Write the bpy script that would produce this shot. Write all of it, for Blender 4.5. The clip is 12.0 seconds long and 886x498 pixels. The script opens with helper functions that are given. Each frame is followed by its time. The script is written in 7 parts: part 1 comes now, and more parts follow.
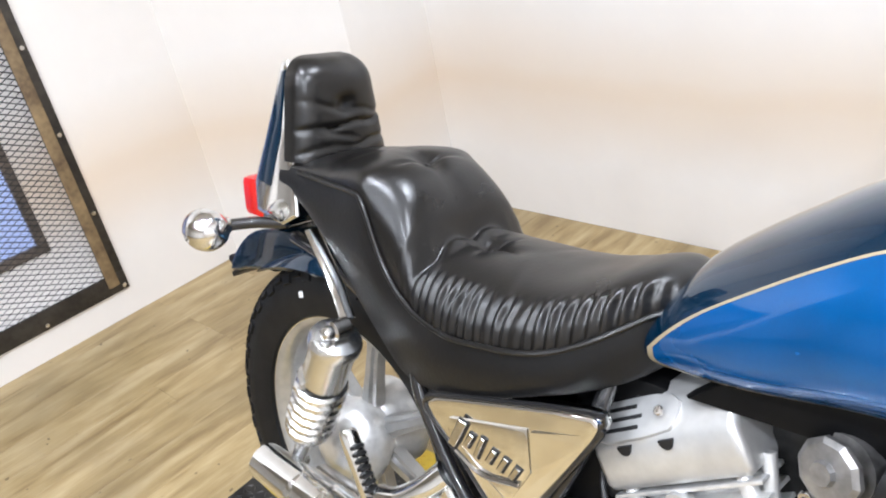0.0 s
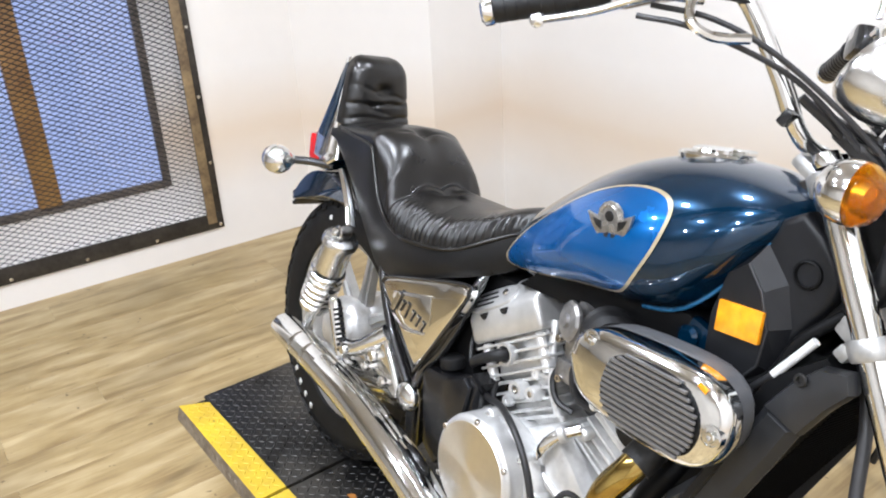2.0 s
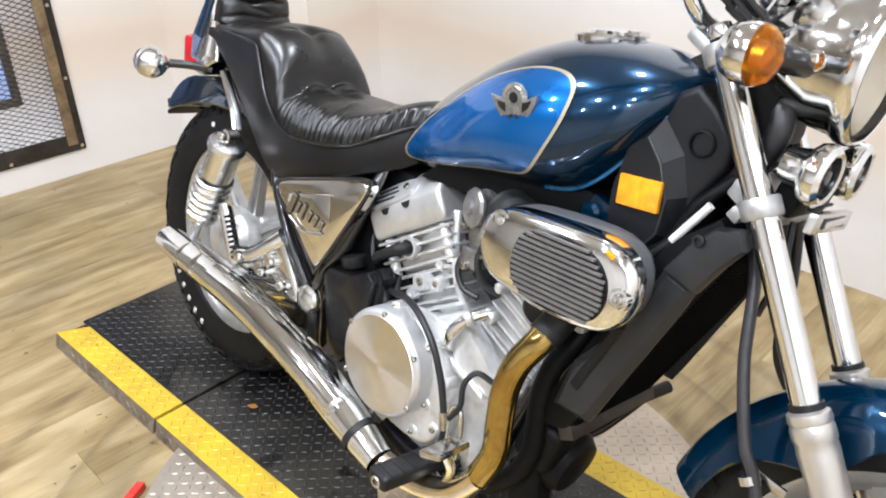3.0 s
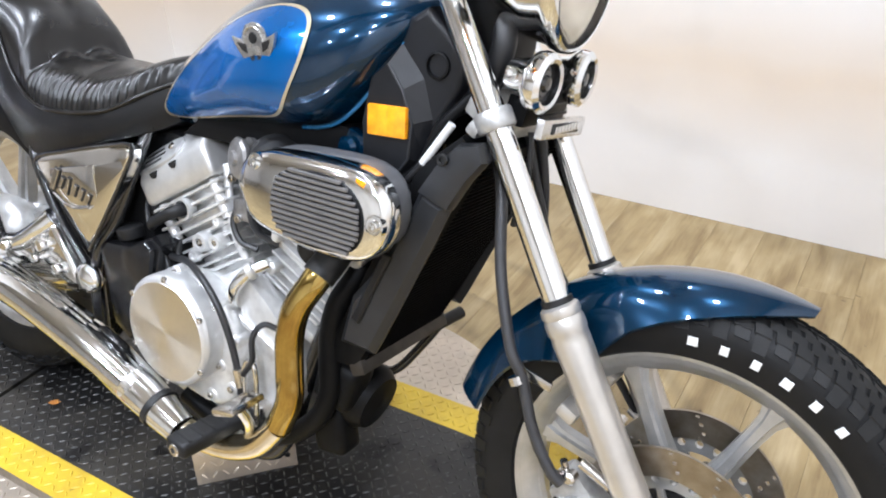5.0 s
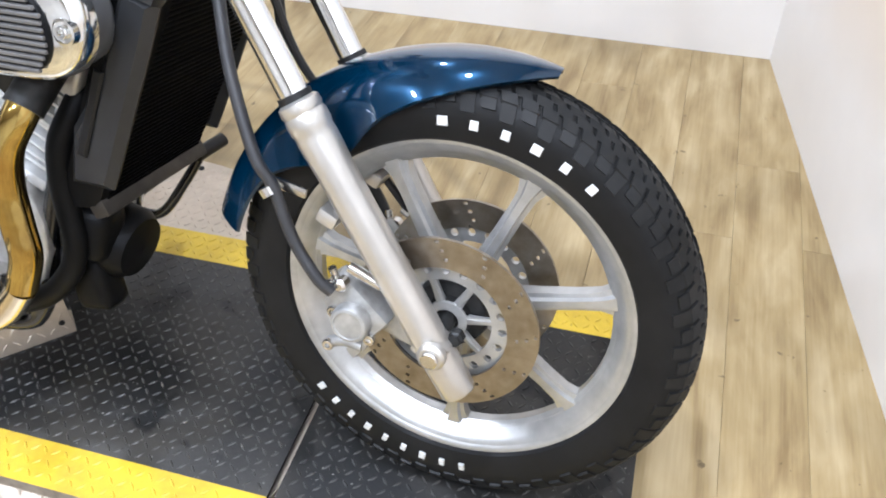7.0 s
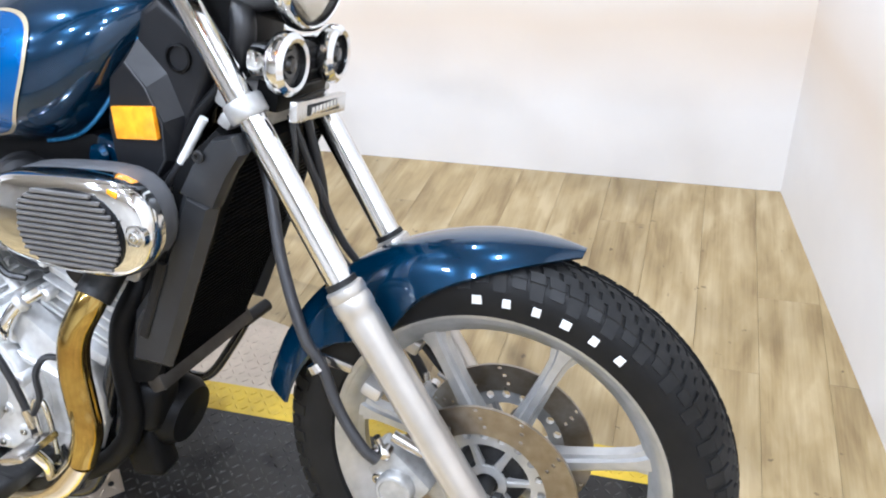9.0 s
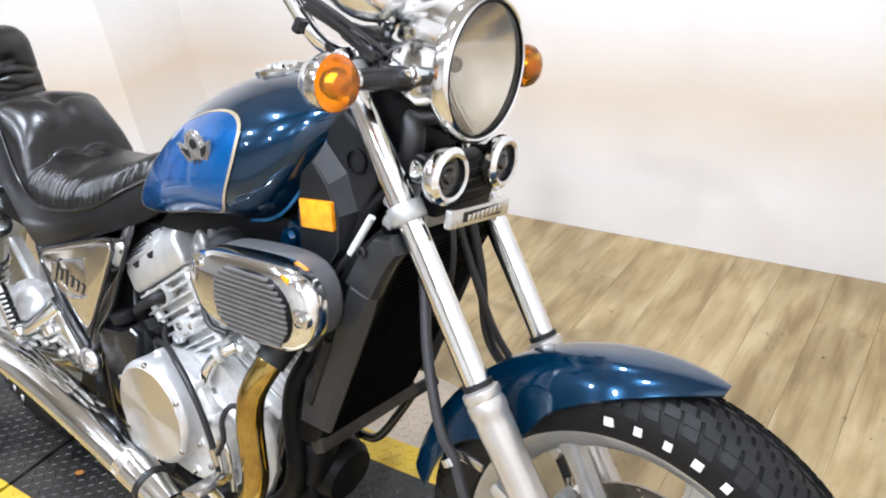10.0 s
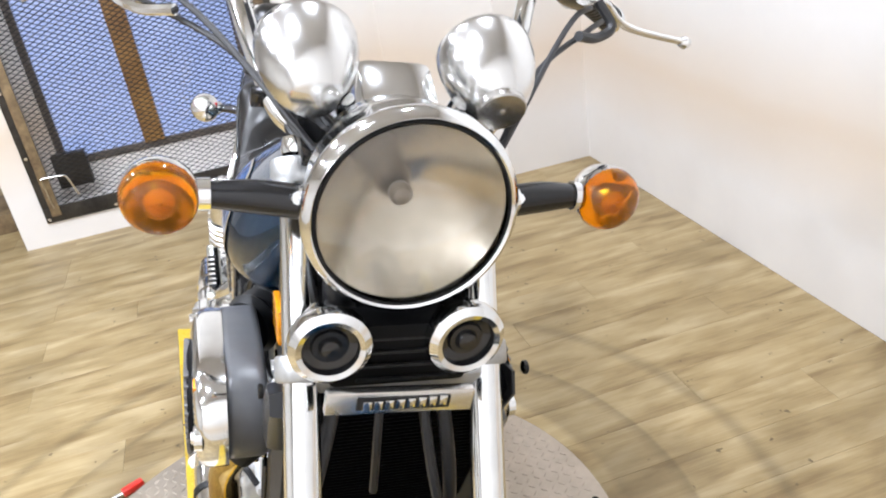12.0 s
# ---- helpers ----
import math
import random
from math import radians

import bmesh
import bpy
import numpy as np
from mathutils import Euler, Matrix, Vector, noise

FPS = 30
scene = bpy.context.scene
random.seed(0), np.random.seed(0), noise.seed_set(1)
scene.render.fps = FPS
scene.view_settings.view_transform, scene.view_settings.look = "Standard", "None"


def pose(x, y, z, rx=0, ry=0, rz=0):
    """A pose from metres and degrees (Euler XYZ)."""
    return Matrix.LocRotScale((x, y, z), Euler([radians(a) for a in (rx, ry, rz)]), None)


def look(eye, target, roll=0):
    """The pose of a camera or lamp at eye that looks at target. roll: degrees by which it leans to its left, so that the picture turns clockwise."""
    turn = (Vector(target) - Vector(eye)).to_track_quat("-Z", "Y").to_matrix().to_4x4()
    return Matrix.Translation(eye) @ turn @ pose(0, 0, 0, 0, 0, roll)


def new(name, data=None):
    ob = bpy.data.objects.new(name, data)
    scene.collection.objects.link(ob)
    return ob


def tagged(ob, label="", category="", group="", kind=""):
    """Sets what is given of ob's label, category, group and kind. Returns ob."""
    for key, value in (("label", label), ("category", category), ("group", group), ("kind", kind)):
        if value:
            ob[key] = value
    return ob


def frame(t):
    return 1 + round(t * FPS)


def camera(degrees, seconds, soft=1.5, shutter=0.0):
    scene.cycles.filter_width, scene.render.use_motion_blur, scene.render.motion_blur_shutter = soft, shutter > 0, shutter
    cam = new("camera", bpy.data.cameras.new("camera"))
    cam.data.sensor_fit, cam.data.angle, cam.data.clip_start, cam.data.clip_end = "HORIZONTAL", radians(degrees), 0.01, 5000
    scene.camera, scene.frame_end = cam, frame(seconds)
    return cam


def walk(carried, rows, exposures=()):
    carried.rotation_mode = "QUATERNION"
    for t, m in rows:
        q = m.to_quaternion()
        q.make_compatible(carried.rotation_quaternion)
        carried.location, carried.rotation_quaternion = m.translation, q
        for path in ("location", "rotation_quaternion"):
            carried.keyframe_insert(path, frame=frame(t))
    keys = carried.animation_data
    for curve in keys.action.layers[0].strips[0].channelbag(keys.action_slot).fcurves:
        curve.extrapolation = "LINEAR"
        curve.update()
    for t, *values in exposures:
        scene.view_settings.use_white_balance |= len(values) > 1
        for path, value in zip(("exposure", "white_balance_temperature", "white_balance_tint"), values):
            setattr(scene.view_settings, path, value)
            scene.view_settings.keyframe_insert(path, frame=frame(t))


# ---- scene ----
cam = camera(58.5, 12.0, soft=2.0)
PATH = [
    (0, (0.976, -0.522, 1.355), (-0.345, 0.665, 0.435), -11.9),
    (0.5, (1.168, -0.65, 1.382), (-0.274, 0.548, 0.687), -10.3),
    (1, (1.388, -0.765, 1.422), (-0.101, 0.356, 0.695), -8.2),
    (1.5, (1.566, -0.753, 1.423), (0.002, 0.263, 0.701), -4.3),
    (2, (1.636, -0.76, 1.395), (0.128, 0.29, 0.607), -3.3),
    (2.5, (1.614, -0.801, 1.375), (0.255, 0.385, 0.512), -3.0),
    (3, (1.617, -0.822, 1.338), (0.377, 0.416, 0.375), -1.2),
    (5, (1.734, -0.763, 1.293), (0.811, 0.674, 0.252), -2.4),
    (5.5, (1.758, -0.733, 1.24), (0.979, 0.706, 0.091), -1.2),
    (6, (1.787, -0.709, 1.197), (1.157, 0.732, -0.038), -0.6),
    (6.5, (1.814, -0.69, 1.181), (1.324, 0.689, -0.183), -0.5),
    (8.5, (1.827, -0.699, 1.22), (1.36, 0.824, 0.01), -2.5),
    (9, (1.811, -0.703, 1.294), (1.25, 0.852, 0.168), -4.6),
    (9.5, (1.803, -0.717, 1.345), (1.106, 0.84, 0.3), -8.8),
    (10, (1.923, -0.624, 1.37), (0.815, 0.729, 0.4), -9.0),
    (10.5, (2.021, -0.535, 1.433), (0.68, 0.721, 0.643), -10.2),
    (11, (2.006, -0.354, 1.4), (0.565, 0.768, 0.584), -8.2),
    (11.5, (1.949, -0.108, 1.372), (0.415, 0.794, 0.459), -9.5),
    (12, (1.977, 0.126, 1.34), (0.233, 0.535, 0.452), -9.3),
]
LIGHTING = [(0, -0.01, 5950, 14), (1, -0.05, 5980, 14), (2.5, -0.10, 6000, 14), (5, -0.02, 5800, 14), (6, 0.06, 5750, 14), (8.5, 0.13, 5500, 14), (9.5, 0.10, 5600, 14), (10.5, -0.02, 5900, 14), (12, -0.04, 5900, 14)]
walk(cam, [(t, look(eye, target, roll)) for t, eye, target, roll in PATH], LIGHTING)

# ---------- light, world and exposure ----------
scene.view_settings.exposure = 0.0
world = bpy.data.worlds.new("world")
scene.world = world
world.use_nodes = True
wn = world.node_tree.nodes
wn["Background"].inputs["Color"].default_value = (0.75, 0.83, 1.0, 1)
wn["Background"].inputs["Strength"].default_value = 0.35

CEIL = 2.75
LAMPS = [(-0.9, -2.3), (0.4, -2.3), (1.7, -2.3), (-0.6, -1.2), (0.6, -1.2), (1.8, -1.2), (0.0, -0.2), (1.3, -0.2), (0.6, 0.8), (2.55, -2.3)]
LAMP_WATT = 26.5


# ---------- materials ----------
def mat(name, color, rough=0.5, metal=0.0, vary=0.12, scale=8.0, fine=60.0, bump=0.0, bump_scale=120.0, coat=0.0, rvary=0.08, tint=None, spec=0.5, rand=0.0):
    """A Principled surface, varied at two scales, with fine relief."""
    m = bpy.data.materials.new(name)
    m.use_nodes = True
    nt = m.node_tree
    n, l = nt.nodes, nt.links
    p = n["Principled BSDF"]
    tc = n.new("ShaderNodeTexCoord")
    big = n.new("ShaderNodeTexNoise")
    big.inputs["Scale"].default_value, big.inputs["Detail"].default_value = scale, 5
    small = n.new("ShaderNodeTexNoise")
    small.inputs["Scale"].default_value, small.inputs["Detail"].default_value = fine, 3
    for t in (big, small):
        l.new(tc.outputs["Object"], t.inputs["Vector"])
    mixn = n.new("ShaderNodeMath")
    mixn.operation = "MULTIPLY_ADD"
    l.new(small.outputs["Fac"], mixn.inputs[0])
    mixn.inputs[1].default_value = 0.45
    l.new(big.outputs["Fac"], mixn.inputs[2])
    ramp = n.new("ShaderNodeMapRange")
    ramp.inputs["From Min"].default_value, ramp.inputs["From Max"].default_value = 0.45, 1.0
    l.new(mixn.outputs[0], ramp.inputs["Value"])
    mix = n.new("ShaderNodeMix")
    mix.data_type = "RGBA"
    c = Vector(color)
    other = Vector(tint) if tint else c * (1 - 2 * vary)
    mix.inputs["A"].default_value = (*(c * (1 + vary * 0.5)), 1)
    mix.inputs["B"].default_value = (*other, 1)
    l.new(ramp.outputs["Result"], mix.inputs["Factor"])
    out = mix.outputs["Result"]
    if rand:
        oi = n.new("ShaderNodeObjectInfo")
        hsv = n.new("ShaderNodeHueSaturation")
        mr = n.new("ShaderNodeMapRange")
        mr.inputs["To Min"].default_value, mr.inputs["To Max"].default_value = 1 - rand, 1 + rand
        l.new(oi.outputs["Random"], mr.inputs["Value"])
        l.new(mr.outputs["Result"], hsv.inputs["Value"])
        l.new(out, hsv.inputs["Color"])
        out = hsv.outputs["Color"]
    l.new(out, p.inputs["Base Color"])
    rr = n.new("ShaderNodeMapRange")
    rr.inputs["To Min"].default_value, rr.inputs["To Max"].default_value = max(rough - rvary, 0.02), min(rough + rvary, 1)
    l.new(big.outputs["Fac"], rr.inputs["Value"])
    l.new(rr.outputs["Result"], p.inputs["Roughness"])
    p.inputs["Metallic"].default_value = metal
    p.inputs["Coat Weight"].default_value = coat
    p.inputs["Coat Roughness"].default_value = 0.04
    p.inputs["Specular IOR Level"].default_value = spec
    if bump:
        bt = n.new("ShaderNodeTexNoise")
        bt.inputs["Scale"].default_value, bt.inputs["Detail"].default_value = bump_scale, 4
        l.new(tc.outputs["Object"], bt.inputs["Vector"])
        b = n.new("ShaderNodeBump")
        b.inputs["Strength"].default_value, b.inputs["Distance"].default_value = bump, 0.002
        l.new(bt.outputs["Fac"], b.inputs["Height"])
        l.new(b.outputs["Normal"], p.inputs["Normal"])
    return m


def lens_mat(name, color, rough=0.12, transmission=0.6):
    m = mat(name, color, rough, vary=0.1, scale=20, rvary=0.03, spec=0.6)
    p = m.node_tree.nodes["Principled BSDF"]
    p.inputs["Transmission Weight"].default_value = transmission
    p.inputs["IOR"].default_value = 1.4
    return m


M_CHROME = mat("chrome", (0.86, 0.87, 0.87), 0.09, 1.0, vary=0.06, scale=14, rvary=0.05)
M_BOWL = mat("aged_reflector_silver", (0.64, 0.59, 0.50), 0.22, 1.0, vary=0.14, scale=12, rvary=0.05)
M_CHROME_WORN = mat("chrome_worn", (0.70, 0.68, 0.65), 0.2, 1.0, vary=0.15, scale=25, rvary=0.1, bump=0.05)
M_ALU = mat("cast_aluminium", (0.80, 0.80, 0.79), 0.34, 0.55, vary=0.16, scale=18, bump=0.12, bump_scale=260, rvary=0.12)
M_ALU_PALE = mat("painted_aluminium", (0.62, 0.62, 0.61), 0.33, 0.6, vary=0.1, scale=16, bump=0.05, bump_scale=200)
M_SATIN = mat("satin_chrome", (0.83, 0.835, 0.83), 0.25, 1.0, vary=0.08, scale=20, rvary=0.08)
M_POD = mat("soft_chrome", (0.80, 0.80, 0.79), 0.20, 1.0, vary=0.05, scale=14, rvary=0.05)
M_CLAMP = mat("grey_cast_clamp", (0.50, 0.50, 0.49), 0.38, 0.6, vary=0.2, scale=25, bump=0.12, bump_scale=220)
M_GLOSS = mat("glossy_black_plastic", (0.010, 0.010, 0.011), 0.2, vary=0.2, scale=12, spec=0.5)
M_SLIDER = mat("fork_slider_aluminium", (0.58, 0.555, 0.515), 0.30, 0.75, vary=0.06, scale=14, bump=0.03, rvary=0.04)
M_LEATHER = mat("black_leather", (0.0050, 0.0044, 0.0039), 0.30, vary=0.25, scale=10, bump=0.14, bump_scale=190, rvary=0.08, spec=0.55)
M_VINYL = mat("black_vinyl_skirt", (0.0065, 0.0065, 0.0068), 0.36, vary=0.25, scale=10, bump=0.18, bump_scale=160, spec=0.34, rvary=0.1)
M_RUBBER = mat("tyre_rubber", (0.0075, 0.0075, 0.0077), 0.6, vary=0.25, scale=16, bump=0.12, bump_scale=240, spec=0.25)
M_RUBBER_SOFT = mat("grip_rubber", (0.010, 0.010, 0.0105), 0.5, vary=0.15, scale=30, bump=0.1, spec=0.35)
M_BLACK = mat("black_paint", (0.012, 0.012, 0.013), 0.22, vary=0.2, scale=12, coat=0.6)
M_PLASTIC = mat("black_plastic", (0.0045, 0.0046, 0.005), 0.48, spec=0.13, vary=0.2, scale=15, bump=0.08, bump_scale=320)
M_SHROUD = mat("charcoal_plastic", (0.009, 0.0095, 0.011), 0.40, spec=0.28, vary=0.15, scale=15, bump=0.06, bump_scale=320)
M_CHROME_SHEET = mat("pressed_chrome_sheet", (0.88, 0.87, 0.84), 0.10, 1.0, vary=0.06, scale=12, rvary=0.05, bump=0.16, bump_scale=10)
# carburettor metal, darkened for the shade between the cylinders
M_CAST_DARK = mat("shaded_cast_metal", (0.38, 0.37, 0.36), 0.4, 0.7, vary=0.35, scale=22, bump=0.15, bump_scale=220)
M_AIRBOX = mat("satin_grey_plastic", (0.10, 0.102, 0.107), 0.34, vary=0.12, scale=12, bump=0.05, bump_scale=320, spec=0.5)
M_TYRE_CROWN = mat("dusty_tread_rubber", (0.0105, 0.0105, 0.0103), 0.55, vary=0.4, scale=14, fine=70, bump=0.12, bump_scale=240, spec=0.3)
M_CORE = mat("radiator_core_black", (0.0025, 0.0025, 0.003), 0.8, spec=0.04, vary=0.2, scale=40)
M_PLASTIC_GREY = mat("grey_black_plastic", (0.022, 0.023, 0.025), 0.36, vary=0.15, scale=12, bump=0.06, bump_scale=320, spec=0.42)
M_TANK = mat("dark_teal_metallic", (0.0010, 0.023, 0.056), 0.21, 0.5, vary=0.2, scale=9, fine=900, coat=1.0, spec=0.08)
M_BLUE = mat("bright_blue_metallic", (0.0012, 0.105, 0.36), 0.26, 0.5, vary=0.14, scale=9, fine=900, coat=1.0, spec=0.1)
M_STRIPE = mat("cream_gold_stripe", (0.40, 0.33, 0.21), 0.3, 0.2, vary=0.1, coat=0.8)
M_SEAM = mat("light_blue_seam", (0.05, 0.25, 0.5), 0.25, 0.4, coat=0.8)
M_WHEEL = mat("silver_wheel_paint", (0.50, 0.50, 0.49), 0.34, 0.7, vary=0.14, scale=16, bump=0.05, bump_scale=200, rvary=0.1)
M_HEADER = mat("bronzed_header_pipe", (0.52, 0.40, 0.13), 0.10, 1.0, vary=0.3, scale=9, tint=(0.32, 0.20, 0.06), rvary=0.05)
M_HEADER_PALE = mat("straw_tinted_chrome", (0.80, 0.74, 0.60), 0.16, 1.0, vary=0.2, scale=9, tint=(0.62, 0.52, 0.34), rvary=0.07)
M_DISC = mat("brake_disc_steel", (0.34, 0.31, 0.27), 0.32, 1.0, vary=0.2, scale=30, tint=(0.24, 0.205, 0.16), rvary=0.1)
M_IRON = mat("dull_dark_iron", (0.03, 0.03, 0.03), 0.5, 0.6, vary=0.3, scale=30, bump=0.2)
M_RIB = mat("grey_rib_metal", (0.20, 0.195, 0.19), 0.42, 0.6, vary=0.1, scale=30)
M_CREST = mat("antique_silver", (0.60, 0.59, 0.57), 0.28, 0.9, vary=0.3, scale=60, tint=(0.30, 0.295, 0.28), rvary=0.1)
M_WHITE = mat("white_lettering_paint", (0.66, 0.66, 0.64), 0.6, vary=0.08, scale=40)
M_AMBER = lens_mat("amber_lens", (1.0, 0.29, 0.0), 0.03, 0.92)
M_REFL = mat("amber_reflector", (0.95, 0.36, 0.004), 0.2, vary=0.16, scale=60, coat=0.7)
M_RED = lens_mat("red_lens", (0.75, 0.015, 0.01), 0.12, 0.3)
M_CABLE = mat("black_cable_sleeve", (0.015, 0.015, 0.016), 0.4, vary=0.1, scale=40)
M_HOSE = mat("dark_rubber_hose", (0.030, 0.030, 0.032), 0.42, vary=0.15, scale=40)
M_WALL = mat("white_wall_paint", (0.765, 0.75, 0.73), 0.55, vary=0.025, scale=1.2, fine=14, bump=0.05, bump_scale=90)
M_CEIL = mat("pale_ceiling_paint", (0.56, 0.54, 0.51), 0.8, vary=0.06, scale=1.0)
M_WALL_DIM = mat("pale_wall_paint", (0.74, 0.72, 0.69), 0.7, vary=0.08, scale=1.5, bump=0.05)
M_LAMPRING = mat("white_lamp_enamel", (0.8, 0.8, 0.79), 0.4)
M_YELLOW = mat("yellow_tread_paint", (0.60, 0.42, 0.022), 0.42, vary=0.2, scale=10, fine=70, tint=(0.46, 0.31, 0.025), bump=0.1)
M_MATBLACK = mat("black_tread_paint", (0.0095, 0.0095, 0.0097), 0.42, vary=0.45, scale=5, fine=22, tint=(0.003, 0.003, 0.003), bump=0.2, rvary=0.14, spec=0.35)
M_LUG = mat("worn_tread_lug", (0.058, 0.056, 0.054), 0.44, 0.25, vary=0.5, scale=6, fine=40, tint=(0.018, 0.018, 0.018), rvary=0.1)
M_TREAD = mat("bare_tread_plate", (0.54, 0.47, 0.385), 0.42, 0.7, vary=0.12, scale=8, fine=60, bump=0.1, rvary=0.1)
M_SKIRT = mat("brown_tread_plate", (0.30, 0.26, 0.21), 0.5, 0.5, vary=0.4, scale=12, fine=70, tint=(0.12, 0.095, 0.07), bump=0.1, rvary=0.1)
M_STEELDARK = mat("blackened_steel_frame", (0.055, 0.048, 0.04), 0.45, 0.5, vary=0.35, scale=9, fine=50, bump=0.2)
M_RUSTWOOD = mat("stained_brown_timber", (0.24, 0.17, 0.085), 0.5, vary=0.3, scale=11, fine=60, tint=(0.06, 0.036, 0.02), bump=0.2)
M_MULLION = mat("orange_brown_timber", (0.30, 0.165, 0.05), 0.45, vary=0.25, scale=6, fine=50, tint=(0.17, 0.085, 0.03), bump=0.2)
M_SASH = mat("weathered_grey_brown_sash", (0.13, 0.105, 0.085), 0.55, vary=0.3, scale=12, fine=60, tint=(0.06, 0.05, 0.04), bump=0.2)
M_EXPANDED = mat("expanded_steel_mesh", (0.03, 0.03, 0.032), 0.5, 0.4, vary=0.2)
M_REDPAINT = mat("red_enamel", (0.6, 0.03, 0.02), 0.3, coat=0.4)


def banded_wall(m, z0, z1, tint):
    """Paints a faint, blurred tan shade band into a wall's colour, z0 to z1."""
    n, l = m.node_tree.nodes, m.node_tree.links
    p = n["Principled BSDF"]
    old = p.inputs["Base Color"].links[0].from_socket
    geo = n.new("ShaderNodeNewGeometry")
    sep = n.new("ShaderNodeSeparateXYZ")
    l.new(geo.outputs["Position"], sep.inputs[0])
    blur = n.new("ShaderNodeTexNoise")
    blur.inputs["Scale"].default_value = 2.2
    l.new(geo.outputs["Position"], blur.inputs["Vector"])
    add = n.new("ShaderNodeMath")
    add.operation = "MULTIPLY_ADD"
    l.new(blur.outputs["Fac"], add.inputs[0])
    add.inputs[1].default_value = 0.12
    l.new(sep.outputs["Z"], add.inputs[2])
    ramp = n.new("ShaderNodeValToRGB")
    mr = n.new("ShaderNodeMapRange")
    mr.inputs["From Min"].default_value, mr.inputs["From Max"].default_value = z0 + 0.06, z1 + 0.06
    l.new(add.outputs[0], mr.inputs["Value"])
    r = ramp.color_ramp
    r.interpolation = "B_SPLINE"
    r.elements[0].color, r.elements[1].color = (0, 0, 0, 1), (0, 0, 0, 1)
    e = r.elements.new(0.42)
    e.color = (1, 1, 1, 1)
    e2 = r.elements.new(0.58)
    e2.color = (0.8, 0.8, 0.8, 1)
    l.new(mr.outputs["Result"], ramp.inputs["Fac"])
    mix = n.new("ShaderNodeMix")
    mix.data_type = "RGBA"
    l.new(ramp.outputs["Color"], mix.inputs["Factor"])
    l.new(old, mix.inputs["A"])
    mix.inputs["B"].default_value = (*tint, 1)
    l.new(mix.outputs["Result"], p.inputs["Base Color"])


def stained(m, scale, lo, hi, tint, amount=1.0, seed=0.0):
    """Spots with a shape of their own: where a noise passes lo to hi, the colour turns to tint."""
    n, l = m.node_tree.nodes, m.node_tree.links
    p = n["Principled BSDF"]
    old = p.inputs["Base Color"].links[0].from_socket
    geo = n.new("ShaderNodeNewGeometry")
    mp = n.new("ShaderNodeMapping")
    mp.inputs["Location"].default_value = (seed, seed * 1.7, 0)
    l.new(geo.outputs["Position"], mp.inputs["Vector"])
    t = n.new("ShaderNodeTexNoise")
    t.inputs["Scale"].default_value, t.inputs["Detail"].default_value = scale, 4
    l.new(mp.outputs[0], t.inputs["Vector"])
    mr = n.new("ShaderNodeMapRange")
    mr.inputs["From Min"].default_value, mr.inputs["From Max"].default_value, mr.inputs["To Max"].default_value = lo, hi, amount
    l.new(t.outputs["Fac"], mr.inputs["Value"])
    mix = n.new("ShaderNodeMix")
    mix.data_type = "RGBA"
    l.new(mr.outputs["Result"], mix.inputs["Factor"])
    l.new(old, mix.inputs["A"])
    mix.inputs["B"].default_value = (*tint, 1)
    l.new(mix.outputs["Result"], p.inputs["Base Color"])


for m_ in (M_MATBLACK, M_LUG):
    stained(m_, 3.2, 0.44, 0.66, (0.050, 0.045, 0.037), 0.7)
    stained(m_, 8.0, 0.585, 0.625, (0.0030, 0.0028, 0.0025), 0.95, 3.0)
    stained(m_, 130.0, 0.68, 0.71, (0.30, 0.29, 0.27), 0.8, 5.0)
stained(M_ALU, 22.0, 0.58, 0.72, (0.30, 0.285, 0.26), 0.55, 9.0)
stained(M_CLAMP, 26.0, 0.52, 0.70, (0.20, 0.185, 0.16), 0.6, 8.0)
stained(M_YELLOW, 9.0, 0.60, 0.75, (0.34, 0.22, 0.03), 0.5, 2.0)
stained(M_YELLOW, 42.0, 0.70, 0.73, (0.05, 0.035, 0.012), 0.85, 7.0)
stained(M_TREAD, 7.0, 0.50, 0.75, (0.42, 0.36, 0.29), 0.6, 4.0)
# tan shade at mid height, put into the wall colour
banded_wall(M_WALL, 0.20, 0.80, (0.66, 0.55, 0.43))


def glass_mat():
    """A thin clear pane: it lets the view through and mirrors a little."""
    m = bpy.data.materials.new("clear_glass")
    m.use_nodes = True
    n, l = m.node_tree.nodes, m.node_tree.links
    n.remove(n["Principled BSDF"])
    clear, gloss, mix = n.new("ShaderNodeBsdfTransparent"), n.new("ShaderNodeBsdfGlossy"), n.new("ShaderNodeMixShader")
    clear.inputs["Color"].default_value = (0.96, 0.955, 0.94, 1)
    gloss.inputs["Roughness"].default_value = 0.03
    mix.inputs[0].default_value = 0.09
    l.new(clear.outputs[0], mix.inputs[1])
    l.new(gloss.outputs[0], mix.inputs[2])
    l.new(mix.outputs[0], n["Material Output"].inputs["Surface"])
    return m


M_GLASS = glass_mat()


def glow(name, color, strength):
    m = bpy.data.materials.new(name)
    m.use_nodes = True
    n, l = m.node_tree.nodes, m.node_tree.links
    n.remove(n["Principled BSDF"])
    e = n.new("ShaderNodeEmission")
    e.inputs["Color"].default_value, e.inputs["Strength"].default_value = (*color, 1), strength
    l.new(e.outputs[0], n["Material Output"].inputs["Surface"])
    return m


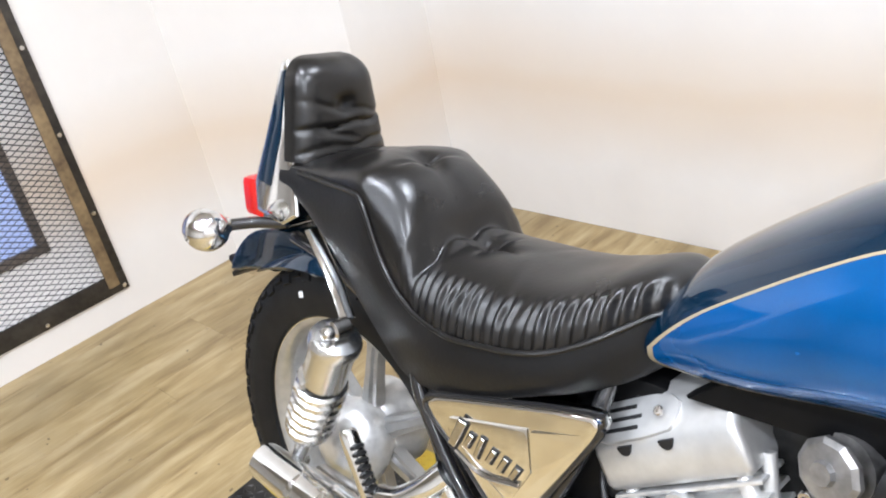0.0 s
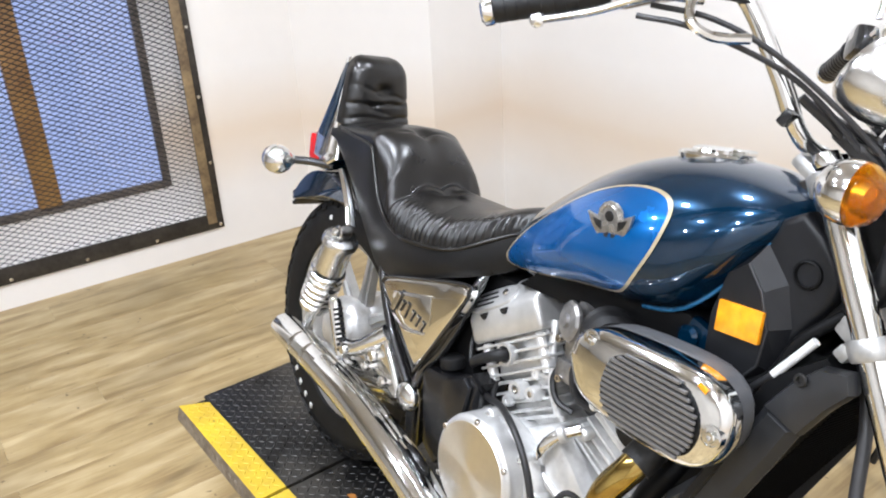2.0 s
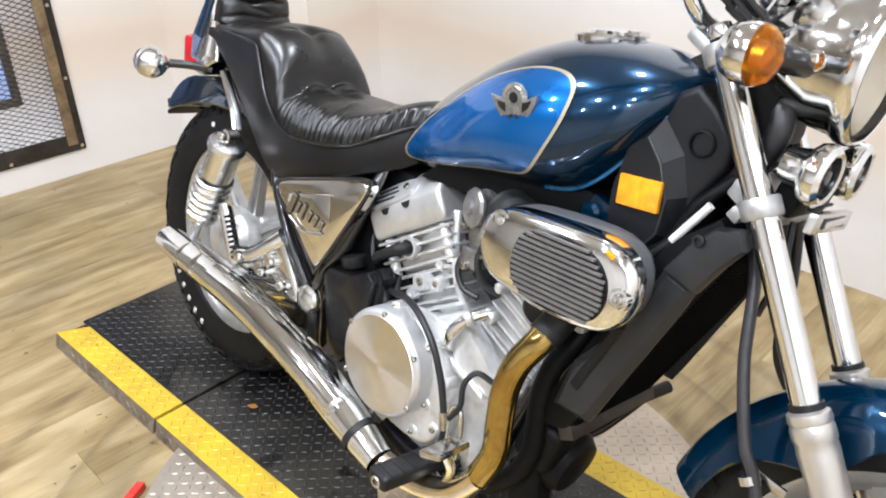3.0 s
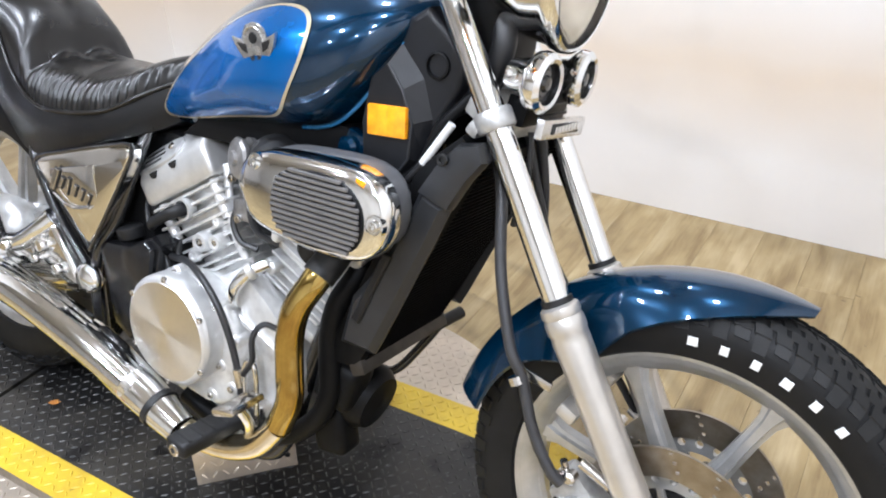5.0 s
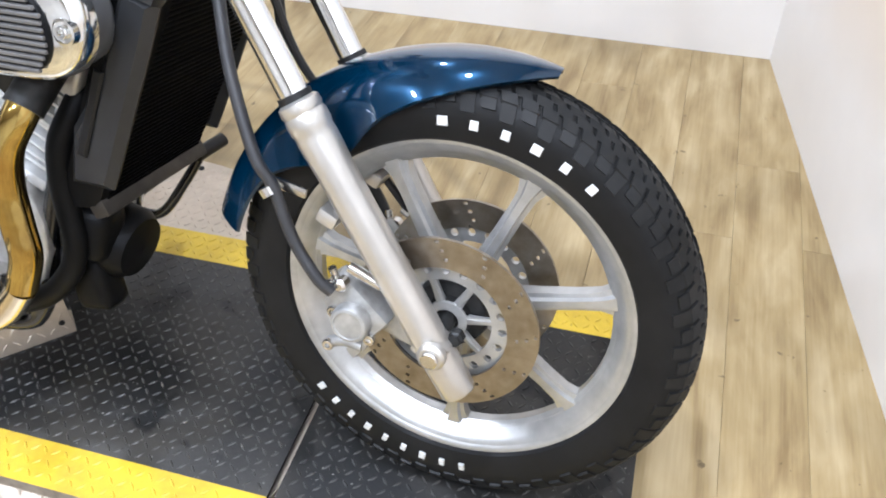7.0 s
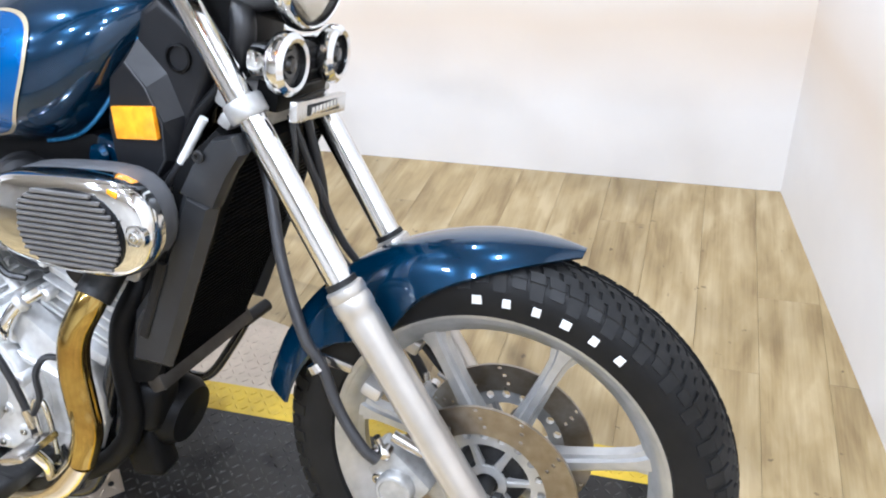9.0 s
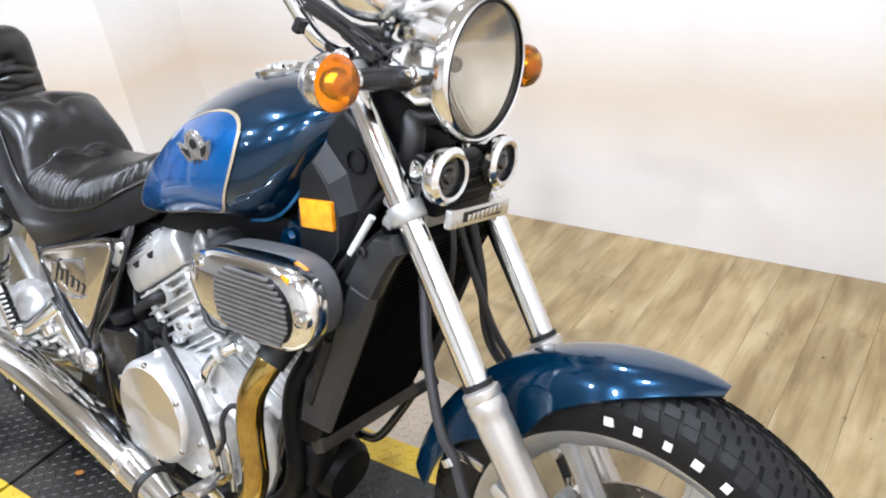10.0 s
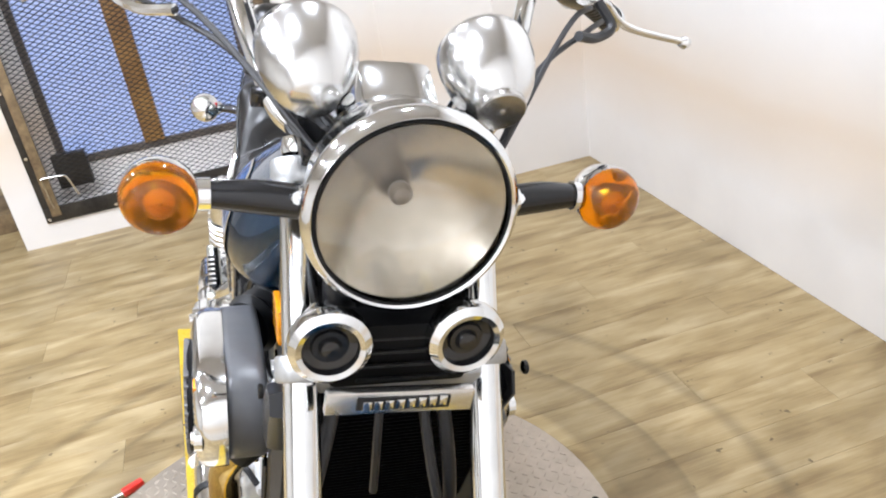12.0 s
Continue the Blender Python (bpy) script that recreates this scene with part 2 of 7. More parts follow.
def wood_mat():
    """Pale oak planks: long grain along y, knots and blotches, one tone a plank."""
    m = bpy.data.materials.new("pale_oak_plank")
    m.use_nodes = True
    nt = m.node_tree
    n, l = nt.nodes, nt.links
    p = n["Principled BSDF"]
    geo = n.new("ShaderNodeNewGeometry")
    oi = n.new("ShaderNodeObjectInfo")
    shift = n.new("ShaderNodeVectorMath")
    shift.operation = "MULTIPLY_ADD"
    comb = n.new("ShaderNodeCombineXYZ")
    l.new(oi.outputs["Random"], comb.inputs[0])
    l.new(oi.outputs["Random"], comb.inputs[1])
    l.new(comb.outputs[0], shift.inputs[0])
    shift.inputs[1].default_value = (17, 31, 0)
    l.new(geo.outputs["Position"], shift.inputs[2])

    def noise_at(scale, vec, detail=6, dist=0.0):
        mp = n.new("ShaderNodeMapping")
        mp.inputs["Scale"].default_value = vec
        l.new(shift.outputs[0], mp.inputs["Vector"])
        t = n.new("ShaderNodeTexNoise")
        t.inputs["Scale"].default_value, t.inputs["Detail"].default_value, t.inputs["Distortion"].default_value = scale, detail, dist
        l.new(mp.outputs[0], t.inputs["Vector"])
        return t

    grain = noise_at(1.0, (13, 2.2, 1), 8, 0.8)
    fine = noise_at(1.0, (150, 4, 1), 5, 0.3)
    blotch = noise_at(1.0, (19, 6.0, 1), 6, 0.4)
    ramp = n.new("ShaderNodeValToRGB")
    r = ramp.color_ramp
    r.elements[0].position, r.elements[0].color = 0.28, (0.215, 0.146, 0.062, 1)
    r.elements[1].position, r.elements[1].color = 0.74, (0.450, 0.352, 0.196, 1)
    e = r.elements.new(0.5)
    e.color = (0.335, 0.247, 0.116, 1)
    s = n.new("ShaderNodeMath")
    s.operation = "MULTIPLY_ADD"
    l.new(fine.outputs["Fac"], s.inputs[0])
    s.inputs[1].default_value = 0.28
    s2 = n.new("ShaderNodeMath")
    s2.operation = "MULTIPLY_ADD"
    l.new(blotch.outputs["Fac"], s2.inputs[0])
    s2.inputs[1].default_value = 0.55
    l.new(grain.outputs["Fac"], s2.inputs[2])
    l.new(s2.outputs[0], s.inputs[2])
    sub = n.new("ShaderNodeMath")
    sub.operation = "SUBTRACT"
    l.new(s.outputs[0], sub.inputs[0])
    sub.inputs[1].default_value = 0.405
    l.new(sub.outputs[0], ramp.inputs["Fac"])
    hsv = n.new("ShaderNodeHueSaturation")
    mr = n.new("ShaderNodeMapRange")
    mr.inputs["To Min"].default_value, mr.inputs["To Max"].default_value = 0.95, 1.04
    l.new(oi.outputs["Random"], mr.inputs["Value"])
    l.new(mr.outputs["Result"], hsv.inputs["Value"])
    l.new(ramp.outputs["Color"], hsv.inputs["Color"])
    # rubbed rings round the turntable
    gp = n.new("ShaderNodeVectorMath")
    gp.operation = "DISTANCE"
    flat = n.new("ShaderNodeVectorMath")
    flat.operation = "MULTIPLY"
    l.new(geo.outputs["Position"], flat.inputs[0])
    flat.inputs[1].default_value = (1, 1, 0)
    l.new(flat.outputs[0], gp.inputs[0])
    gp.inputs[1].default_value = (0.65, 0.055, 0)
    wob = noise_at(1.0, (5, 5, 1), 3)
    rr = n.new("ShaderNodeMath")
    rr.operation = "MULTIPLY_ADD"
    l.new(wob.outputs["Fac"], rr.inputs[0])
    rr.inputs[1].default_value = 0.02
    l.new(gp.outputs["Value"], rr.inputs[2])
    ring = n.new("ShaderNodeValToRGB")
    e = ring.color_ramp.elements
    e[0].position, e[0].color = 0.70, (1, 1, 1, 1)
    e[1].position, e[1].color = 0.98, (1, 1, 1, 1)
    for pos, val in ((0.72, 0.72), (0.76, 0.8), (0.83, 0.88), (0.862, 0.66), (0.872, 0.98)):
        k = e.new(pos)
        k.color = (val, val, val, 1)
    l.new(rr.outputs[0], ring.inputs["Fac"])
    ring2 = n.new("ShaderNodeMapRange")
    ring2.interpolation_type = "SMOOTHSTEP"
    far = n.new("ShaderNodeMath")
    far.operation = "SUBTRACT"
    l.new(rr.outputs[0], far.inputs[0])
    far.inputs[1].default_value = 1.065
    ab = n.new("ShaderNodeMath")
    ab.operation = "ABSOLUTE"
    l.new(far.outputs[0], ab.inputs[0])
    l.new(ab.outputs[0], ring2.inputs["Value"])
    ring2.inputs["From Min"].default_value, ring2.inputs["From Max"].default_value = 0.0, 0.035
    ring2.inputs["To Min"].default_value, ring2.inputs["To Max"].default_value = 0.74, 1.0
    both_rings = n.new("ShaderNodeMix")
    both_rings.data_type, both_rings.blend_type = "RGBA", "MULTIPLY"
    both_rings.inputs["Factor"].default_value = 1.0
    l.new(ring.outputs["Color"], both_rings.inputs["A"])
    l.new(ring2.outputs["Result"], both_rings.inputs["B"])
    rub = n.new("ShaderNodeMix")
    rub.data_type, rub.blend_type = "RGBA", "MULTIPLY"
    rub.inputs["Factor"].default_value = 1.0
    l.new(hsv.outputs["Color"], rub.inputs["A"])
    l.new(both_rings.outputs["Result"], rub.inputs["B"])
    l.new(rub.outputs["Result"], p.inputs["Base Color"])
    p.inputs["Roughness"].default_value = 0.42
    b = n.new("ShaderNodeBump")
    b.inputs["Strength"].default_value, b.inputs["Distance"].default_value = 0.15, 0.002
    l.new(fine.outputs["Fac"], b.inputs["Height"])
    l.new(b.outputs["Normal"], p.inputs["Normal"])
    return m


M_WOOD = wood_mat()
stained(M_WOOD, 2.3, 0.50, 0.72, (0.115, 0.080, 0.036), 0.42, 6.0)
stained(M_WOOD, 34.0, 0.70, 0.74, (0.055, 0.036, 0.016), 0.7, 1.0)


# ---------- mesh helpers ----------
def finish(name, verts, faces, material, parent=None, label="", smooth=40.0, at=None):
    me = bpy.data.meshes.new(name)
    me.from_pydata([tuple(v) for v in verts], [], faces)
    bm = bmesh.new()
    bm.from_mesh(me)
    bmesh.ops.recalc_face_normals(bm, faces=bm.faces)
    bm.to_mesh(me)
    bm.free()
    if smooth:
        me.polygons.foreach_set("use_smooth", [True] * len(me.polygons))
        me.set_sharp_from_angle(angle=radians(smooth))
    me.materials.append(material)
    ob = new(name, me)
    if parent:
        ob.parent = parent
    if at is not None:
        ob.matrix_basis = at
    if label:
        tagged(ob, label)
    return ob


def part(name, geo, material, parent, label="", smooth=40.0):
    """One mesh object of (verts, faces) under a thing or a part. Places are in the frame of the top-level thing."""
    ob = finish(name, geo[0], geo[1], material, parent, label, smooth)
    return ob


def joined(*geos):
    v, f = [], []
    for g in geos:
        k = len(v)
        v += list(g[0])
        f += [tuple(i + k for i in face) for face in g[1]]
    return v, f


def moved(geo, m):
    return [m @ Vector(v) for v in geo[0]], geo[1]


def mirrored(geo):
    return [(v[0], -v[1], v[2]) for v in geo[0]], [tuple(reversed(f)) for f in geo[1]]


def from_bm(bm):
    bm.verts.index_update()
    g = [v.co.copy() for v in bm.verts], [tuple(v.index for v in f.verts) for f in bm.faces]
    bm.free()
    return g


def box(c, s, bevel=0.003, rot=(0, 0, 0), seg=2):
    bm = bmesh.new()
    bmesh.ops.create_cube(bm, size=1.0)
    bmesh.ops.scale(bm, vec=s, verts=bm.verts)
    if bevel:
        bmesh.ops.bevel(bm, geom=list(bm.edges), offset=min(bevel, min(s) * 0.45), segments=seg, affect="EDGES", profile=0.6)
    return moved(from_bm(bm), pose(*c, *rot))


def frame_of(d):
    d = Vector(d).normalized()
    a = Vector((0, 0, 1)) if abs(d.z) < 0.9 else Vector((1, 0, 0))
    u = a.cross(d).normalized()
    return u, d.cross(u)


def lathe(profile, origin, axis, n=32, cap=True):
    """Turn a profile of (radius, height along the axis) round the axis."""
    u, w = frame_of(axis)
    d, o = Vector(axis).normalized(), Vector(origin)
    v, f = [], []
    for r, h in profile:
        for i in range(n):
            a = 2 * math.pi * i / n
            v.append(o + d * h + (u * math.cos(a) + w * math.sin(a)) * r)
    for j in range(len(profile) - 1):
        for i in range(n):
            k = (i + 1) % n
            f.append((j * n + i, j * n + k, (j + 1) * n + k, (j + 1) * n + i))
    if cap:
        if profile[0][0] > 1e-5:
            f.append(tuple(range(n))[::-1])
        if profile[-1][0] > 1e-5:
            f.append(tuple(range((len(profile) - 1) * n, len(profile) * n)))
    return v, f


def smooth_line(pts, k=6):
    """Catmull-Rom through the points; a point may carry a radius as fourth value."""
    P = [np.array(p, float) for p in pts]
    if len(P) == 2:
        return P
    P = [2 * P[0] - P[1], *P, 2 * P[-1] - P[-2]]
    out = []
    for i in range(1, len(P) - 2):
        a, b, c, d = P[i - 1 : i + 3]
        for s in range(k):
            t = s / k
            out.append(0.5 * (2 * b + (c - a) * t + (2 * a - 5 * b + 4 * c - d) * t * t + (3 * b - a - 3 * c + d) * t**3))
    return out + [P[-2]]


def tube(pts, r=0.01, n=10, k=6, flat=1.0, cap=True):
    """A pipe along a smooth line; radius r, or the fourth value of each point."""
    L = smooth_line(pts, k)
    C = [Vector(p[:3]) for p in L]
    R = [p[3] if len(p) > 3 else r for p in L]
    v, f = [], []
    u = None
    for i, c in enumerate(C):
        d = (C[min(i + 1, len(C) - 1)] - C[max(i - 1, 0)]).normalized()
        if u is None:
            u = frame_of(d)[0]
        u = (u - d * u.dot(d)).normalized()
        w = d.cross(u)
        for j in range(n):
            a = 2 * math.pi * j / n
            v.append(c + (u * math.cos(a) + w * math.sin(a) * flat) * R[i])
    for i in range(len(C) - 1):
        for j in range(n):
            k2 = (j + 1) % n
            f.append((i * n + j, i * n + k2, (i + 1) * n + k2, (i + 1) * n + j))
    if cap:
        f.append(tuple(range(n))[::-1])
        f.append(tuple(range((len(C) - 1) * n, len(C) * n)))
    return v, f


def prism(outline, y0, y1, bevel=0.004, seg=2, round_off=0):
    """An outline in x and z, drawn out from y0 to y1, with rounded edges; round_off: smooth the outline itself."""
    pts = [tuple(p) for p in outline]
    for _ in range(round_off):
        pts = [q for i, p in enumerate(pts) for q in ((0.75 * p[0] + 0.25 * pts[i - 1][0], 0.75 * p[1] + 0.25 * pts[i - 1][1]), (0.75 * p[0] + 0.25 * pts[(i + 1) % len(pts)][0], 0.75 * p[1] + 0.25 * pts[(i + 1) % len(pts)][1]))]
    bm = bmesh.new()
    a = [bm.verts.new((x, y0, z)) for x, z in pts]
    b = [bm.verts.new((x, y1, z)) for x, z in pts]
    bm.faces.new(a)
    bm.faces.new(b[::-1])
    for i in range(len(pts)):
        j = (i + 1) % len(pts)
        bm.faces.new((a[i], b[i], b[j], a[j]))
    bmesh.ops.recalc_face_normals(bm, faces=bm.faces)
    if bevel:
        rim = [e for e in bm.edges if abs(e.verts[0].co.y - e.verts[1].co.y) < 1e-6]
        bmesh.ops.bevel(bm, geom=rim, offset=bevel, segments=seg, affect="EDGES", profile=0.6, clamp_overlap=True)
    return from_bm(bm)


def loft(rings, cap=True):
    n = len(rings[0])
    v = [p for r in rings for p in r]
    f = [(i * n + j, i * n + (j + 1) % n, (i + 1) * n + (j + 1) % n, (i + 1) * n + j) for i in range(len(rings) - 1) for j in range(n)]
    if cap:
        f += [tuple(range(n))[::-1], tuple(range((len(rings) - 1) * n, len(rings) * n))]
    return v, f


def grid(fn, nu, nv):
    v = [fn(i / nu, j / nv) for i in range(nu + 1) for j in range(nv + 1)]
    f = [(i * (nv + 1) + j, i * (nv + 1) + j + 1, (i + 1) * (nv + 1) + j + 1, (i + 1) * (nv + 1) + j) for i in range(nu) for j in range(nv)]
    return v, f


def interp(x, pts):
    xs, ys = zip(*pts)
    return float(np.interp(x, xs, ys))


def curve(x, pts):
    """Smooth through a few (x, y) knots."""
    xs, ys = [p[0] for p in pts], [p[1] for p in pts]
    if x <= xs[0]:
        return ys[0]
    if x >= xs[-1]:
        return ys[-1]
    i = max(j for j in range(len(xs)) if xs[j] <= x)
    i = min(i, len(xs) - 2)
    slope = lambda j: (ys[min(j + 1, len(ys) - 1)] - ys[max(j - 1, 0)]) / (xs[min(j + 1, len(xs) - 1)] - xs[max(j - 1, 0)])
    h = xs[i + 1] - xs[i]
    t = (x - xs[i]) / h
    return (2 * t**3 - 3 * t**2 + 1) * ys[i] + (t**3 - 2 * t**2 + t) * h * slope(i) + (3 * t**2 - 2 * t**3) * ys[i + 1] + (t**3 - t**2) * h * slope(i + 1)


def bolt(at, axis, r=0.008, h=0.006, socket=True):
    prof = [(r * 0.85, 0), (r, h * 0.3), (r, h * 0.8), (r * 0.85, h)]
    prof += [(r * 0.5, h), (r * 0.45, h * 0.4), (0.0, h * 0.4)] if socket else [(0.0, h)]
    return lathe(prof, at, axis, 10, cap=False)


# ---------- the room ----------
FLOOR = -0.045
W1, W2 = -1.858, 1.675
PIER_X, PIER_Y = -1.285, 1.27  # a boxed-out corner
WALL_END = -0.965
# window opening in the wall
WY0, WY1, WZ0, WZ1 = -0.79, 0.365, 0.115, 1.27


def slab(name, lo, hi, material, label, category, parent=None):
    c = [(a + b) / 2 for a, b in zip(lo, hi)]
    s = [b - a for a, b in zip(lo, hi)]
    ob = part(name, box(c, s, 0.0), material, parent, smooth=0)
    if label:
        tagged(ob, label, category, kind="structure")
    return ob


T = 0.26
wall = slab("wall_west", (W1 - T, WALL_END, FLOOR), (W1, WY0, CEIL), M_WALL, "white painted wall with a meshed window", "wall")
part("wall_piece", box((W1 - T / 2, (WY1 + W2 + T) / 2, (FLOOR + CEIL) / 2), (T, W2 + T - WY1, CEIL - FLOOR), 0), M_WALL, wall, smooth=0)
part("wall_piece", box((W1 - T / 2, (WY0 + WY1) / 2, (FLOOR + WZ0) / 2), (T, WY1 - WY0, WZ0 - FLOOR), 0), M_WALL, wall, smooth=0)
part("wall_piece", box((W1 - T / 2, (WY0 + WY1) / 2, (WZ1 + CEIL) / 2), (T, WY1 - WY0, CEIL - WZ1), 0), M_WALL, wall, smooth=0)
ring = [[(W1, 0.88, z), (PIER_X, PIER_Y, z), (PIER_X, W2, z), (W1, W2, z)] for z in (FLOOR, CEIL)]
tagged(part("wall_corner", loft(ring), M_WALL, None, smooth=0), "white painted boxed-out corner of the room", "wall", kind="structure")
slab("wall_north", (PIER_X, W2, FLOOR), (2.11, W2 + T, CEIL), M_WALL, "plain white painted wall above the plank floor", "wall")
# the third wall runs a few degrees off square
d3 = Vector((0.158, -0.987, 0))
n3 = Vector((0.987, 0.158, 0))
c0 = Vector((2.108, W2, 0))
q = [c0 - d3 * 0.1, c0 + d3 * 6.0, c0 + d3 * 6.0 + n3 * T, c0 - d3 * 0.1 + n3 * T]
ring = [[(p.x, p.y, z) for p in q] for z in (FLOOR, CEIL)]
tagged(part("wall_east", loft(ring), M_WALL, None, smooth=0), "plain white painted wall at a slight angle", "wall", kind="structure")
# south wall is added out of view; pale walls brighten chrome and engine
slab("wall_south", (-4.6, -4.4 - T, FLOOR), (3.2, -4.4, CEIL), M_WALL_DIM, "plain pale wall added to close the room", "wall")
slab("wall_far_west", (-4.6 - T, -4.4, FLOOR), (-4.6, WALL_END + 0.3, CEIL), M_WALL_DIM, "plain pale wall added to close the room", "wall")
slab("wall_return", (-4.6, WALL_END, FLOOR), (W1 - T, WALL_END + 0.06, CEIL), M_WALL_DIM, "plain pale wall added to close the room", "wall")
slab("ceiling", (-4.9, -4.7, CEIL), (3.4, W2 + T, CEIL + 0.1), M_CEIL, "plain beige ceiling", "ceiling")

# ceiling lamps: a metal ring with a lit disc, and the lamp's light below it
M_LAMPGLOW = glow("lit_lamp_diffuser", (1.0, 0.95, 0.87), 14.0)


def ceiling_lamp(x, y):
    lamp = new("ceiling_lamp")
    lamp.matrix_basis = pose(x, y, CEIL)
    tagged(lamp, "round white ceiling lamp with a lit diffuser", "ceiling lamp", "ceiling lamps")
    part("ring", lathe([(0.062, 0), (0.075, -0.004), (0.075, -0.018), (0.062, -0.022), (0.06, -0.012)], (0, 0, 0), (0, 0, 1), 24, cap=False), M_LAMPRING, lamp)
    part("diffuser", lathe([(0.06, -0.013), (0.0, -0.013)], (0, 0, 0), (0, 0, 1), 24, cap=False), M_LAMPGLOW, lamp)
    data = bpy.data.lights.new("ceiling_light", "AREA")
    data.shape, data.size, data.energy, data.color = "DISK", 0.12, LAMP_WATT, (0.95, 0.985, 1.0)
    ob = new("ceiling_light", data)
    ob.matrix_basis = pose(x, y, CEIL - 0.03)


for lx, ly in LAMPS:
    ceiling_lamp(lx, ly)


# ---------- the window ----------
window = tagged(new("window_1"), "timber window behind expanded steel mesh in a black frame", "window", kind="structure")
DX = W1 - 0.19


def bar_y(y0, y1, z, w, x, d, bev=0.004):
    return box((x, (y0 + y1) / 2, z), (d, y1 - y0, w), bev)


def bar_z(y, z0, z1, w, x, d, bev=0.004):
    return box((x, y, (z0 + z1) / 2), (d, w, z1 - z0), bev)


# angle-iron frame lying on the wall
FW = 0.075
OY0, OY1, OZ0, OZ1 = WY0 - 0.045, WY1 + 0.045, WZ0 - 0.05, WZ1 + 0.05
for nm, g in (("frame_rail", bar_y(OY0, OY1, OZ0 + FW / 2, FW, W1 + 0.006, 0.012)), ("frame_rail", bar_y(OY0, OY1, OZ1 - FW / 2, FW, W1 + 0.006, 0.012)),
              ("frame_stile", bar_z(OY0 + FW / 2, OZ0 + FW, OZ1 - FW, FW, W1 + 0.006, 0.012)), ("frame_stile", bar_z(OY1 - FW / 2, OZ0 + FW, OZ1 - FW, FW, W1 + 0.006, 0.012))):
    part(nm, g, M_STEELDARK, window, "blackened steel frame bar")
# timber strip inside the steel frame
for y in (OY0 + 0.055, OY1 - 0.055):
    part("timber_strip", bar_z(y, OZ0 + 0.03, OZ1 - 0.03, 0.044, W1 + 0.016, 0.009), M_RUSTWOOD, window, "brown timber strip")
for z in (OZ0 + 0.02, OZ1 - 0.02):
    for i in range(5):
        part("bolt_head", bolt((W1 + 0.012, OY1 - 0.02 - i * 0.302, z), (1, 0, 0), 0.009, 0.008, False), M_CHROME_WORN, window)
for y in (OY0 + 0.02, OY1 - 0.02):
    for i in range(1, 4):
        part("bolt_head", bolt((W1 + 0.012, y, OZ0 + 0.02 + i * 0.302), (1, 0, 0), 0.009, 0.008, False), M_CHROME_WORN, window)
# casement at the back of the recess
GY0, GY1, GZ0, GZ1 = -0.69, 0.222, 0.295, 1.24
SW = 0.036  # width of the sash bars
for g in (bar_y(GY0 - SW, GY1 + SW, GZ0 - SW / 2, SW, DX, 0.024), bar_y(GY0 - SW, GY1 + SW, GZ1 + SW / 2, SW, DX, 0.024)):
    part("casement_rail", g, M_SASH, window)
for y in (GY0 - SW / 2, GY1 + SW / 2):
    part("casement_stile", bar_z(y, GZ0, GZ1, SW, DX, 0.024), M_SASH, window)
part("mullion", bar_z(-0.275, GZ0, GZ1, 0.095, DX + 0.005, 0.055), M_MULLION, window, "orange-brown timber mullion")
for y0, y1 in ((GY0, -0.322), (-0.228, GY1)):
    pane = part("pane", box((DX - 0.01, (y0 + y1) / 2, (GZ0 + GZ1) / 2), (0.005, y1 - y0, GZ1 - GZ0), 0), M_GLASS, window, smooth=0)
    pane.visible_shadow = False
for g in (bar_y(WY0, WY1, (WZ0 + GZ0 - SW) / 2, GZ0 - SW - WZ0, DX - 0.012, 0.03, 0), bar_y(WY0, WY1, (WZ1 + GZ1 + SW) / 2, max(WZ1 - GZ1 - SW, 0.004), DX - 0.012, 0.03, 0), bar_z((WY0 + GY0 - SW) / 2, GZ0 - SW, WZ1, GY0 - SW - WY0, DX - 0.012, 0.03, 0), bar_z((WY1 + GY1 + SW) / 2, GZ0 - SW, WZ1, WY1 - GY1 - SW, DX - 0.012, 0.03, 0)):
    part("infill_board", g, M_WALL, window)


def expanded_mesh():
    """Diamond mesh: each row is a zigzag strand, twisted out of the plane a little."""
    v, f = [], []
    cw, ch, wd = 0.044, 0.0108, 0.0024
    x = W1 + 0.003
    rows = int((WZ1 - WZ0) / ch) + 1
    cols = int((WY1 - WY0) / (cw / 2)) + 1
    for r in range(rows):
        z = WZ0 + r * ch
        prev = None
        for c in range(cols + 1):
            y = WY0 + c * cw / 2
            up = ((c + r) % 2) * ch
            p = (y, min(z + up, WZ1))
            if prev:
                k = len(v)
                for (yy, zz), s in ((prev, -1), (prev, 1), (p, 1), (p, -1)):
                    v.append((x + 0.0020 * s, yy, zz + wd * s))
                f.append((k, k + 1, k + 2, k + 3))
            prev = p
    return v, f


g = expanded_mesh()
tagged(part("mesh_screen", g, M_EXPANDED, window, "black expanded steel mesh", smooth=0), kind="stuff")
# gusset at the casement's foot and the bent latch before it
part("gusset_plate", box((W1 - 0.05, WY0 + 0.135, WZ0 + 0.165), (0.05, 0.15, 0.16), 0.006), M_STEELDARK, window, "black steel gusset plate")
part("latch", joined(tube([(W1 + 0.030, WY0 + 0.005, WZ0 + 0.17), (W1 + 0.034, WY0 + 0.09, WZ0 + 0.17), (W1 + 0.030, WY0 + 0.115, WZ0 + 0.15), (W1 + 0.022, WY0 + 0.135, WZ0 + 0.06)], 0.006, 8, 4), tube([(W1 + 0.030, WY0 + 0.005, WZ0 + 0.17), (W1 + 0.022, WY0 + 0.01, WZ0 + 0.02)], 0.004, 8)), M_CHROME_WORN, window, "pale bent steel latch")
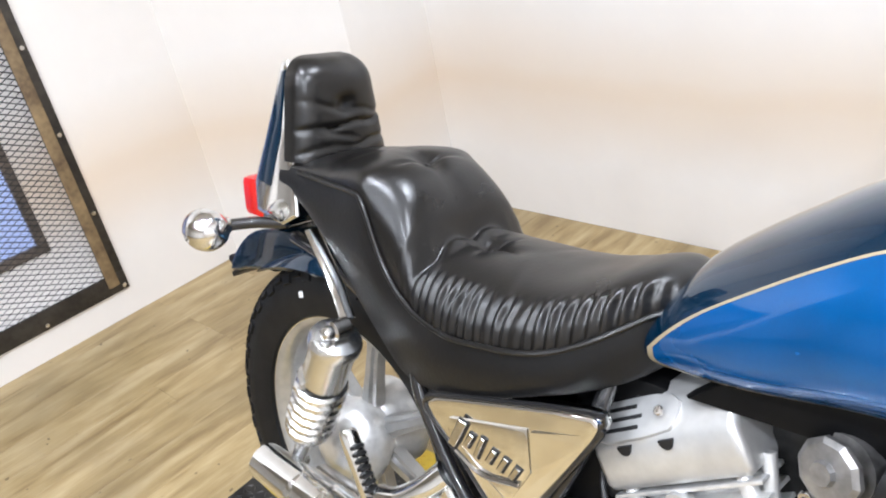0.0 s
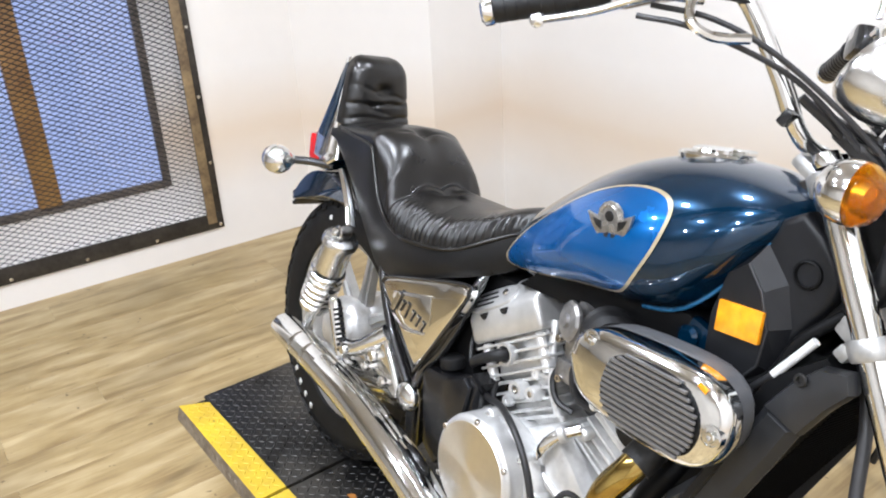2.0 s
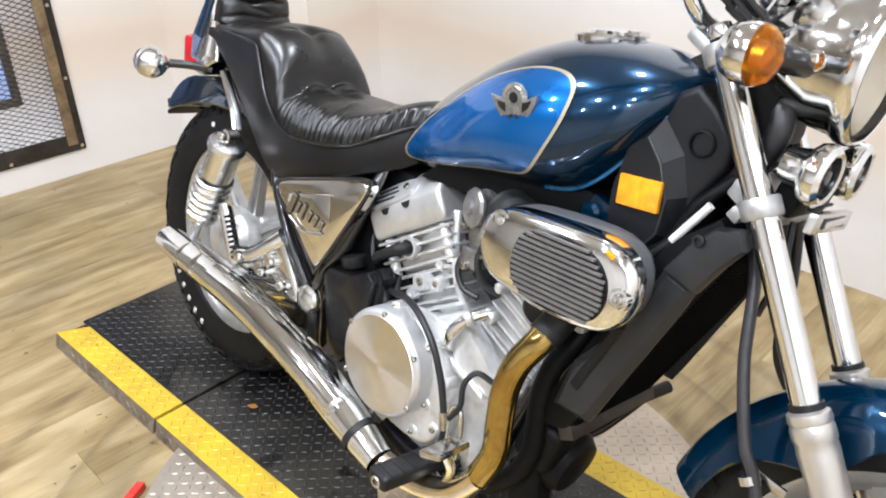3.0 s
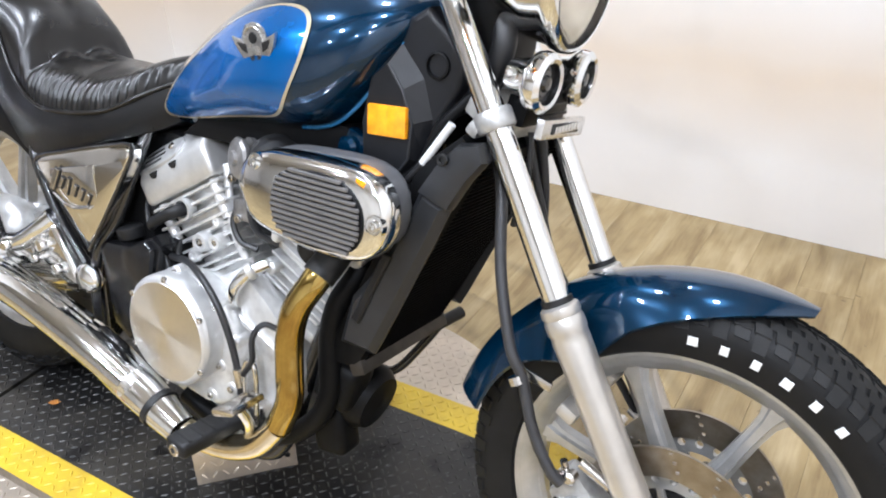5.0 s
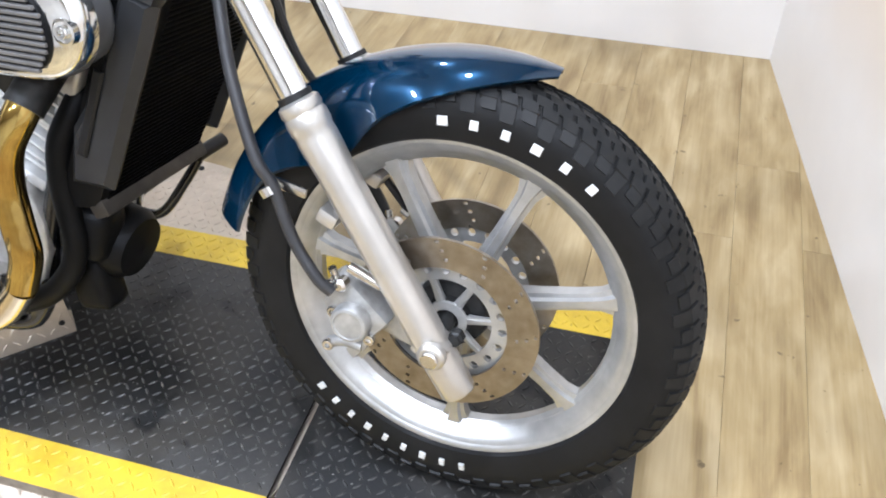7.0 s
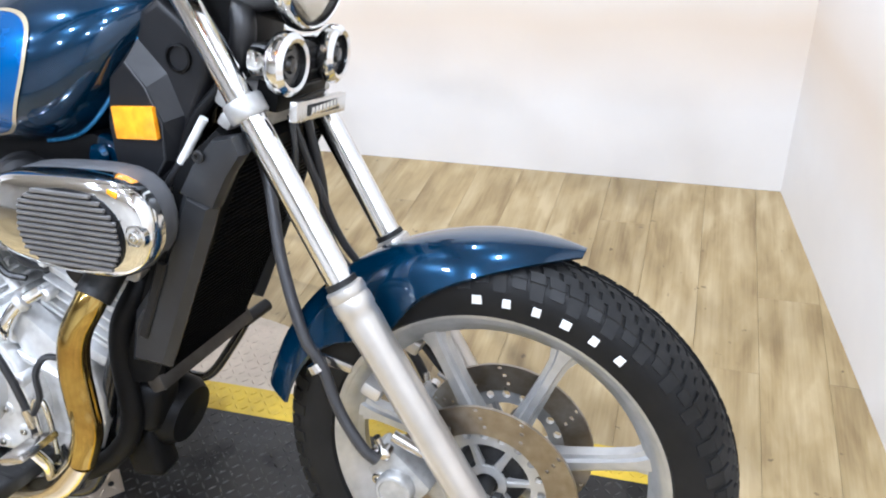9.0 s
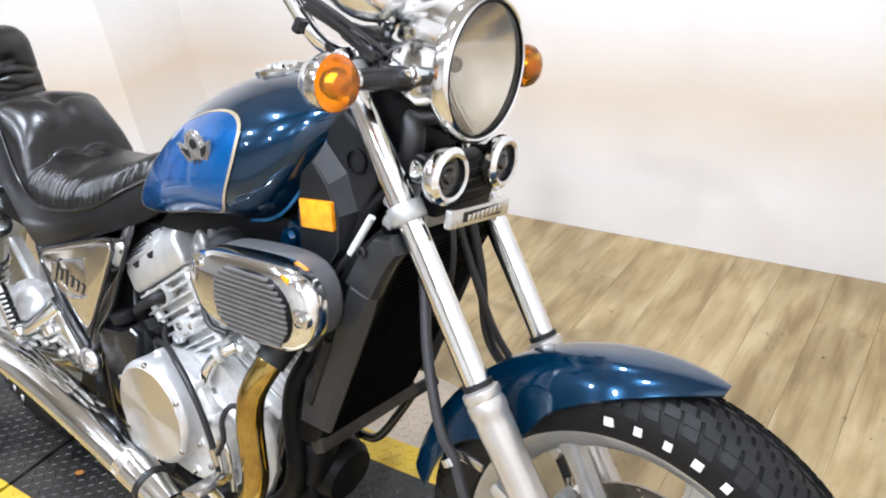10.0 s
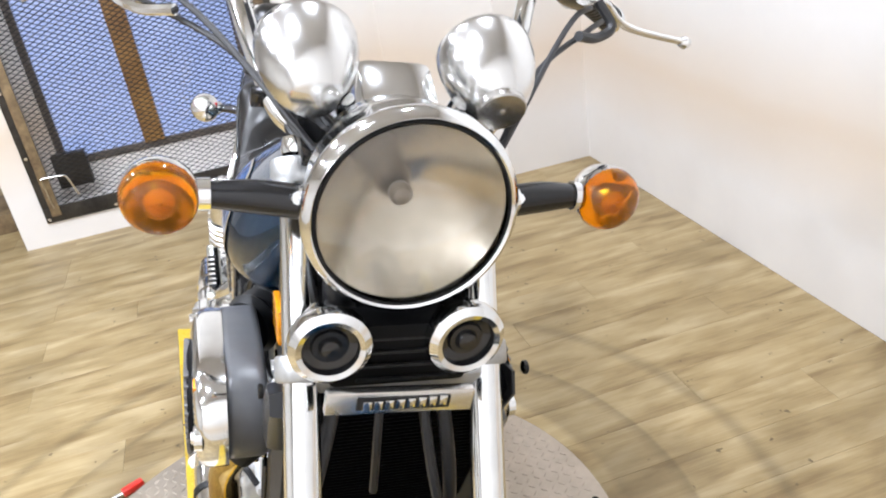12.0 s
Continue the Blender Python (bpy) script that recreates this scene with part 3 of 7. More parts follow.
# overcast daylight outside the panes
sky = part("backdrop", box((W1 - T - 0.06, 0.0, 0.7), (0.02, 1.76, 1.7), 0), glow("pale_blue_daylight", (0.50, 0.62, 1.0), 1.1), None, smooth=0)
tagged(sky, "pale blue overcast daylight outside the window", "backdrop", kind="structure")

# ---------- the floor ----------
floor = slab("floor", (-4.9, -4.7, FLOOR - 0.1), (3.4, W2 + T, FLOOR - 0.006), mat("dark_subfloor", (0.06, 0.045, 0.03), 0.8), "pale oak plank floor with long grain", "floor")

# ---------- the display platform ----------
PX, PY, PYAW = 0.64, 0.103, 1.4
PM = pose(PX, PY, 0, 0, 0, PYAW)
X0, X1, HW, YW = -1.245, 1.25, 0.328, 0.082


def lugs(x0, x1, y0, y1, z, pitch=0.0205, inside=None):
    """Raised lozenges of tread plate, turned by 45 degrees in turn."""
    v, f = [], []
    L, Wd, h = 0.0098, 0.0027, 0.0018
    nx, ny = int((x1 - x0) / pitch), int((y1 - y0) / pitch)
    for i in range(nx):
        for j in range(ny):
            cx, cy = x0 + (i + 0.5) * (x1 - x0) / nx, y0 + (j + 0.5) * (y1 - y0) / ny
            if inside and not inside(cx, cy):
                continue
            a = radians(45 if (i + j) % 2 else -45)
            ux, uy = math.cos(a), math.sin(a)
            k = len(v)
            for s, t, hh in ((-1, 0, 0), (-0.25, -1, 0), (0.25, -1, 0), (1, 0, 0), (0.25, 1, 0), (-0.25, 1, 0), (-0.55, 0, 1), (0.55, 0, 1)):
                v.append((cx + s * L * ux - t * Wd * uy, cy + s * L * uy + t * Wd * ux, z + hh * h))
            f += [(k, k + 1, k + 6), (k + 1, k + 2, k + 7, k + 6), (k + 2, k + 3, k + 7), (k + 3, k + 4, k + 7), (k + 4, k + 5, k + 6, k + 7), (k + 5, k, k + 6)]
    return v, f


platform = tagged(new("display_platform"), "black tread-plate platform with yellow painted edges", "platform")
platform.matrix_basis = PM
J1, J2 = -0.665, 0.675  # joints between the three plates
GAP = 0.006
CUT = 0.045
for a, b in ((X0, J1 - GAP), (J1 + GAP, J2 - GAP), (J2 + GAP, X1)):
    part("deck_plate", box(((a + b) / 2, 0, -0.0045), (b - a, 2 * (HW - YW), 0.008), 0.0015), M_MATBLACK, platform, "black painted tread plate", smooth=30)
    tagged(part("tread", lugs(a + 0.01, b - 0.01, -(HW - YW) + 0.005, HW - YW - 0.005, -0.0006), M_LUG, platform, smooth=0), kind="stuff")
    for s in (-1, 1):
        y0, y1 = sorted((s * (HW - YW), s * HW))
        ends = [(a, y0), (b, y0), (b, y1), (a, y1)]
        if a == X0:
            ends = [(a + (CUT if s < 0 else 0), y0), (b, y0), (b, y1), (a + (0 if s < 0 else CUT), y1)] if s > 0 else [(a, y0), (b, y0), (b, y1), (a + CUT, y1)]
        ring = [[(x, y, z) for x, y in ends] for z in (-0.0085, -0.0003)]
        part("edge_strip", loft(ring), M_YELLOW, platform, "yellow painted tread-plate edge", smooth=0)
        tagged(part("tread", lugs(a + 0.03, b - 0.01, y0 + 0.006, y1 - 0.006, -0.0003), M_YELLOW, platform, smooth=0), kind="stuff")
        # sloping skirt down to the floor
        yo, yb = s * HW, s * (HW + 0.012)
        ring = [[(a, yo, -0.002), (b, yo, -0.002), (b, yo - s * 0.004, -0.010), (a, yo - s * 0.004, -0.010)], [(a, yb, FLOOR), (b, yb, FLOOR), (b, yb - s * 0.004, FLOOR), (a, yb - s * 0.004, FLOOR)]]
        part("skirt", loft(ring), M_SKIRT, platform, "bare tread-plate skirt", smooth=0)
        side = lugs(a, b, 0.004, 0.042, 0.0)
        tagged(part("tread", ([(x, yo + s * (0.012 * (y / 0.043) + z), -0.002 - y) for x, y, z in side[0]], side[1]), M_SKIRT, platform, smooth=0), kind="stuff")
    part("bearer", box(((a + b) / 2, 0, FLOOR / 2 - 0.004), (b - a - 0.02, 2 * (HW - 0.03), -FLOOR - 0.010), 0), M_IRON, platform, smooth=0)

# the round turning plate under it
disc_c, disc_r = Vector((0.68, 0.055)), 0.655
turn = tagged(new("turntable_plate"), "round bare tread-plate turntable under the platform", "turntable")
turn.matrix_basis = pose(disc_c.x, disc_c.y, 0)
DZ = -0.022
part("plate", lathe([(disc_r, DZ - 0.008), (disc_r, DZ), (disc_r - 0.002, DZ + 0.0008), (0, DZ + 0.0008)], (0, 0, 0), (0, 0, 1), 96, cap=False), M_TREAD, turn, smooth=30)
tagged(part("tread", lugs(-disc_r, disc_r, -disc_r, disc_r, DZ + 0.0008, 0.0225, lambda x, y: math.hypot(x, y) < disc_r - 0.012 and (y + disc_c.y - PY < -HW + 0.02 or y + disc_c.y - PY > HW - 0.02)), M_TREAD, turn, smooth=0), kind="stuff")
part("base_ring", lathe([(disc_r - 0.02, FLOOR), (disc_r - 0.02, DZ - 0.008)], (0, 0, 0), (0, 0, 1), 64, cap=False), M_IRON, turn)
for a in (0.2, 0.9, 1.5, 2.1, 2.8, 3.6, 4.2, 5.0, 5.8):
    part("bolt_head", bolt(((disc_r - 0.03) * math.cos(a), (disc_r - 0.03) * math.sin(a), DZ), (0, 0, 1), 0.008, 0.004), M_IRON, turn)

# ---------- the motorcycle ----------
bike = tagged(new("motorcycle"), "blue and teal cruiser motorcycle leaning on its side stand", "motorcycle")
BIKE = pose(0.0091, 0.0644, -0.0129, -13.06, -0.14, -1.09)
bike.matrix_basis = BIKE
# fork, lamp, bars and front wheel each posed to fit the camera's view
STEER = BIKE.inverted() @ pose(0, 0.030, 0, 0, 0, -1.8) @ pose(0, 0, 0, -15.22, 0, 0)
LAMP = BIKE.inverted() @ pose(0.0041, -0.0230, 0.0160, -15.27, 0.87, 0.33)
BARS = BIKE.inverted() @ pose(-0.0155, -0.0588, 0.049, -14.31, 3.35, 2.77)


def P(name, geo, material, parent=bike, label="", smooth=40.0):
    return part(name, geo, material, parent, label, smooth)


def H(name, geo, material, parent=bike, label="", smooth=40.0):
    """As P, for front-end parts and shift lever, posed by the fitted STEER."""
    ob = part(name, geo, material, parent, label, smooth)
    if parent == bike:
        ob.matrix_basis = STEER
    return ob


def G(name, geo, material, parent=bike, label="", smooth=40.0):
    """As P, for the lamp and gauge cluster."""
    ob = part(name, geo, material, parent, label, smooth)
    if parent == bike:
        ob.matrix_basis = LAMP
    return ob


def both(name, geo, material, parent=bike, label="", smooth=40.0):
    return P(name, geo, material, parent, label, smooth), P(name, mirrored(geo), material, parent, label, smooth)


# --- wheels ---
def tyre_geo(c, R, width, r_rim, n=96):
    prof = []
    hw = width / 2
    for y, r in ((-0.36, r_rim), (-0.42, r_rim + 0.004), (-0.5, r_rim + (R - r_rim) * 0.42), (-0.485, r_rim + (R - r_rim) * 0.62), (-0.43, R - 0.016), (-0.36, R - 0.009), (-0.2, R - 0.002), (0, R)):
        prof.append((r, y * width))
    prof += [(r, -h) for r, h in prof[-2::-1]]
    return lathe(prof, c, (0, 1, 0), n, cap=False)


def tread_blocks(c, R, width, count, rows=3):
    """Raised tread blocks round the crown and shoulders."""
    v, f = [], []
    for row in range(-rows, rows + 1):
        yy = row / (rows + 0.5) * width * 0.44
        rr = R - 0.0022 - abs(row / (rows + 0.5)) ** 2.4 * 0.012
        tilt = -math.atan2(0.030 * abs(row / rows), width * 0.25) * (1 if row > 0 else -1) if row else 0
        for i in range(count):
            a = 2 * math.pi * (i + 0.5 * (row % 2)) / count
            k = len(v)
            da = 2 * math.pi / count * 0.39
            hw = width * 0.44 / (rows + 0.5) * 0.42
            for h in (0, 0.0042):
                for sa, sy in ((-1, -1), (1, -1), (1, 1), (-1, 1)):
                    aa = a + sa * da + 0.25 * da * sy
                    y2 = yy + sy * hw
                    r2 = rr + h + math.sin(tilt) * sy * hw
                    v.append((c[0] + r2 * math.cos(aa), c[1] + y2, c[2] + r2 * math.sin(aa)))
            f += [(k + 4, k + 5, k + 6, k + 7)] + [(k + j, k + (j + 1) % 4, k + 4 + (j + 1) % 4, k + 4 + j) for j in range(4)]
    # long and short lugs that wrap over each shoulder
    for side in (-1, 1):
        for i in range(count):
            a = 2 * math.pi * (i + 0.25) / count
            da = math.pi / count * 0.72
            top, low = (0.385, R - 0.0125), (0.478 if i % 2 else 0.462, R - (0.036 if i % 2 else 0.026))
            k = len(v)
            for h in (-0.002, 0.0045):
                for sa, (fy, r2) in ((-1, low), (1, low), (1, top), (-1, top)):
                    aa = a + sa * da + (0.35 * da if (fy, r2) == top else 0)
                    v.append((c[0] + (r2 + h * 0.6) * math.cos(aa), c[1] + side * (fy * width + h * 0.8), c[2] + (r2 + h * 0.6) * math.sin(aa)))
            f += [(k + 4, k + 5, k + 6, k + 7)] + [(k + j, k + (j + 1) % 4, k + 4 + (j + 1) % 4, k + 4 + j) for j in range(4)]
    return v, f


def rim_geo(c, r_rim, width, n=72):
    w = width / 2
    prof = [(r_rim + 0.010, -w), (r_rim + 0.012, -w + 0.004), (r_rim + 0.008, -w + 0.008), (r_rim - 0.012, -w + 0.014), (r_rim - 0.024, -w * 0.35), (r_rim - 0.024, w * 0.35), (r_rim - 0.012, w - 0.014), (r_rim + 0.008, w - 0.008), (r_rim + 0.012, w - 0.004), (r_rim + 0.010, w)]
    inner = [(r_rim - 0.001, w - 0.002), (r_rim - 0.012, w - 0.010), (r_rim - 0.020, w * 0.45), (r_rim - 0.029, w * 0.2), (r_rim - 0.029, -w * 0.2), (r_rim - 0.020, -w * 0.45), (r_rim - 0.012, -w + 0.010), (r_rim - 0.001, -w + 0.002), (r_rim + 0.010, -w)]
    return lathe(prof + inner, c, (0, 1, 0), n, cap=False)


def spoke_geo(c, ang, r0, r1, w, depth, flare=1.8):
    """A cast spoke with a raised spine, wider where it meets the rim."""
    d = Vector((math.cos(ang), 0, math.sin(ang)))
    s = Vector((-math.sin(ang), 0, math.cos(ang)))
    y = Vector((0, 1, 0))
    rings = []
    for t in (0, 0.15, 0.4, 0.7, 0.87, 0.95, 1.0):
        r = r0 + (r1 - r0) * t
        ww = w * (1.25 - 0.35 * min(t / 0.5, 1) + (flare - 0.9) * max(0, (t - 0.8) / 0.2) ** 2)
        o = Vector(c) + d * r
        dd = depth * (1.1 - 0.25 * t)
        prof = [(-1, -0.55), (-0.55, -0.62), (-0.4, -1), (0.4, -1), (0.55, -0.62), (1, -0.55), (1, 0.55), (0.55, 0.62), (0.4, 1), (-0.4, 1), (-0.55, 0.62), (-1, 0.55)]
        rings.append([o + s * (a * ww / 2) + y * (b * dd / 2) for a, b in prof])
    return loft(rings)


def bars_on_tyre(wheel, c, yside, r, a0, step, count, size):
    """White raised blocks in place of the brand name moulded on the sidewall."""
    for i in range(count):
        a = a0 - i * step
        d = Vector((math.cos(a), 0, math.sin(a)))
        s = Vector((math.sin(a), 0, -math.cos(a)))
        w, h = size[0] * (0.82 + 0.18 * ((i * 7) % 3 == 0)), size[1]
        o = Vector(c) + d * r + Vector((0, yside, 0))
        tilt = Vector((0, 0.12, 0)) * (1 if yside < 0 else -1)
        up = (d + tilt).normalized()
        out = Vector((0, -1 if yside < 0 else 1, 0))
        ring = []
        for k, lift in ((1.0, -0.002), (1.0, 0.0012), (0.86, 0.0022)):
            ring.append([o + s * (a2 * w / 2 * k) + up * (b2 * h / 2 * k) + out * lift for a2, b2 in ((-1, -1), (1, -1), (1, 1), (-1, 1))])
        P("raised_bar", loft(ring), M_WHITE, wheel, "white raised sidewall marking" if i == 0 else "", smooth=0)


def disc_geo(c, r0, r1, y, th, holes):
    """Drilled disc: an annulus whose holes are cut as open quads."""
    n = 120
    v, f = [], []
    radii = [r0, r0 + 0.25 * (r1 - r0), r0 + 0.36 * (r1 - r0), r0 + 0.55 * (r1 - r0), r0 + 0.66 * (r1 - r0), r0 + 0.84 * (r1 - r0), r0 + 0.93 * (r1 - r0), r1]
    for side in (-1, 1):
        for r in radii:
            for i in range(n):
                a = 2 * math.pi * i / n
                v.append((c[0] + r * math.cos(a), y + side * th / 2, c[2] + r * math.sin(a)))
    m = len(radii)
    base = m * n
    for j in range(m - 1):
        for i in range(n):
            k = (i + 1) % n
            if (j == 1 and i % 10 == 0) or (j == 3 and i % 10 == 1) or (j == 5 and i % 10 == 2):
                if holes:
                    for p, q2 in (((j, i), (j, k)), ((j, k), (j + 1, k)), ((j + 1, k), (j + 1, i)), ((j + 1, i), (j, i))):
                        f.append((p[0] * n + p[1], q2[0] * n + q2[1], base + q2[0] * n + q2[1], base + p[0] * n + p[1]))
                    continue
            f.append((j * n + i, j * n + k, (j + 1) * n + k, (j + 1) * n + i))
            f.append((base + j * n + i, base + (j + 1) * n + i, base + (j + 1) * n + k, base + j * n + k))
    for j in (0, m - 1):
        for i in range(n):
            k = (i + 1) % n
            f.append((j * n + i, j * n + k, base + j * n + k, base + j * n + i))
    return v, f


def holed_ring(c, r0, r1, th, count, hole):
    """A flat ring pierced by a circle of round holes."""
    v, f = [], []
    rm = (r0 + r1) / 2
    for i in range(count):
        a = 2 * math.pi * i / count
        h = math.pi / count
        edge = [(r0, a - h), (r0, a), (r0, a + h), (rm, a + h), (r1, a + h), (r1, a), (r1, a - h), (rm, a - h)]
        dirs = [math.atan2(math.sin(q - a) * r, math.cos(q - a) * r - rm) for r, q in edge]
        hx, hz = rm * math.cos(a), rm * math.sin(a)
        k = len(v)
        for sy in (-th / 2, th / 2):
            v += [(c[0] + r * math.cos(q), c[1] + sy, c[2] + r * math.sin(q)) for r, q in edge]
            v += [(c[0] + hx + hole * math.cos(a + d), c[1] + sy, c[2] + hz + hole * math.sin(a + d)) for d in dirs]
        for q in range(8):
            n = (q + 1) % 8
            f += [(k + q, k + n, k + 8 + n, k + 8 + q), (k + 16 + q, k + 24 + q, k + 24 + n, k + 16 + n), (k + 8 + q, k + 8 + n, k + 24 + n, k + 24 + q)]
            if q in (0, 1, 4, 5):
                f.append((k + q, k + 16 + q, k + 16 + n, k + n))
    slot = {}
    index = [slot.setdefault(tuple(round(q, 6) for q in p), len(slot)) for p in v]
    return list(slot), [tuple(index[q] for q in g) for g in f]


FC = Vector((1.587, 0.012, 0.354))
KW = 1.045
front = H("front_wheel", rim_geo(FC, 0.2425 * KW, 0.075), M_WHEEL, bike, "cast silver front wheel rim")
for ys in (-1, 1):
    H("rim_lip", lathe([(KW * r, KW * h) for r, h in ((0.2385, 0.030), (0.2425, 0.0355), (0.2500, 0.0375), (0.2545, 0.0368), (0.2550, 0.033))], FC, (0, ys, 0), 72, cap=False), M_WHEEL, front, "polished rim lip")
H("tyre", tyre_geo(FC, 0.343, 0.107, 0.250 * KW), M_RUBBER, front, "black road tyre")
H("tread", tread_blocks(FC, 0.343, 0.107, 78), M_TYRE_CROWN, front, smooth=20)
for i in range(7):
    H("spoke", spoke_geo(FC, radians(15 + i * 360 / 7), 0.045, 0.232, 0.029, 0.037), M_WHEEL, front)
# the recess's shade is put into the hub's dark colour
H("hub", lathe([(0.03, -0.060), (0.034, -0.05), (0.052, -0.045), (0.056, -0.03), (0.05, -0.02), (0.05, 0.02), (0.056, 0.03), (0.052, 0.045), (0.034, 0.05), (0.03, 0.062)], FC, (0, 1, 0), 32), M_IRON, front, "wheel hub coloured dark for its shaded recess")
for s in (-1, 1):
    y = s * 0.060
    H("brake_disc", disc_geo(FC, 0.092, 0.137, y, 0.005, True), M_DISC, front, "drilled steel brake disc")
    # carrier: holed ring on seven short arms
    plate = holed_ring(FC + Vector((0, y - s * 0.003, 0)), 0.066, 0.097, 0.008, 19, 0.0066)
    H("disc_carrier", plate, M_WHEEL, front, "holed aluminium disc carrier")
    mid = FC + Vector((0, y - s * 0.004, 0))
    for i in range(7):
        H("carrier_arm", spoke_geo(mid, radians(10 + i * 360 / 7), 0.025, 0.069, 0.012, 0.010, 1.1), M_WHEEL, front)
    H("carrier_boss", lathe([(0.018, -0.008), (0.030, -0.006), (0.031, 0.0), (0.030, 0.006), (0.018, 0.008), (0.018, -0.008)], mid, (0, 1, 0), 28, cap=False), M_CLAMP, front)
H("axle", lathe([(0.012, -0.125), (0.014, -0.12), (0.014, 0.12), (0.012, 0.125)], FC, (0, 1, 0), 14), M_IRON, front)
bars_on_tyre(front, FC, -0.0525, 0.2935, radians(95), radians(8.1), 6, (0.0140, 0.0128))
bars_on_tyre(front, FC, -0.0530, 0.288, radians(224), radians(-6.7), 9, (0.0108, 0.0135))

front.matrix_basis = BIKE.inverted() @ pose(1.589, 0.089, 0.340, -12.0, 0, -2.9) @ Matrix.Translation(-FC)

RC = Vector((-0.098, 0.0, 0.372))
rear = P("rear_wheel", rim_geo(RC, 0.246, 0.112), M_WHEEL, bike, "cast silver rear wheel rim")
P("tyre", tyre_geo(RC, 0.362, 0.150, 0.252), M_RUBBER, rear, "fat black rear tyre")
P("tread", tread_blocks(RC, 0.362, 0.150, 60, 4), M_RUBBER, rear, smooth=20)
for i in range(7):
    P("spoke", spoke_geo(RC, radians(30 + i * 360 / 7), 0.07, 0.222, 0.034, 0.04), M_WHEEL, rear)
for ys in (-1, 1):
    P("rim_lip", lathe([(0.240, 0.046), (0.2465, 0.053), (0.2545, 0.0565), (0.2590, 0.056), (0.2595, 0.051)], RC, (0, ys, 0), 72, cap=False), M_SATIN, rear, "polished rim lip")
P("hub", lathe([(0.03, -0.10), (0.06, -0.09), (0.085, -0.06), (0.088, -0.04), (0.07, 0.0), (0.09, 0.04), (0.09, 0.07), (0.03, 0.10)], RC, (0, 1, 0), 40), M_ALU, rear, "cast drum-brake hub")
bars_on_tyre(rear, RC, -0.0745, 0.302, radians(208), radians(-8.3), 6, (0.015, 0.016))
bars_on_tyre(rear, RC, -0.0745, 0.302, radians(108), radians(9), 1, (0.012, 0.012))

# --- fork ---
UP0, UP1 = Vector((1.132, -0.104, 1.078)), Vector((1.380, -0.104, 0.655))
DIR = (UP1 - UP0).normalized()
AX = Vector((1.580, -0.094, 0.335))
TWIST = 0.009  # far leg set forward of the near one to fit the camera's view


def fork_leg(s):
    m = Matrix.Translation((TWIST * s, 0, 0)) @ Matrix.Diagonal((1, s, 1, 1))
    u0, u1 = m @ UP0, m @ UP1
    stanchion = H("fork_stanchion", lathe([(0.0195, 0), (0.0195, (u1 - u0).length + 0.02)], u0, u1 - u0, 24), M_CHROME, bike, "chrome fork stanchion")
    low = (m @ AX) + DIR * 0.072
    ln = (low - u1).length
    slider = H("fork_slider", lathe([(0.022, -0.004), (0.0275, 0.0), (0.0285, 0.01), (0.0265, 0.014), (0.0285, 0.02), (0.0285, 0.034), (0.0265, 0.038), (0.0275, 0.05), (0.026, 0.09), (0.0255, ln - 0.09), (0.0265, ln - 0.05), (0.0255, ln - 0.004), (0.023, ln)], u1, low - u1, 28), M_SLIDER, bike, "brushed aluminium fork slider")
    H("axle_clamp", joined(box((FC.x - 0.004, s * 0.096, FC.z - 0.010), (0.046, 0.040, 0.042), 0.009, (0, 31, 0)), lathe([(0.020, 0), (0.020, 0.010), (0.016, 0.014), (0, 0.014)], (FC.x + 0.004, s * 0.120, FC.z - 0.010), (0, s, 0), 20, cap=False)), M_SLIDER, slider)
    H("axle_bolt", bolt((FC.x + 0.004, s * 0.132, FC.z - 0.010), (0, s, 0), 0.0125, 0.008, False), M_CHROME_WORN, slider)
    H("spindle_nut", lathe([(0.012, 0), (0.012, 0.012), (0.009, 0.015), (0.009, 0.020), (0, 0.021)], (FC.x + 0.024, s * 0.076, FC.z), (0, s, 0), 6, cap=False), M_IRON, slider, "", 15)
    H("fender_stay", box((1.425, s * 0.075, 0.50), (0.03, 0.055, 0.022), 0.006, (0, 25, 0)), M_SLIDER, slider)
    H("dust_seal", lathe([(0.0225, -0.012), (0.0225, -0.002)], u1, DIR, 24), M_RUBBER_SOFT, slider)
    # lower clamp ring
    c = u0 + (u1 - u0) * 0.455
    H("clamp_ring", lathe([(0.025, -0.014), (0.0275, -0.011), (0.0275, 0.011), (0.025, 0.014)], c, DIR, 24), M_CLAMP, stanchion, "cast lower clamp ring")
    H("clamp_bolt", joined(box((c.x - 0.028, c.y + s * 0.002, c.z - 0.017), (0.020, 0.024, 0.020), 0.005, (0, 31, 0)), bolt((c.x - 0.032, c.y + s * 0.013, c.z - 0.017), (0, s, 0), 0.0075, 0.009), bolt((c.x + 0.002, c.y + s * 0.027, c.z + 0.002), (0, s, 0), 0.009, 0.007)), M_CLAMP, stanchion)
    c2 = u0 + (u1 - u0) * 0.03
    H("top_clamp_ring", lathe([(0.027, -0.014), (0.029, -0.011), (0.029, 0.011), (0.027, 0.014)], c2, DIR, 24), M_CLAMP, stanchion)
    H("fork_cap", lathe([(0.016, -0.006), (0.018, -0.012), (0.016, -0.024), (0.0, -0.026)], u0, DIR, 16, cap=False), M_CHROME, stanchion)
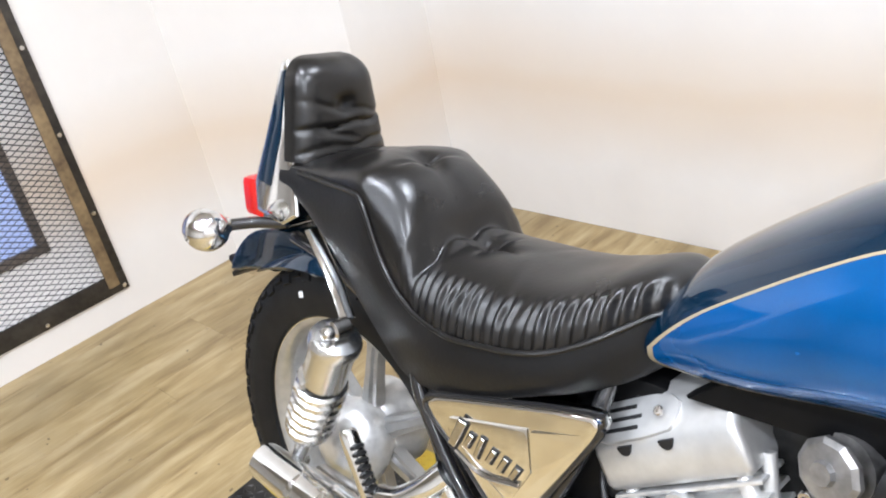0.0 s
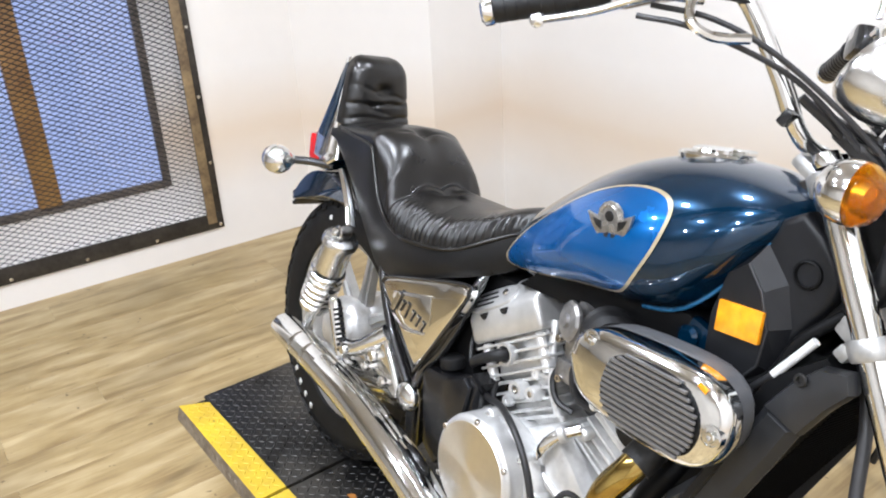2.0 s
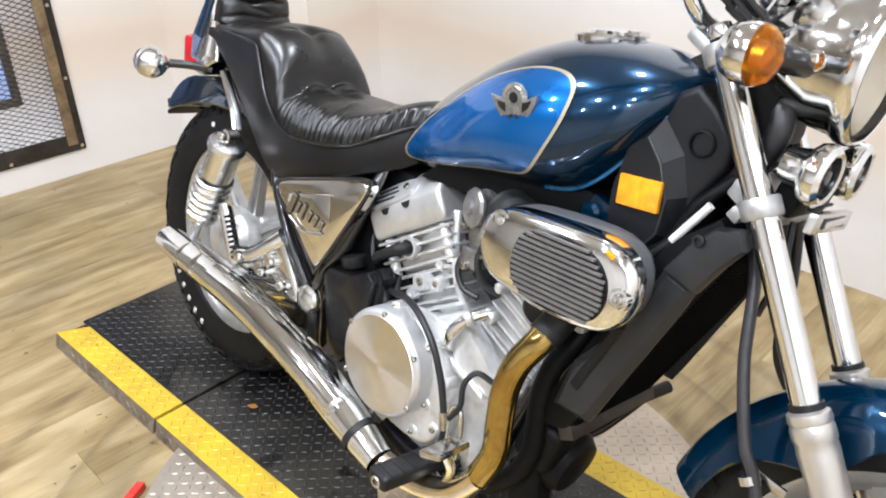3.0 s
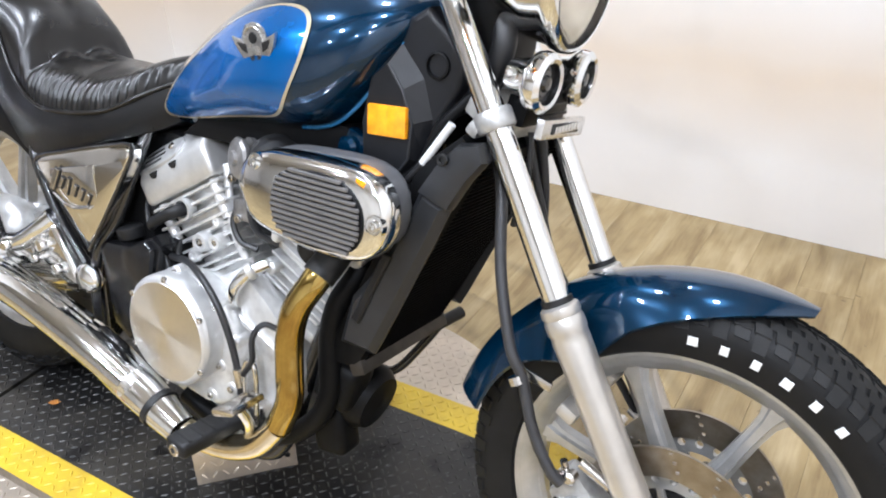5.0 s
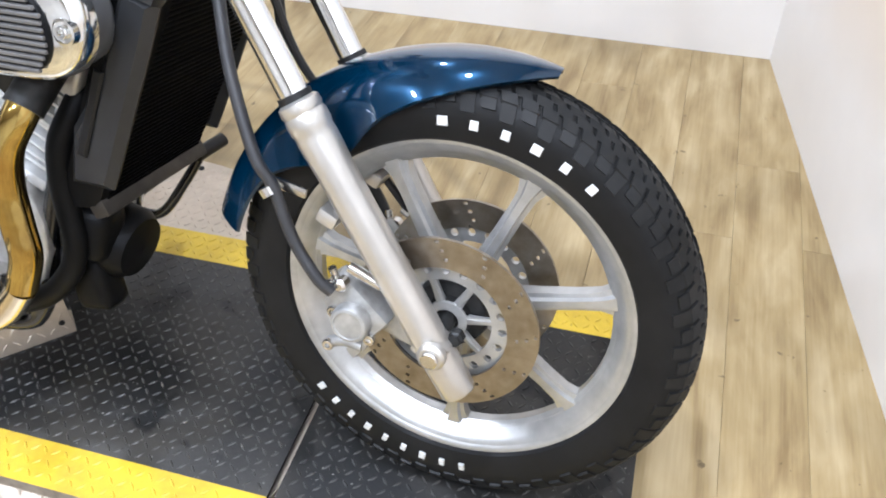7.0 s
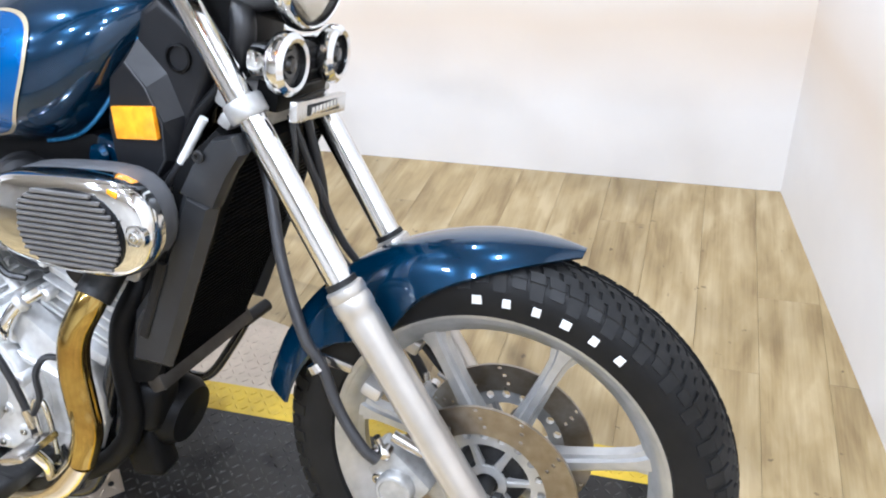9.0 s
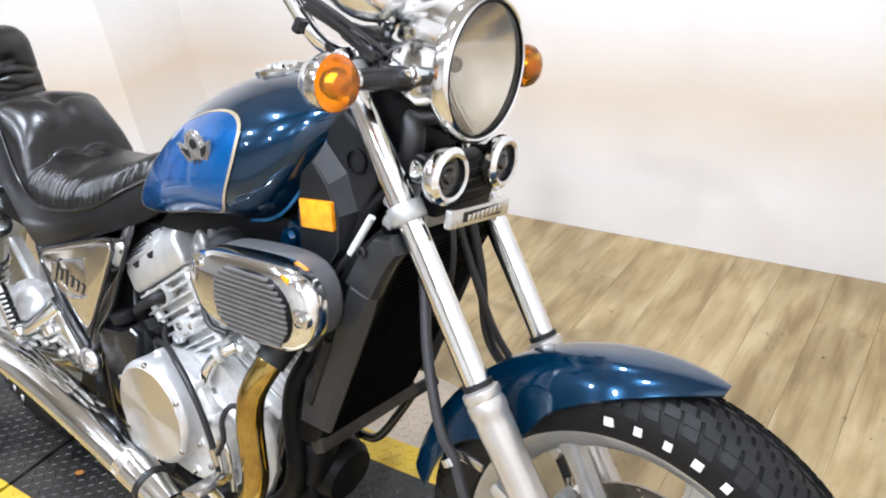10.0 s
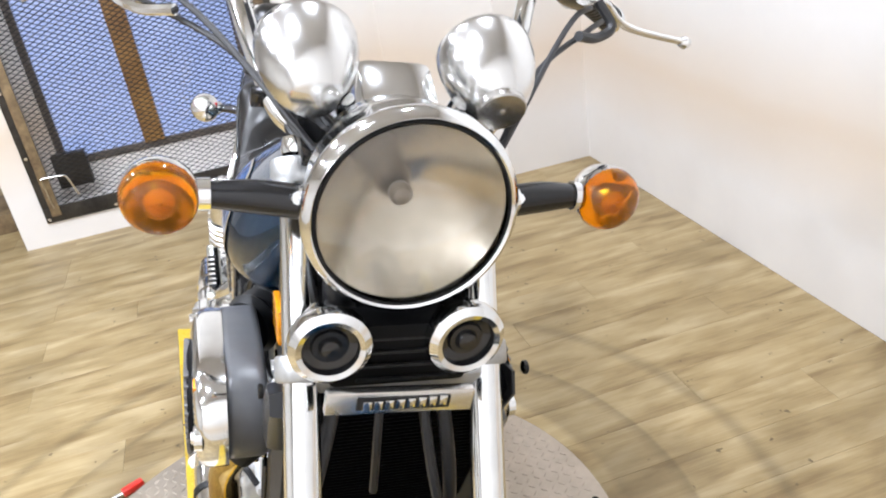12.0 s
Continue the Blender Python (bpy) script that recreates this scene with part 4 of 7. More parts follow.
    # caliper behind the leg
    cal = H("brake_caliper", joined(box((1.462, s * 0.088, 0.352), (0.088, 0.056, 0.064), 0.014, (0, 42, 0)), box((1.445, s * 0.098, 0.385), (0.05, 0.03, 0.032), 0.008, (0, 42, 0)), box((1.458, s * 0.10, 0.308), (0.05, 0.03, 0.022), 0.006, (0, 20, 0))), M_CLAMP, bike, "cast aluminium brake caliper")
    H("piston_cap", lathe([(0.028, 0), (0.029, 0.006), (0.029, 0.022), (0.026, 0.027), (0.022, 0.028), (0.021, 0.026), (0.0, 0.026)], (1.461, s * 0.106, 0.342), (0, s, 0), 28, cap=False), M_CLAMP, cal)
    H("caliper_pin", tube([(1.50, s * 0.11, 0.405), (1.455, s * 0.117, 0.428)], 0.009), M_CHROME_WORN, cal)
    H("caliper_boot", tube([(1.422, s * 0.108, 0.290), (1.445, s * 0.112, 0.302), (1.475, s * 0.112, 0.300)], 0.009, 12), M_CLAMP, cal)
    for x, z in ((1.428, 0.392), (1.424, 0.292), (1.487, 0.318), (1.432, 0.350)):
        H("caliper_bolt", bolt((x, s * 0.112, z), (0, s, 0), 0.009, 0.010), M_CHROME_WORN, cal)
    H("bleed_nipple", tube([(1.437, s * 0.112, 0.395), (1.430, s * 0.118, 0.420)], 0.006), M_CHROME_WORN, cal)
    H("banjo", lathe([(0.010, -0.006), (0.010, 0.010), (0.006, 0.014), (0, 0.014)], (1.444, s * 0.115, 0.398), (0, s, 0), 14, cap=False), M_CHROME_WORN, cal)
    H("caliper_bracket", box((1.515, s * 0.075, 0.332), (0.075, 0.02, 0.05), 0.008, (0, 20, 0)), M_CLAMP, cal)
    cal.matrix_basis = STEER @ Matrix.Translation((0.004, -0.016 * s, 0.010))


fork_leg(1)
fork_leg(-1)
LC = UP0 + (UP1 - UP0) * 0.455
H("lower_yoke", box((LC.x - 0.012, 0, LC.z), (0.075, 0.19, 0.034), 0.010, (0, 31, 0)), M_CLAMP, bike, "cast aluminium fork yoke")
H("upper_yoke", box((UP0.x - 0.012, 0, UP0.z - 0.012), (0.08, 0.20, 0.022), 0.008, (0, 31, 0)), M_CLAMP, bike)
P("steering_head", tube([(1.06, 0, 1.05), (1.195, 0, 0.86)], 0.034, 18), M_BLACK, bike)


# --- front fender ---
def fender(c, r, a0, a1, w, thick, crown, taper=0.0, n=48, m=18, deep=0.0, mid=0.45, lift=0.0):
    rings = []
    for i in range(n + 1):
        t = i / n
        a = a0 + (a1 - a0) * t
        ww = w * (1 - taper * max(0, (t - 0.72) / 0.28) ** 2)
        outer, inner = [], []
        for j in range(m + 1):
            u = -1 + 2 * j / m
            rr = r + lift * max(0, (t - 0.6) / 0.4) ** 2 - (crown * (1 - 0.88 * max(0, (t - 0.66) / 0.34) ** 1.3) + deep * math.exp(-(((t - mid) / 0.16) ** 2))) * abs(u) ** 3.0
            outer.append((c[0] + rr * math.cos(a), c[1] + u * ww / 2, c[2] + rr * math.sin(a)))
            inner.append((c[0] + (rr - thick) * math.cos(a), c[1] + u * (ww / 2 - thick * 0.8), c[2] + (rr - thick) * math.sin(a)))
        rings.append(outer + inner[::-1])
    return loft(rings)


H("front_fender", fender((1.574, 0.006, 0.349), 0.374, radians(165), radians(72), 0.150, 0.004, 0.055, 0.80, deep=0.05, mid=0.44, lift=0.012), M_TANK, bike, "dark teal metallic front fender")

# --- frame ---
P("backbone", tube([(1.08, 0, 0.98), (0.9, 0, 0.94), (0.55, 0, 0.80), (0.3, 0, 0.72), (0.05, 0, 0.72)], 0.024, 12), M_BLACK, bike, "black frame backbone")
both("down_tube", tube([(1.11, -0.04, 0.93), (1.06, -0.07, 0.78), (0.93, -0.10, 0.40), (0.88, -0.11, 0.22), (0.80, -0.12, 0.165), (0.5, -0.13, 0.165), (0.40, -0.14, 0.24), (0.38, -0.145, 0.41)], 0.016, 12), M_BLACK, bike, "black frame tube")
both("rear_frame_tube", tube([(0.378, -0.143, 0.40), (0.275, -0.143, 0.505), (0.200, -0.138, 0.615), (0.15, -0.12, 0.68), (-0.05, -0.09, 0.75), (-0.20, -0.07, 0.77)], 0.012, 12), M_BLACK, bike, "black frame tube")
both("side_frame_tube", tube([(0.375, -0.143, 0.42), (0.396, -0.139, 0.484), (0.438, -0.134, 0.540), (0.472, -0.128, 0.608), (0.495, -0.118, 0.68), (0.50, -0.09, 0.74)], 0.012, 12), M_BLACK, bike, "black frame tube")
both("seat_rail", tube([(0.19, -0.10, 0.665), (0.35, -0.10, 0.69), (0.52, -0.09, 0.745)], 0.012, 10), M_BLACK, bike)
both("pivot_cover", lathe([(0.030, 0), (0.034, 0.006), (0.033, 0.016), (0.026, 0.024), (0.012, 0.028), (0, 0.029)], (0.379, -0.150, 0.413), (0, -1, 0), 28, cap=False), M_CHROME, bike, "chrome swing-arm pivot cap")
both("swing_arm", tube([(0.375, -0.135, 0.41), (0.2, -0.135, 0.375), (0.03, -0.13, 0.338), (-0.10, -0.13, 0.338)], 0.024, 14, flat=0.75), M_CHROME_WORN, bike, "chrome-plated swing arm")
P("axle_nut", bolt((-0.088, -0.15, 0.352), (0, -1, 0), 0.017, 0.02), M_CHROME_WORN, bike)

# --- side cover ---
cov = [(0.238, 0.640), (0.30, 0.660), (0.515, 0.718), (0.532, 0.705), (0.52, 0.676), (0.400, 0.494), (0.380, 0.490), (0.30, 0.565), (0.233, 0.618)]


def side_cover(s):
    lid = P("side_cover", prism([(x, z) for x, z in cov], *sorted((s * 0.130, s * 0.163)), 0.007, 3, 1), M_CHROME_SHEET, bike, "chrome triangular side cover")
    P("raised_field", prism([(0.285, 0.625), (0.425, 0.662), (0.432, 0.60), (0.395, 0.535), (0.36, 0.552), (0.283, 0.605)], *sorted((s * 0.160, s * 0.1675)), 0.004, 2), M_CHROME_SHEET, lid)
    facet = [(0.430, s * 0.1675, 0.660), (0.505, s * 0.1630, 0.684), (0.510, s * 0.1630, 0.672), (0.402, s * 0.1630, 0.512), (0.397, s * 0.1675, 0.540), (0.434, s * 0.1675, 0.602)]
    P("bent_facet", (facet + [(x, s * 0.150, z) for x, y, z in facet], [(0, 1, 2, 5), (2, 3, 4, 5)] + [(i, (i + 1) % 6, 6 + (i + 1) % 6, 6 + i) for i in range(6)]), M_CHROME_SHEET, lid, smooth=0)
    P("rim_line", tube([(x, s * 0.1605, z) for x, z in cov + cov[:1]], 0.0046, 8, 3), M_BLACK, lid, "thin black edging")
    # model emblem in script: slanted worn bars on a stroke
    if s < 0:
        for i, (w, h) in enumerate(((0.020, 0.040), (0.012, 0.020), (0.010, 0.030), (0.012, 0.020), (0.012, 0.020), (0.012, 0.018))):
            x = 0.292 + i * 0.0205 + (0.006 if i else 0)
            z = 0.612 - i * 0.0040
            w, h = w * 1.3, h * 1.25
            P("script_shade", moved(prism([(-0.002, -h / 2 - 0.002), (w * 0.55 + 0.002, -h / 2 - 0.002), (w + 0.003, h / 2 + 0.002), (w * 0.45 - 0.002, h / 2 + 0.002)], -0.1695, -0.167, 0.0005, 1), pose(x, 0, z, 0, 14, 0)), M_IRON, lid)
            P("script_bar", moved(prism([(0, -h / 2), (w * 0.55, -h / 2), (w, h / 2), (w * 0.45, h / 2)], -0.1725, -0.167, 0.001, 1), pose(x, 0, z, 0, 14, 0)), M_CHROME_WORN, lid)
        P("script_stroke", tube([(0.30, -0.170, 0.580), (0.35, -0.170, 0.562), (0.415, -0.170, 0.575)], 0.0034, 6), M_CHROME_WORN, lid)


side_cover(-1)
side_cover(1)


# --- shock absorbers ---
def shock(s):
    a, b = Vector((0.041, s * 0.165, 0.688)), Vector((-0.120, s * 0.160, 0.374))
    d = (b - a)
    ln = d.length
    body = P("shock_absorber", lathe([(0.012, 0.012), (0.041, 0.018), (0.045, 0.026), (0.045, 0.036), (0.039, 0.041), (0.039, 0.120), (0.035, 0.124), (0.020, 0.127), (0.020, 0.238), (0.041, 0.241), (0.043, 0.250), (0.038, 0.262), (0.016, 0.268), (0.014, ln - 0.01)], a, d, 32), M_SATIN, bike, "chrome shock absorber with a top shroud")
    u, w = frame_of(d)
    dn = d.normalized()
    turns = 6
    pts = [a + dn * (0.122 + 0.120 * i / (turns * 14)) + (u * math.cos(2 * math.pi * i / 14) + w * math.sin(2 * math.pi * i / 14)) * 0.038 for i in range(turns * 14 + 1)]
    P("spring", tube([tuple(p) for p in pts], 0.0092, 8, 1), M_SATIN, body, "chrome coil spring")
    for p, r in ((a, 0.017), (b, 0.016)):
        P("shock_eye", lathe([(r * 0.6, -0.018), (r, -0.014), (r, 0.014), (r * 0.6, 0.018)], p, (0, 1, 0), 20), M_CHROME_WORN, body)
        P("shock_nut", lathe([(0.012, 0), (0.012, 0.008), (0.009, 0.014), (0, 0.016)], (p[0], p[1] + s * 0.018, p[2]), (0, s, 0), 14, cap=False), M_CHROME, body)


shock(-1)
shock(1)

# --- tank ---
T_TOP = [(0.518, 0.814), (0.540, 0.834), (0.560, 0.862), (0.583, 0.893), (0.640, 0.937), (0.697, 0.975), (0.735, 0.999), (0.79, 1.026), (0.86, 1.048), (0.93, 1.058), (1.0, 1.057), (1.06, 1.045), (1.10, 1.030), (1.115, 1.015)]
T_BOT = [(0.518, 0.770), (0.535, 0.755), (0.56, 0.748), (0.60, 0.749), (0.66, 0.757), (0.79, 0.785), (0.90, 0.797), (0.97, 0.818), (1.03, 0.878), (1.075, 0.948), (1.10, 0.985), (1.115, 1.0)]
T_W = [(0.518, 0.066), (0.535, 0.084), (0.56, 0.097), (0.59, 0.108), (0.63, 0.124), (0.70, 0.150), (0.78, 0.172), (0.86, 0.186), (0.94, 0.187), (1.0, 0.172), (1.05, 0.142), (1.09, 0.095), (1.115, 0.05)]
T_EXP = 2.4
T_UP = 1.9  # the shoulders are rounder than the belly


def tank_ring(x, n=48):
    top, bot, w = curve(x, T_TOP), curve(x, T_BOT), curve(x, T_W)
    zc, h = bot + (top - bot) * 0.42, 0
    ring = []
    for i in range(n):
        a = 2 * math.pi * i / n
        ca, sa = math.cos(a), math.sin(a)
        e = 2 / T_EXP
        y = w * math.copysign(abs(ca) ** (2 / T_UP if sa > 0 else e), ca)
        hh = (top - zc) if sa > 0 else (zc - bot)
        if sa < 0:
            y *= 1 - 0.12 * abs(sa) ** 3
        ring.append((x, y, zc + hh * math.copysign(abs(sa) ** (e if sa < 0 else 0.92), sa)))
    return ring


def tank_side(x, z):
    """How far out the tank's flank lies at x and z."""
    top, bot, w = curve(x, T_TOP), curve(x, T_BOT), curve(x, T_W)
    zc = bot + (top - bot) * 0.42
    if z >= zc:
        sa = min(((z - zc) / (top - zc)), 0.999) ** (1 / 0.92)
        return w * max(1 - sa * sa, 0) ** (1 / T_UP)
    sa = min((zc - z) / (zc - bot), 0.999) ** (T_EXP / 2)
    return w * max(1 - sa * sa, 0) ** (1 / T_EXP) * (1 - 0.12 * sa**3)


xs = [0.518 + (1.115 - 0.518) * (0.5 - 0.5 * math.cos(math.pi * i / 44)) for i in range(45)]
tank = P("fuel_tank", loft([tank_ring(x) for x in xs]), M_TANK, bike, "teardrop dark teal metallic fuel tank", smooth=60)
PANEL = [(0.546, 0.790), (0.572, 0.820), (0.612, 0.857), (0.668, 0.898), (0.735, 0.943), (0.80, 0.979), (0.87, 1.001), (0.928, 1.003), (0.958, 0.985), (0.960, 0.945), (0.945, 0.902), (0.920, 0.862), (0.893, 0.838), (0.855, 0.826), (0.76, 0.808), (0.66, 0.786), (0.59, 0.773), (0.553, 0.773)]


def panel_line():
    pts = [q[:2] for q in smooth_line([(*p, 0) for p in PANEL + PANEL[:1]], 5)][:-1]
    return [(float(a), float(b)) for a, b in pts]


def flank_patch(s, k0, k1, lift, rings=8):
    line = panel_line()
    cx, cz = 0.80, 0.905
    v, f = [], []
    n = len(line)
    for i in range(rings + 1):
        k = k0 + (k1 - k0) * i / rings
        for x, z in line:
            xx, zz = cx + (x - cx) * k, cz + (z - cz) * k
            v.append((xx, s * (tank_side(xx, zz) + lift), zz))
    for i in range(rings):
        f += [(i * n + j, i * n + (j + 1) % n, (i + 1) * n + (j + 1) % n, (i + 1) * n + j) for j in range(n)]
    return v, f


for s in (-1, 1):
    P("side_panel", flank_patch(s, 0.0, 0.966, 0.0016, 12), M_BLUE, tank, "bright blue tank side panel", smooth=60)
    P("pinstripe", flank_patch(s, 0.962, 1.0, 0.0022, 2), M_STRIPE, tank, "cream-gold pinstripe", smooth=60)
    seam = []
    for x in (0.90, 0.94, 0.97, 1.0, 1.03, 1.055, 1.075, 1.09, 1.10):
        z = curve(x, T_BOT) + 0.016
        seam.append((x, s * (tank_side(x, z) + 0.001), z))
    P("tank_seam", tube(seam, 0.0035, 8), M_SEAM, tank, "light blue tank edge seam")
# winged crest, as plain shapes
ey = -(tank_side(0.868, 0.94) + 0.002)
tilt = pose(0.868, ey, 0.938, 0, -10, 0) @ pose(0, 0, 0, 4, 0, -4)
half = [(0.013, 0.034), (0.022, 0.025), (0.027, 0.012), (0.049, 0.019), (0.041, 0.001), (0.029, -0.015), (0.014, -0.034)]
badge_line = [(0, 0.037)] + half + [(0, -0.042)] + [(-x, z) for x, z in half[::-1]]
crest = P("crest", moved(prism(badge_line, -0.004, 0.002, 0.0018, 2), tilt), M_CREST, tank, "worn silver winged crest")
P("inset", moved(prism([(0.0085 * math.cos(a), 0.014 + 0.0085 * math.sin(a)) for a in [math.pi * q / 8 for q in range(16)]], -0.0058, -0.0030, 0.0006, 1), tilt), M_IRON, crest)
for sx in (-1, 1):
    P("inset", moved(prism([(sx * 0.018, 0.006), (sx * 0.036, 0.010), (sx * 0.029, -0.002), (sx * 0.017, -0.008)], -0.0056, -0.0030, 0.0005, 1), tilt), M_IRON, crest)
    P("inset", moved(prism([(sx * 0.003, -0.010), (sx * 0.013, -0.014), (sx * 0.003, -0.030)], -0.0056, -0.0030, 0.0005, 1), tilt), M_IRON, crest)
P("crest_rim", moved(tube([(0.0205 * math.cos(a), -0.0045, 0.010 + 0.0205 * math.sin(a)) for a in [math.pi * (-0.05 + 1.1 * q / 12) for q in range(13)]], 0.0022, 8, 2), tilt), M_CREST, crest)
cap = P("filler_cap", lathe([(0.058, -0.008), (0.060, 0.002), (0.056, 0.006), (0.040, 0.007), (0.038, 0.012), (0.030, 0.015), (0.0, 0.016)], (0.895, 0.0, 1.052), (-0.06, 0, 1), 36, cap=False), M_CHROME, tank, "chrome flip-up filler cap")
P("cap_hinge", box((0.943, 0, 1.066), (0.02, 0.04, 0.01), 0.003), M_CHROME, cap)
P("tank_mount", joined(box((1.0, -0.10, 0.79), (0.045, 0.02, 0.07), 0.006, (0, 20, 0)), lathe([(0.016, 0), (0.018, 0.006), (0.012, 0.012), (0, 0.012)], (0.995, -0.112, 0.80), (0, -1, 0), 16, cap=False)), M_TANK, tank)

# --- seat: one piece, two steps and a stitched welt ---
S_TOP = [(-0.18, 0.925), (-0.10, 0.934), (-0.02, 0.946), (0.03, 0.950), (0.075, 0.946), (0.110, 0.934), (0.140, 0.912), (0.162, 0.882), (0.176, 0.850), (0.192, 0.835), (0.22, 0.830), (0.28, 0.828), (0.34, 0.828), (0.40, 0.834), (0.46, 0.850), (0.50, 0.864), (0.535, 0.872), (0.560, 0.866), (0.575, 0.850)]
S_WELT = [(-0.18, 0.912), (-0.10, 0.908), (0.0, 0.905), (0.048, 0.904), (0.068, 0.897), (0.084, 0.868), (0.105, 0.828), (0.132, 0.790), (0.175, 0.761), (0.25, 0.741), (0.34, 0.747), (0.427, 0.762), (0.50, 0.796), (0.54, 0.822), (0.575, 0.838)]
S_W = [(-0.18, 0.100), (-0.10, 0.104), (-0.02, 0.112), (0.06, 0.124), (0.14, 0.134), (0.24, 0.148), (0.34, 0.152), (0.42, 0.144), (0.47, 0.130), (0.50, 0.115), (0.53, 0.090), (0.555, 0.064), (0.575, 0.044)]
S_LOW = [(-0.18, 0.868), (-0.133, 0.855), (-0.05, 0.795), (0.03, 0.730), (0.09, 0.682), (0.15, 0.640), (0.20, 0.634), (0.30, 0.650), (0.42, 0.694), (0.53, 0.735), (0.575, 0.775), (0.60, 0.84)]
BUTTONS = [(0.085, 0.0), (0.222, 0.0)]


def seat_top(u, v):
    x = -0.18 + 0.755 * u
    w, top, low = curve(x, S_W), curve(x, S_TOP), curve(x, S_WELT)
    a = math.pi * v
    e = 0.80 - 0.14 * min(max((x - 0.0) / 0.05, 0), 1) * min(max((0.20 - x) / 0.04, 0), 1)
    cy, sz = -math.cos(a), math.sin(a)
    y = w * math.copysign(abs(cy) ** e, cy)
    z = low + (top - low) * max(sz, 0) ** e
    # gathers on the flanks of the rider's seat, creases between the pads, buttons
    flank = max(0.0, 1 - abs(abs(cy) - 0.86) / 0.22) ** 0.8 * min(max((x - 0.15) / 0.07, 0), 1) * min(max((0.57 - x) / 0.05, 0), 1)
    jit = noise.noise((x * 26, cy * 2, 0))
    rip = math.sin(x * 390 + 5 * cy + 1.8 * jit) * (0.8 + 0.9 * noise.noise((x * 34, 3.0, 0.6 * cy))) + 0.3 * math.sin(x * 170 + 5 * jit)
    d = 0.0044 * flank * rip
    # deep fold at the foot of the hump, scalloped by its tufts
    foot = 0.176 + 0.022 * abs(cy) - 0.007 * abs(math.sin(y * 36))
    crease = 0.018 * math.exp(-(((x - foot) / 0.009) ** 2)) * (0.55 + 0.45 * math.cos(y * 30) ** 2)
    crease += 0.005 * math.exp(-(((x - foot - 0.028) / 0.009) ** 2)) * max(0, noise.noise((y * 20, 4.0, 0.0)) + 0.2)
    crease += math.exp(-(((x + 0.03) / 0.02) ** 2)) * 0.005 + 0.0035 * math.exp(-(((x - 0.31 - 0.05 * abs(cy)) / 0.012) ** 2)) * abs(cy)
    # shallow pulls from the hump's button towards its corners and the fold
    rad, ang = math.hypot(x - 0.085, y), math.atan2(y, x - 0.085)
    crease += 0.0045 * max(0, math.cos(1.5 * ang)) ** 4 * math.exp(-((rad - 0.045) / 0.04) ** 2) + 0.003 * max(0, math.cos(4 * ang + 0.4)) ** 6 * math.exp(-((rad - 0.04) / 0.03) ** 2)
    rad2, ang2 = math.hypot(x - 0.222, y), math.atan2(y, x - 0.222)
    crease += 0.006 * max(0, math.cos(2 * ang2 + 0.3 * jit)) ** 6 * math.exp(-((rad2 - 0.035) / 0.032) ** 2) + 0.003 * max(0, math.cos(5 * ang2)) ** 4 * math.exp(-((rad2 - 0.03) / 0.02) ** 2)
    for bx, by in BUTTONS:
        crease += 0.015 * math.exp(-(((x - bx) ** 2 + (y - by) ** 2) / 0.00050))
    soft = 0.0025 * noise.noise((x * 11, y * 11, 1.5))
    nz = max(sz, 0.15)
    z += (soft - crease) * nz
    y *= 1 + d / w
    z += 0.4 * d
    return (x, y, z)


def seat_skirt(u, v):
    x = -0.18 + 0.755 * u
    w, welt, low = curve(x, S_W), curve(x, S_WELT), curve(x, S_LOW)
    # v runs from the right welt under the seat to the left welt
    t = v * 3
    if t < 1:
        y, z = -w - 0.006 * math.sin(math.pi * t), welt + (low - welt) * t
    elif t < 2:
        y, z = -w + 2 * w * (t - 1), low + 0.004
    else:
        y, z = w + 0.006 * math.sin(math.pi * (t - 2)), low + (welt - low) * (t - 2)
    return (x, y, z)


seat = P("seat", grid(seat_top, 420, 84), M_LEATHER, bike, "black leather buttoned two-up seat", smooth=60)
P("seat_skirt", grid(seat_skirt, 60, 42), M_VINYL, seat, "plain black vinyl seat skirt", smooth=50)
for u in (1.0, 0.0):
    ring = [seat_top(u, j / 24) for j in range(25)] + [seat_skirt(u, 1 - j / 24) for j in range(1, 24)]
    P("seat_end", (ring, [tuple(range(len(ring)))]), M_VINYL, seat, smooth=0)
for s in (0, 1):
    pts = [seat_top(u, s) for u in [i / 40 for i in range(3, 40)]]
    P("welt", tube([(p[0], p[1] * 1.02, p[2]) for p in pts], 0.0042, 8, 2), M_LEATHER, seat, "stitched leather welt")
for bx, by in BUTTONS:
    z = curve(bx, S_TOP) - 0.014
    P("button", lathe([(0.007, -0.004), (0.007, 0.000), (0.004, 0.002), (0, 0.003)], (bx, by, z), (0.2, 0, 1), 14, cap=False), M_LEATHER, seat)


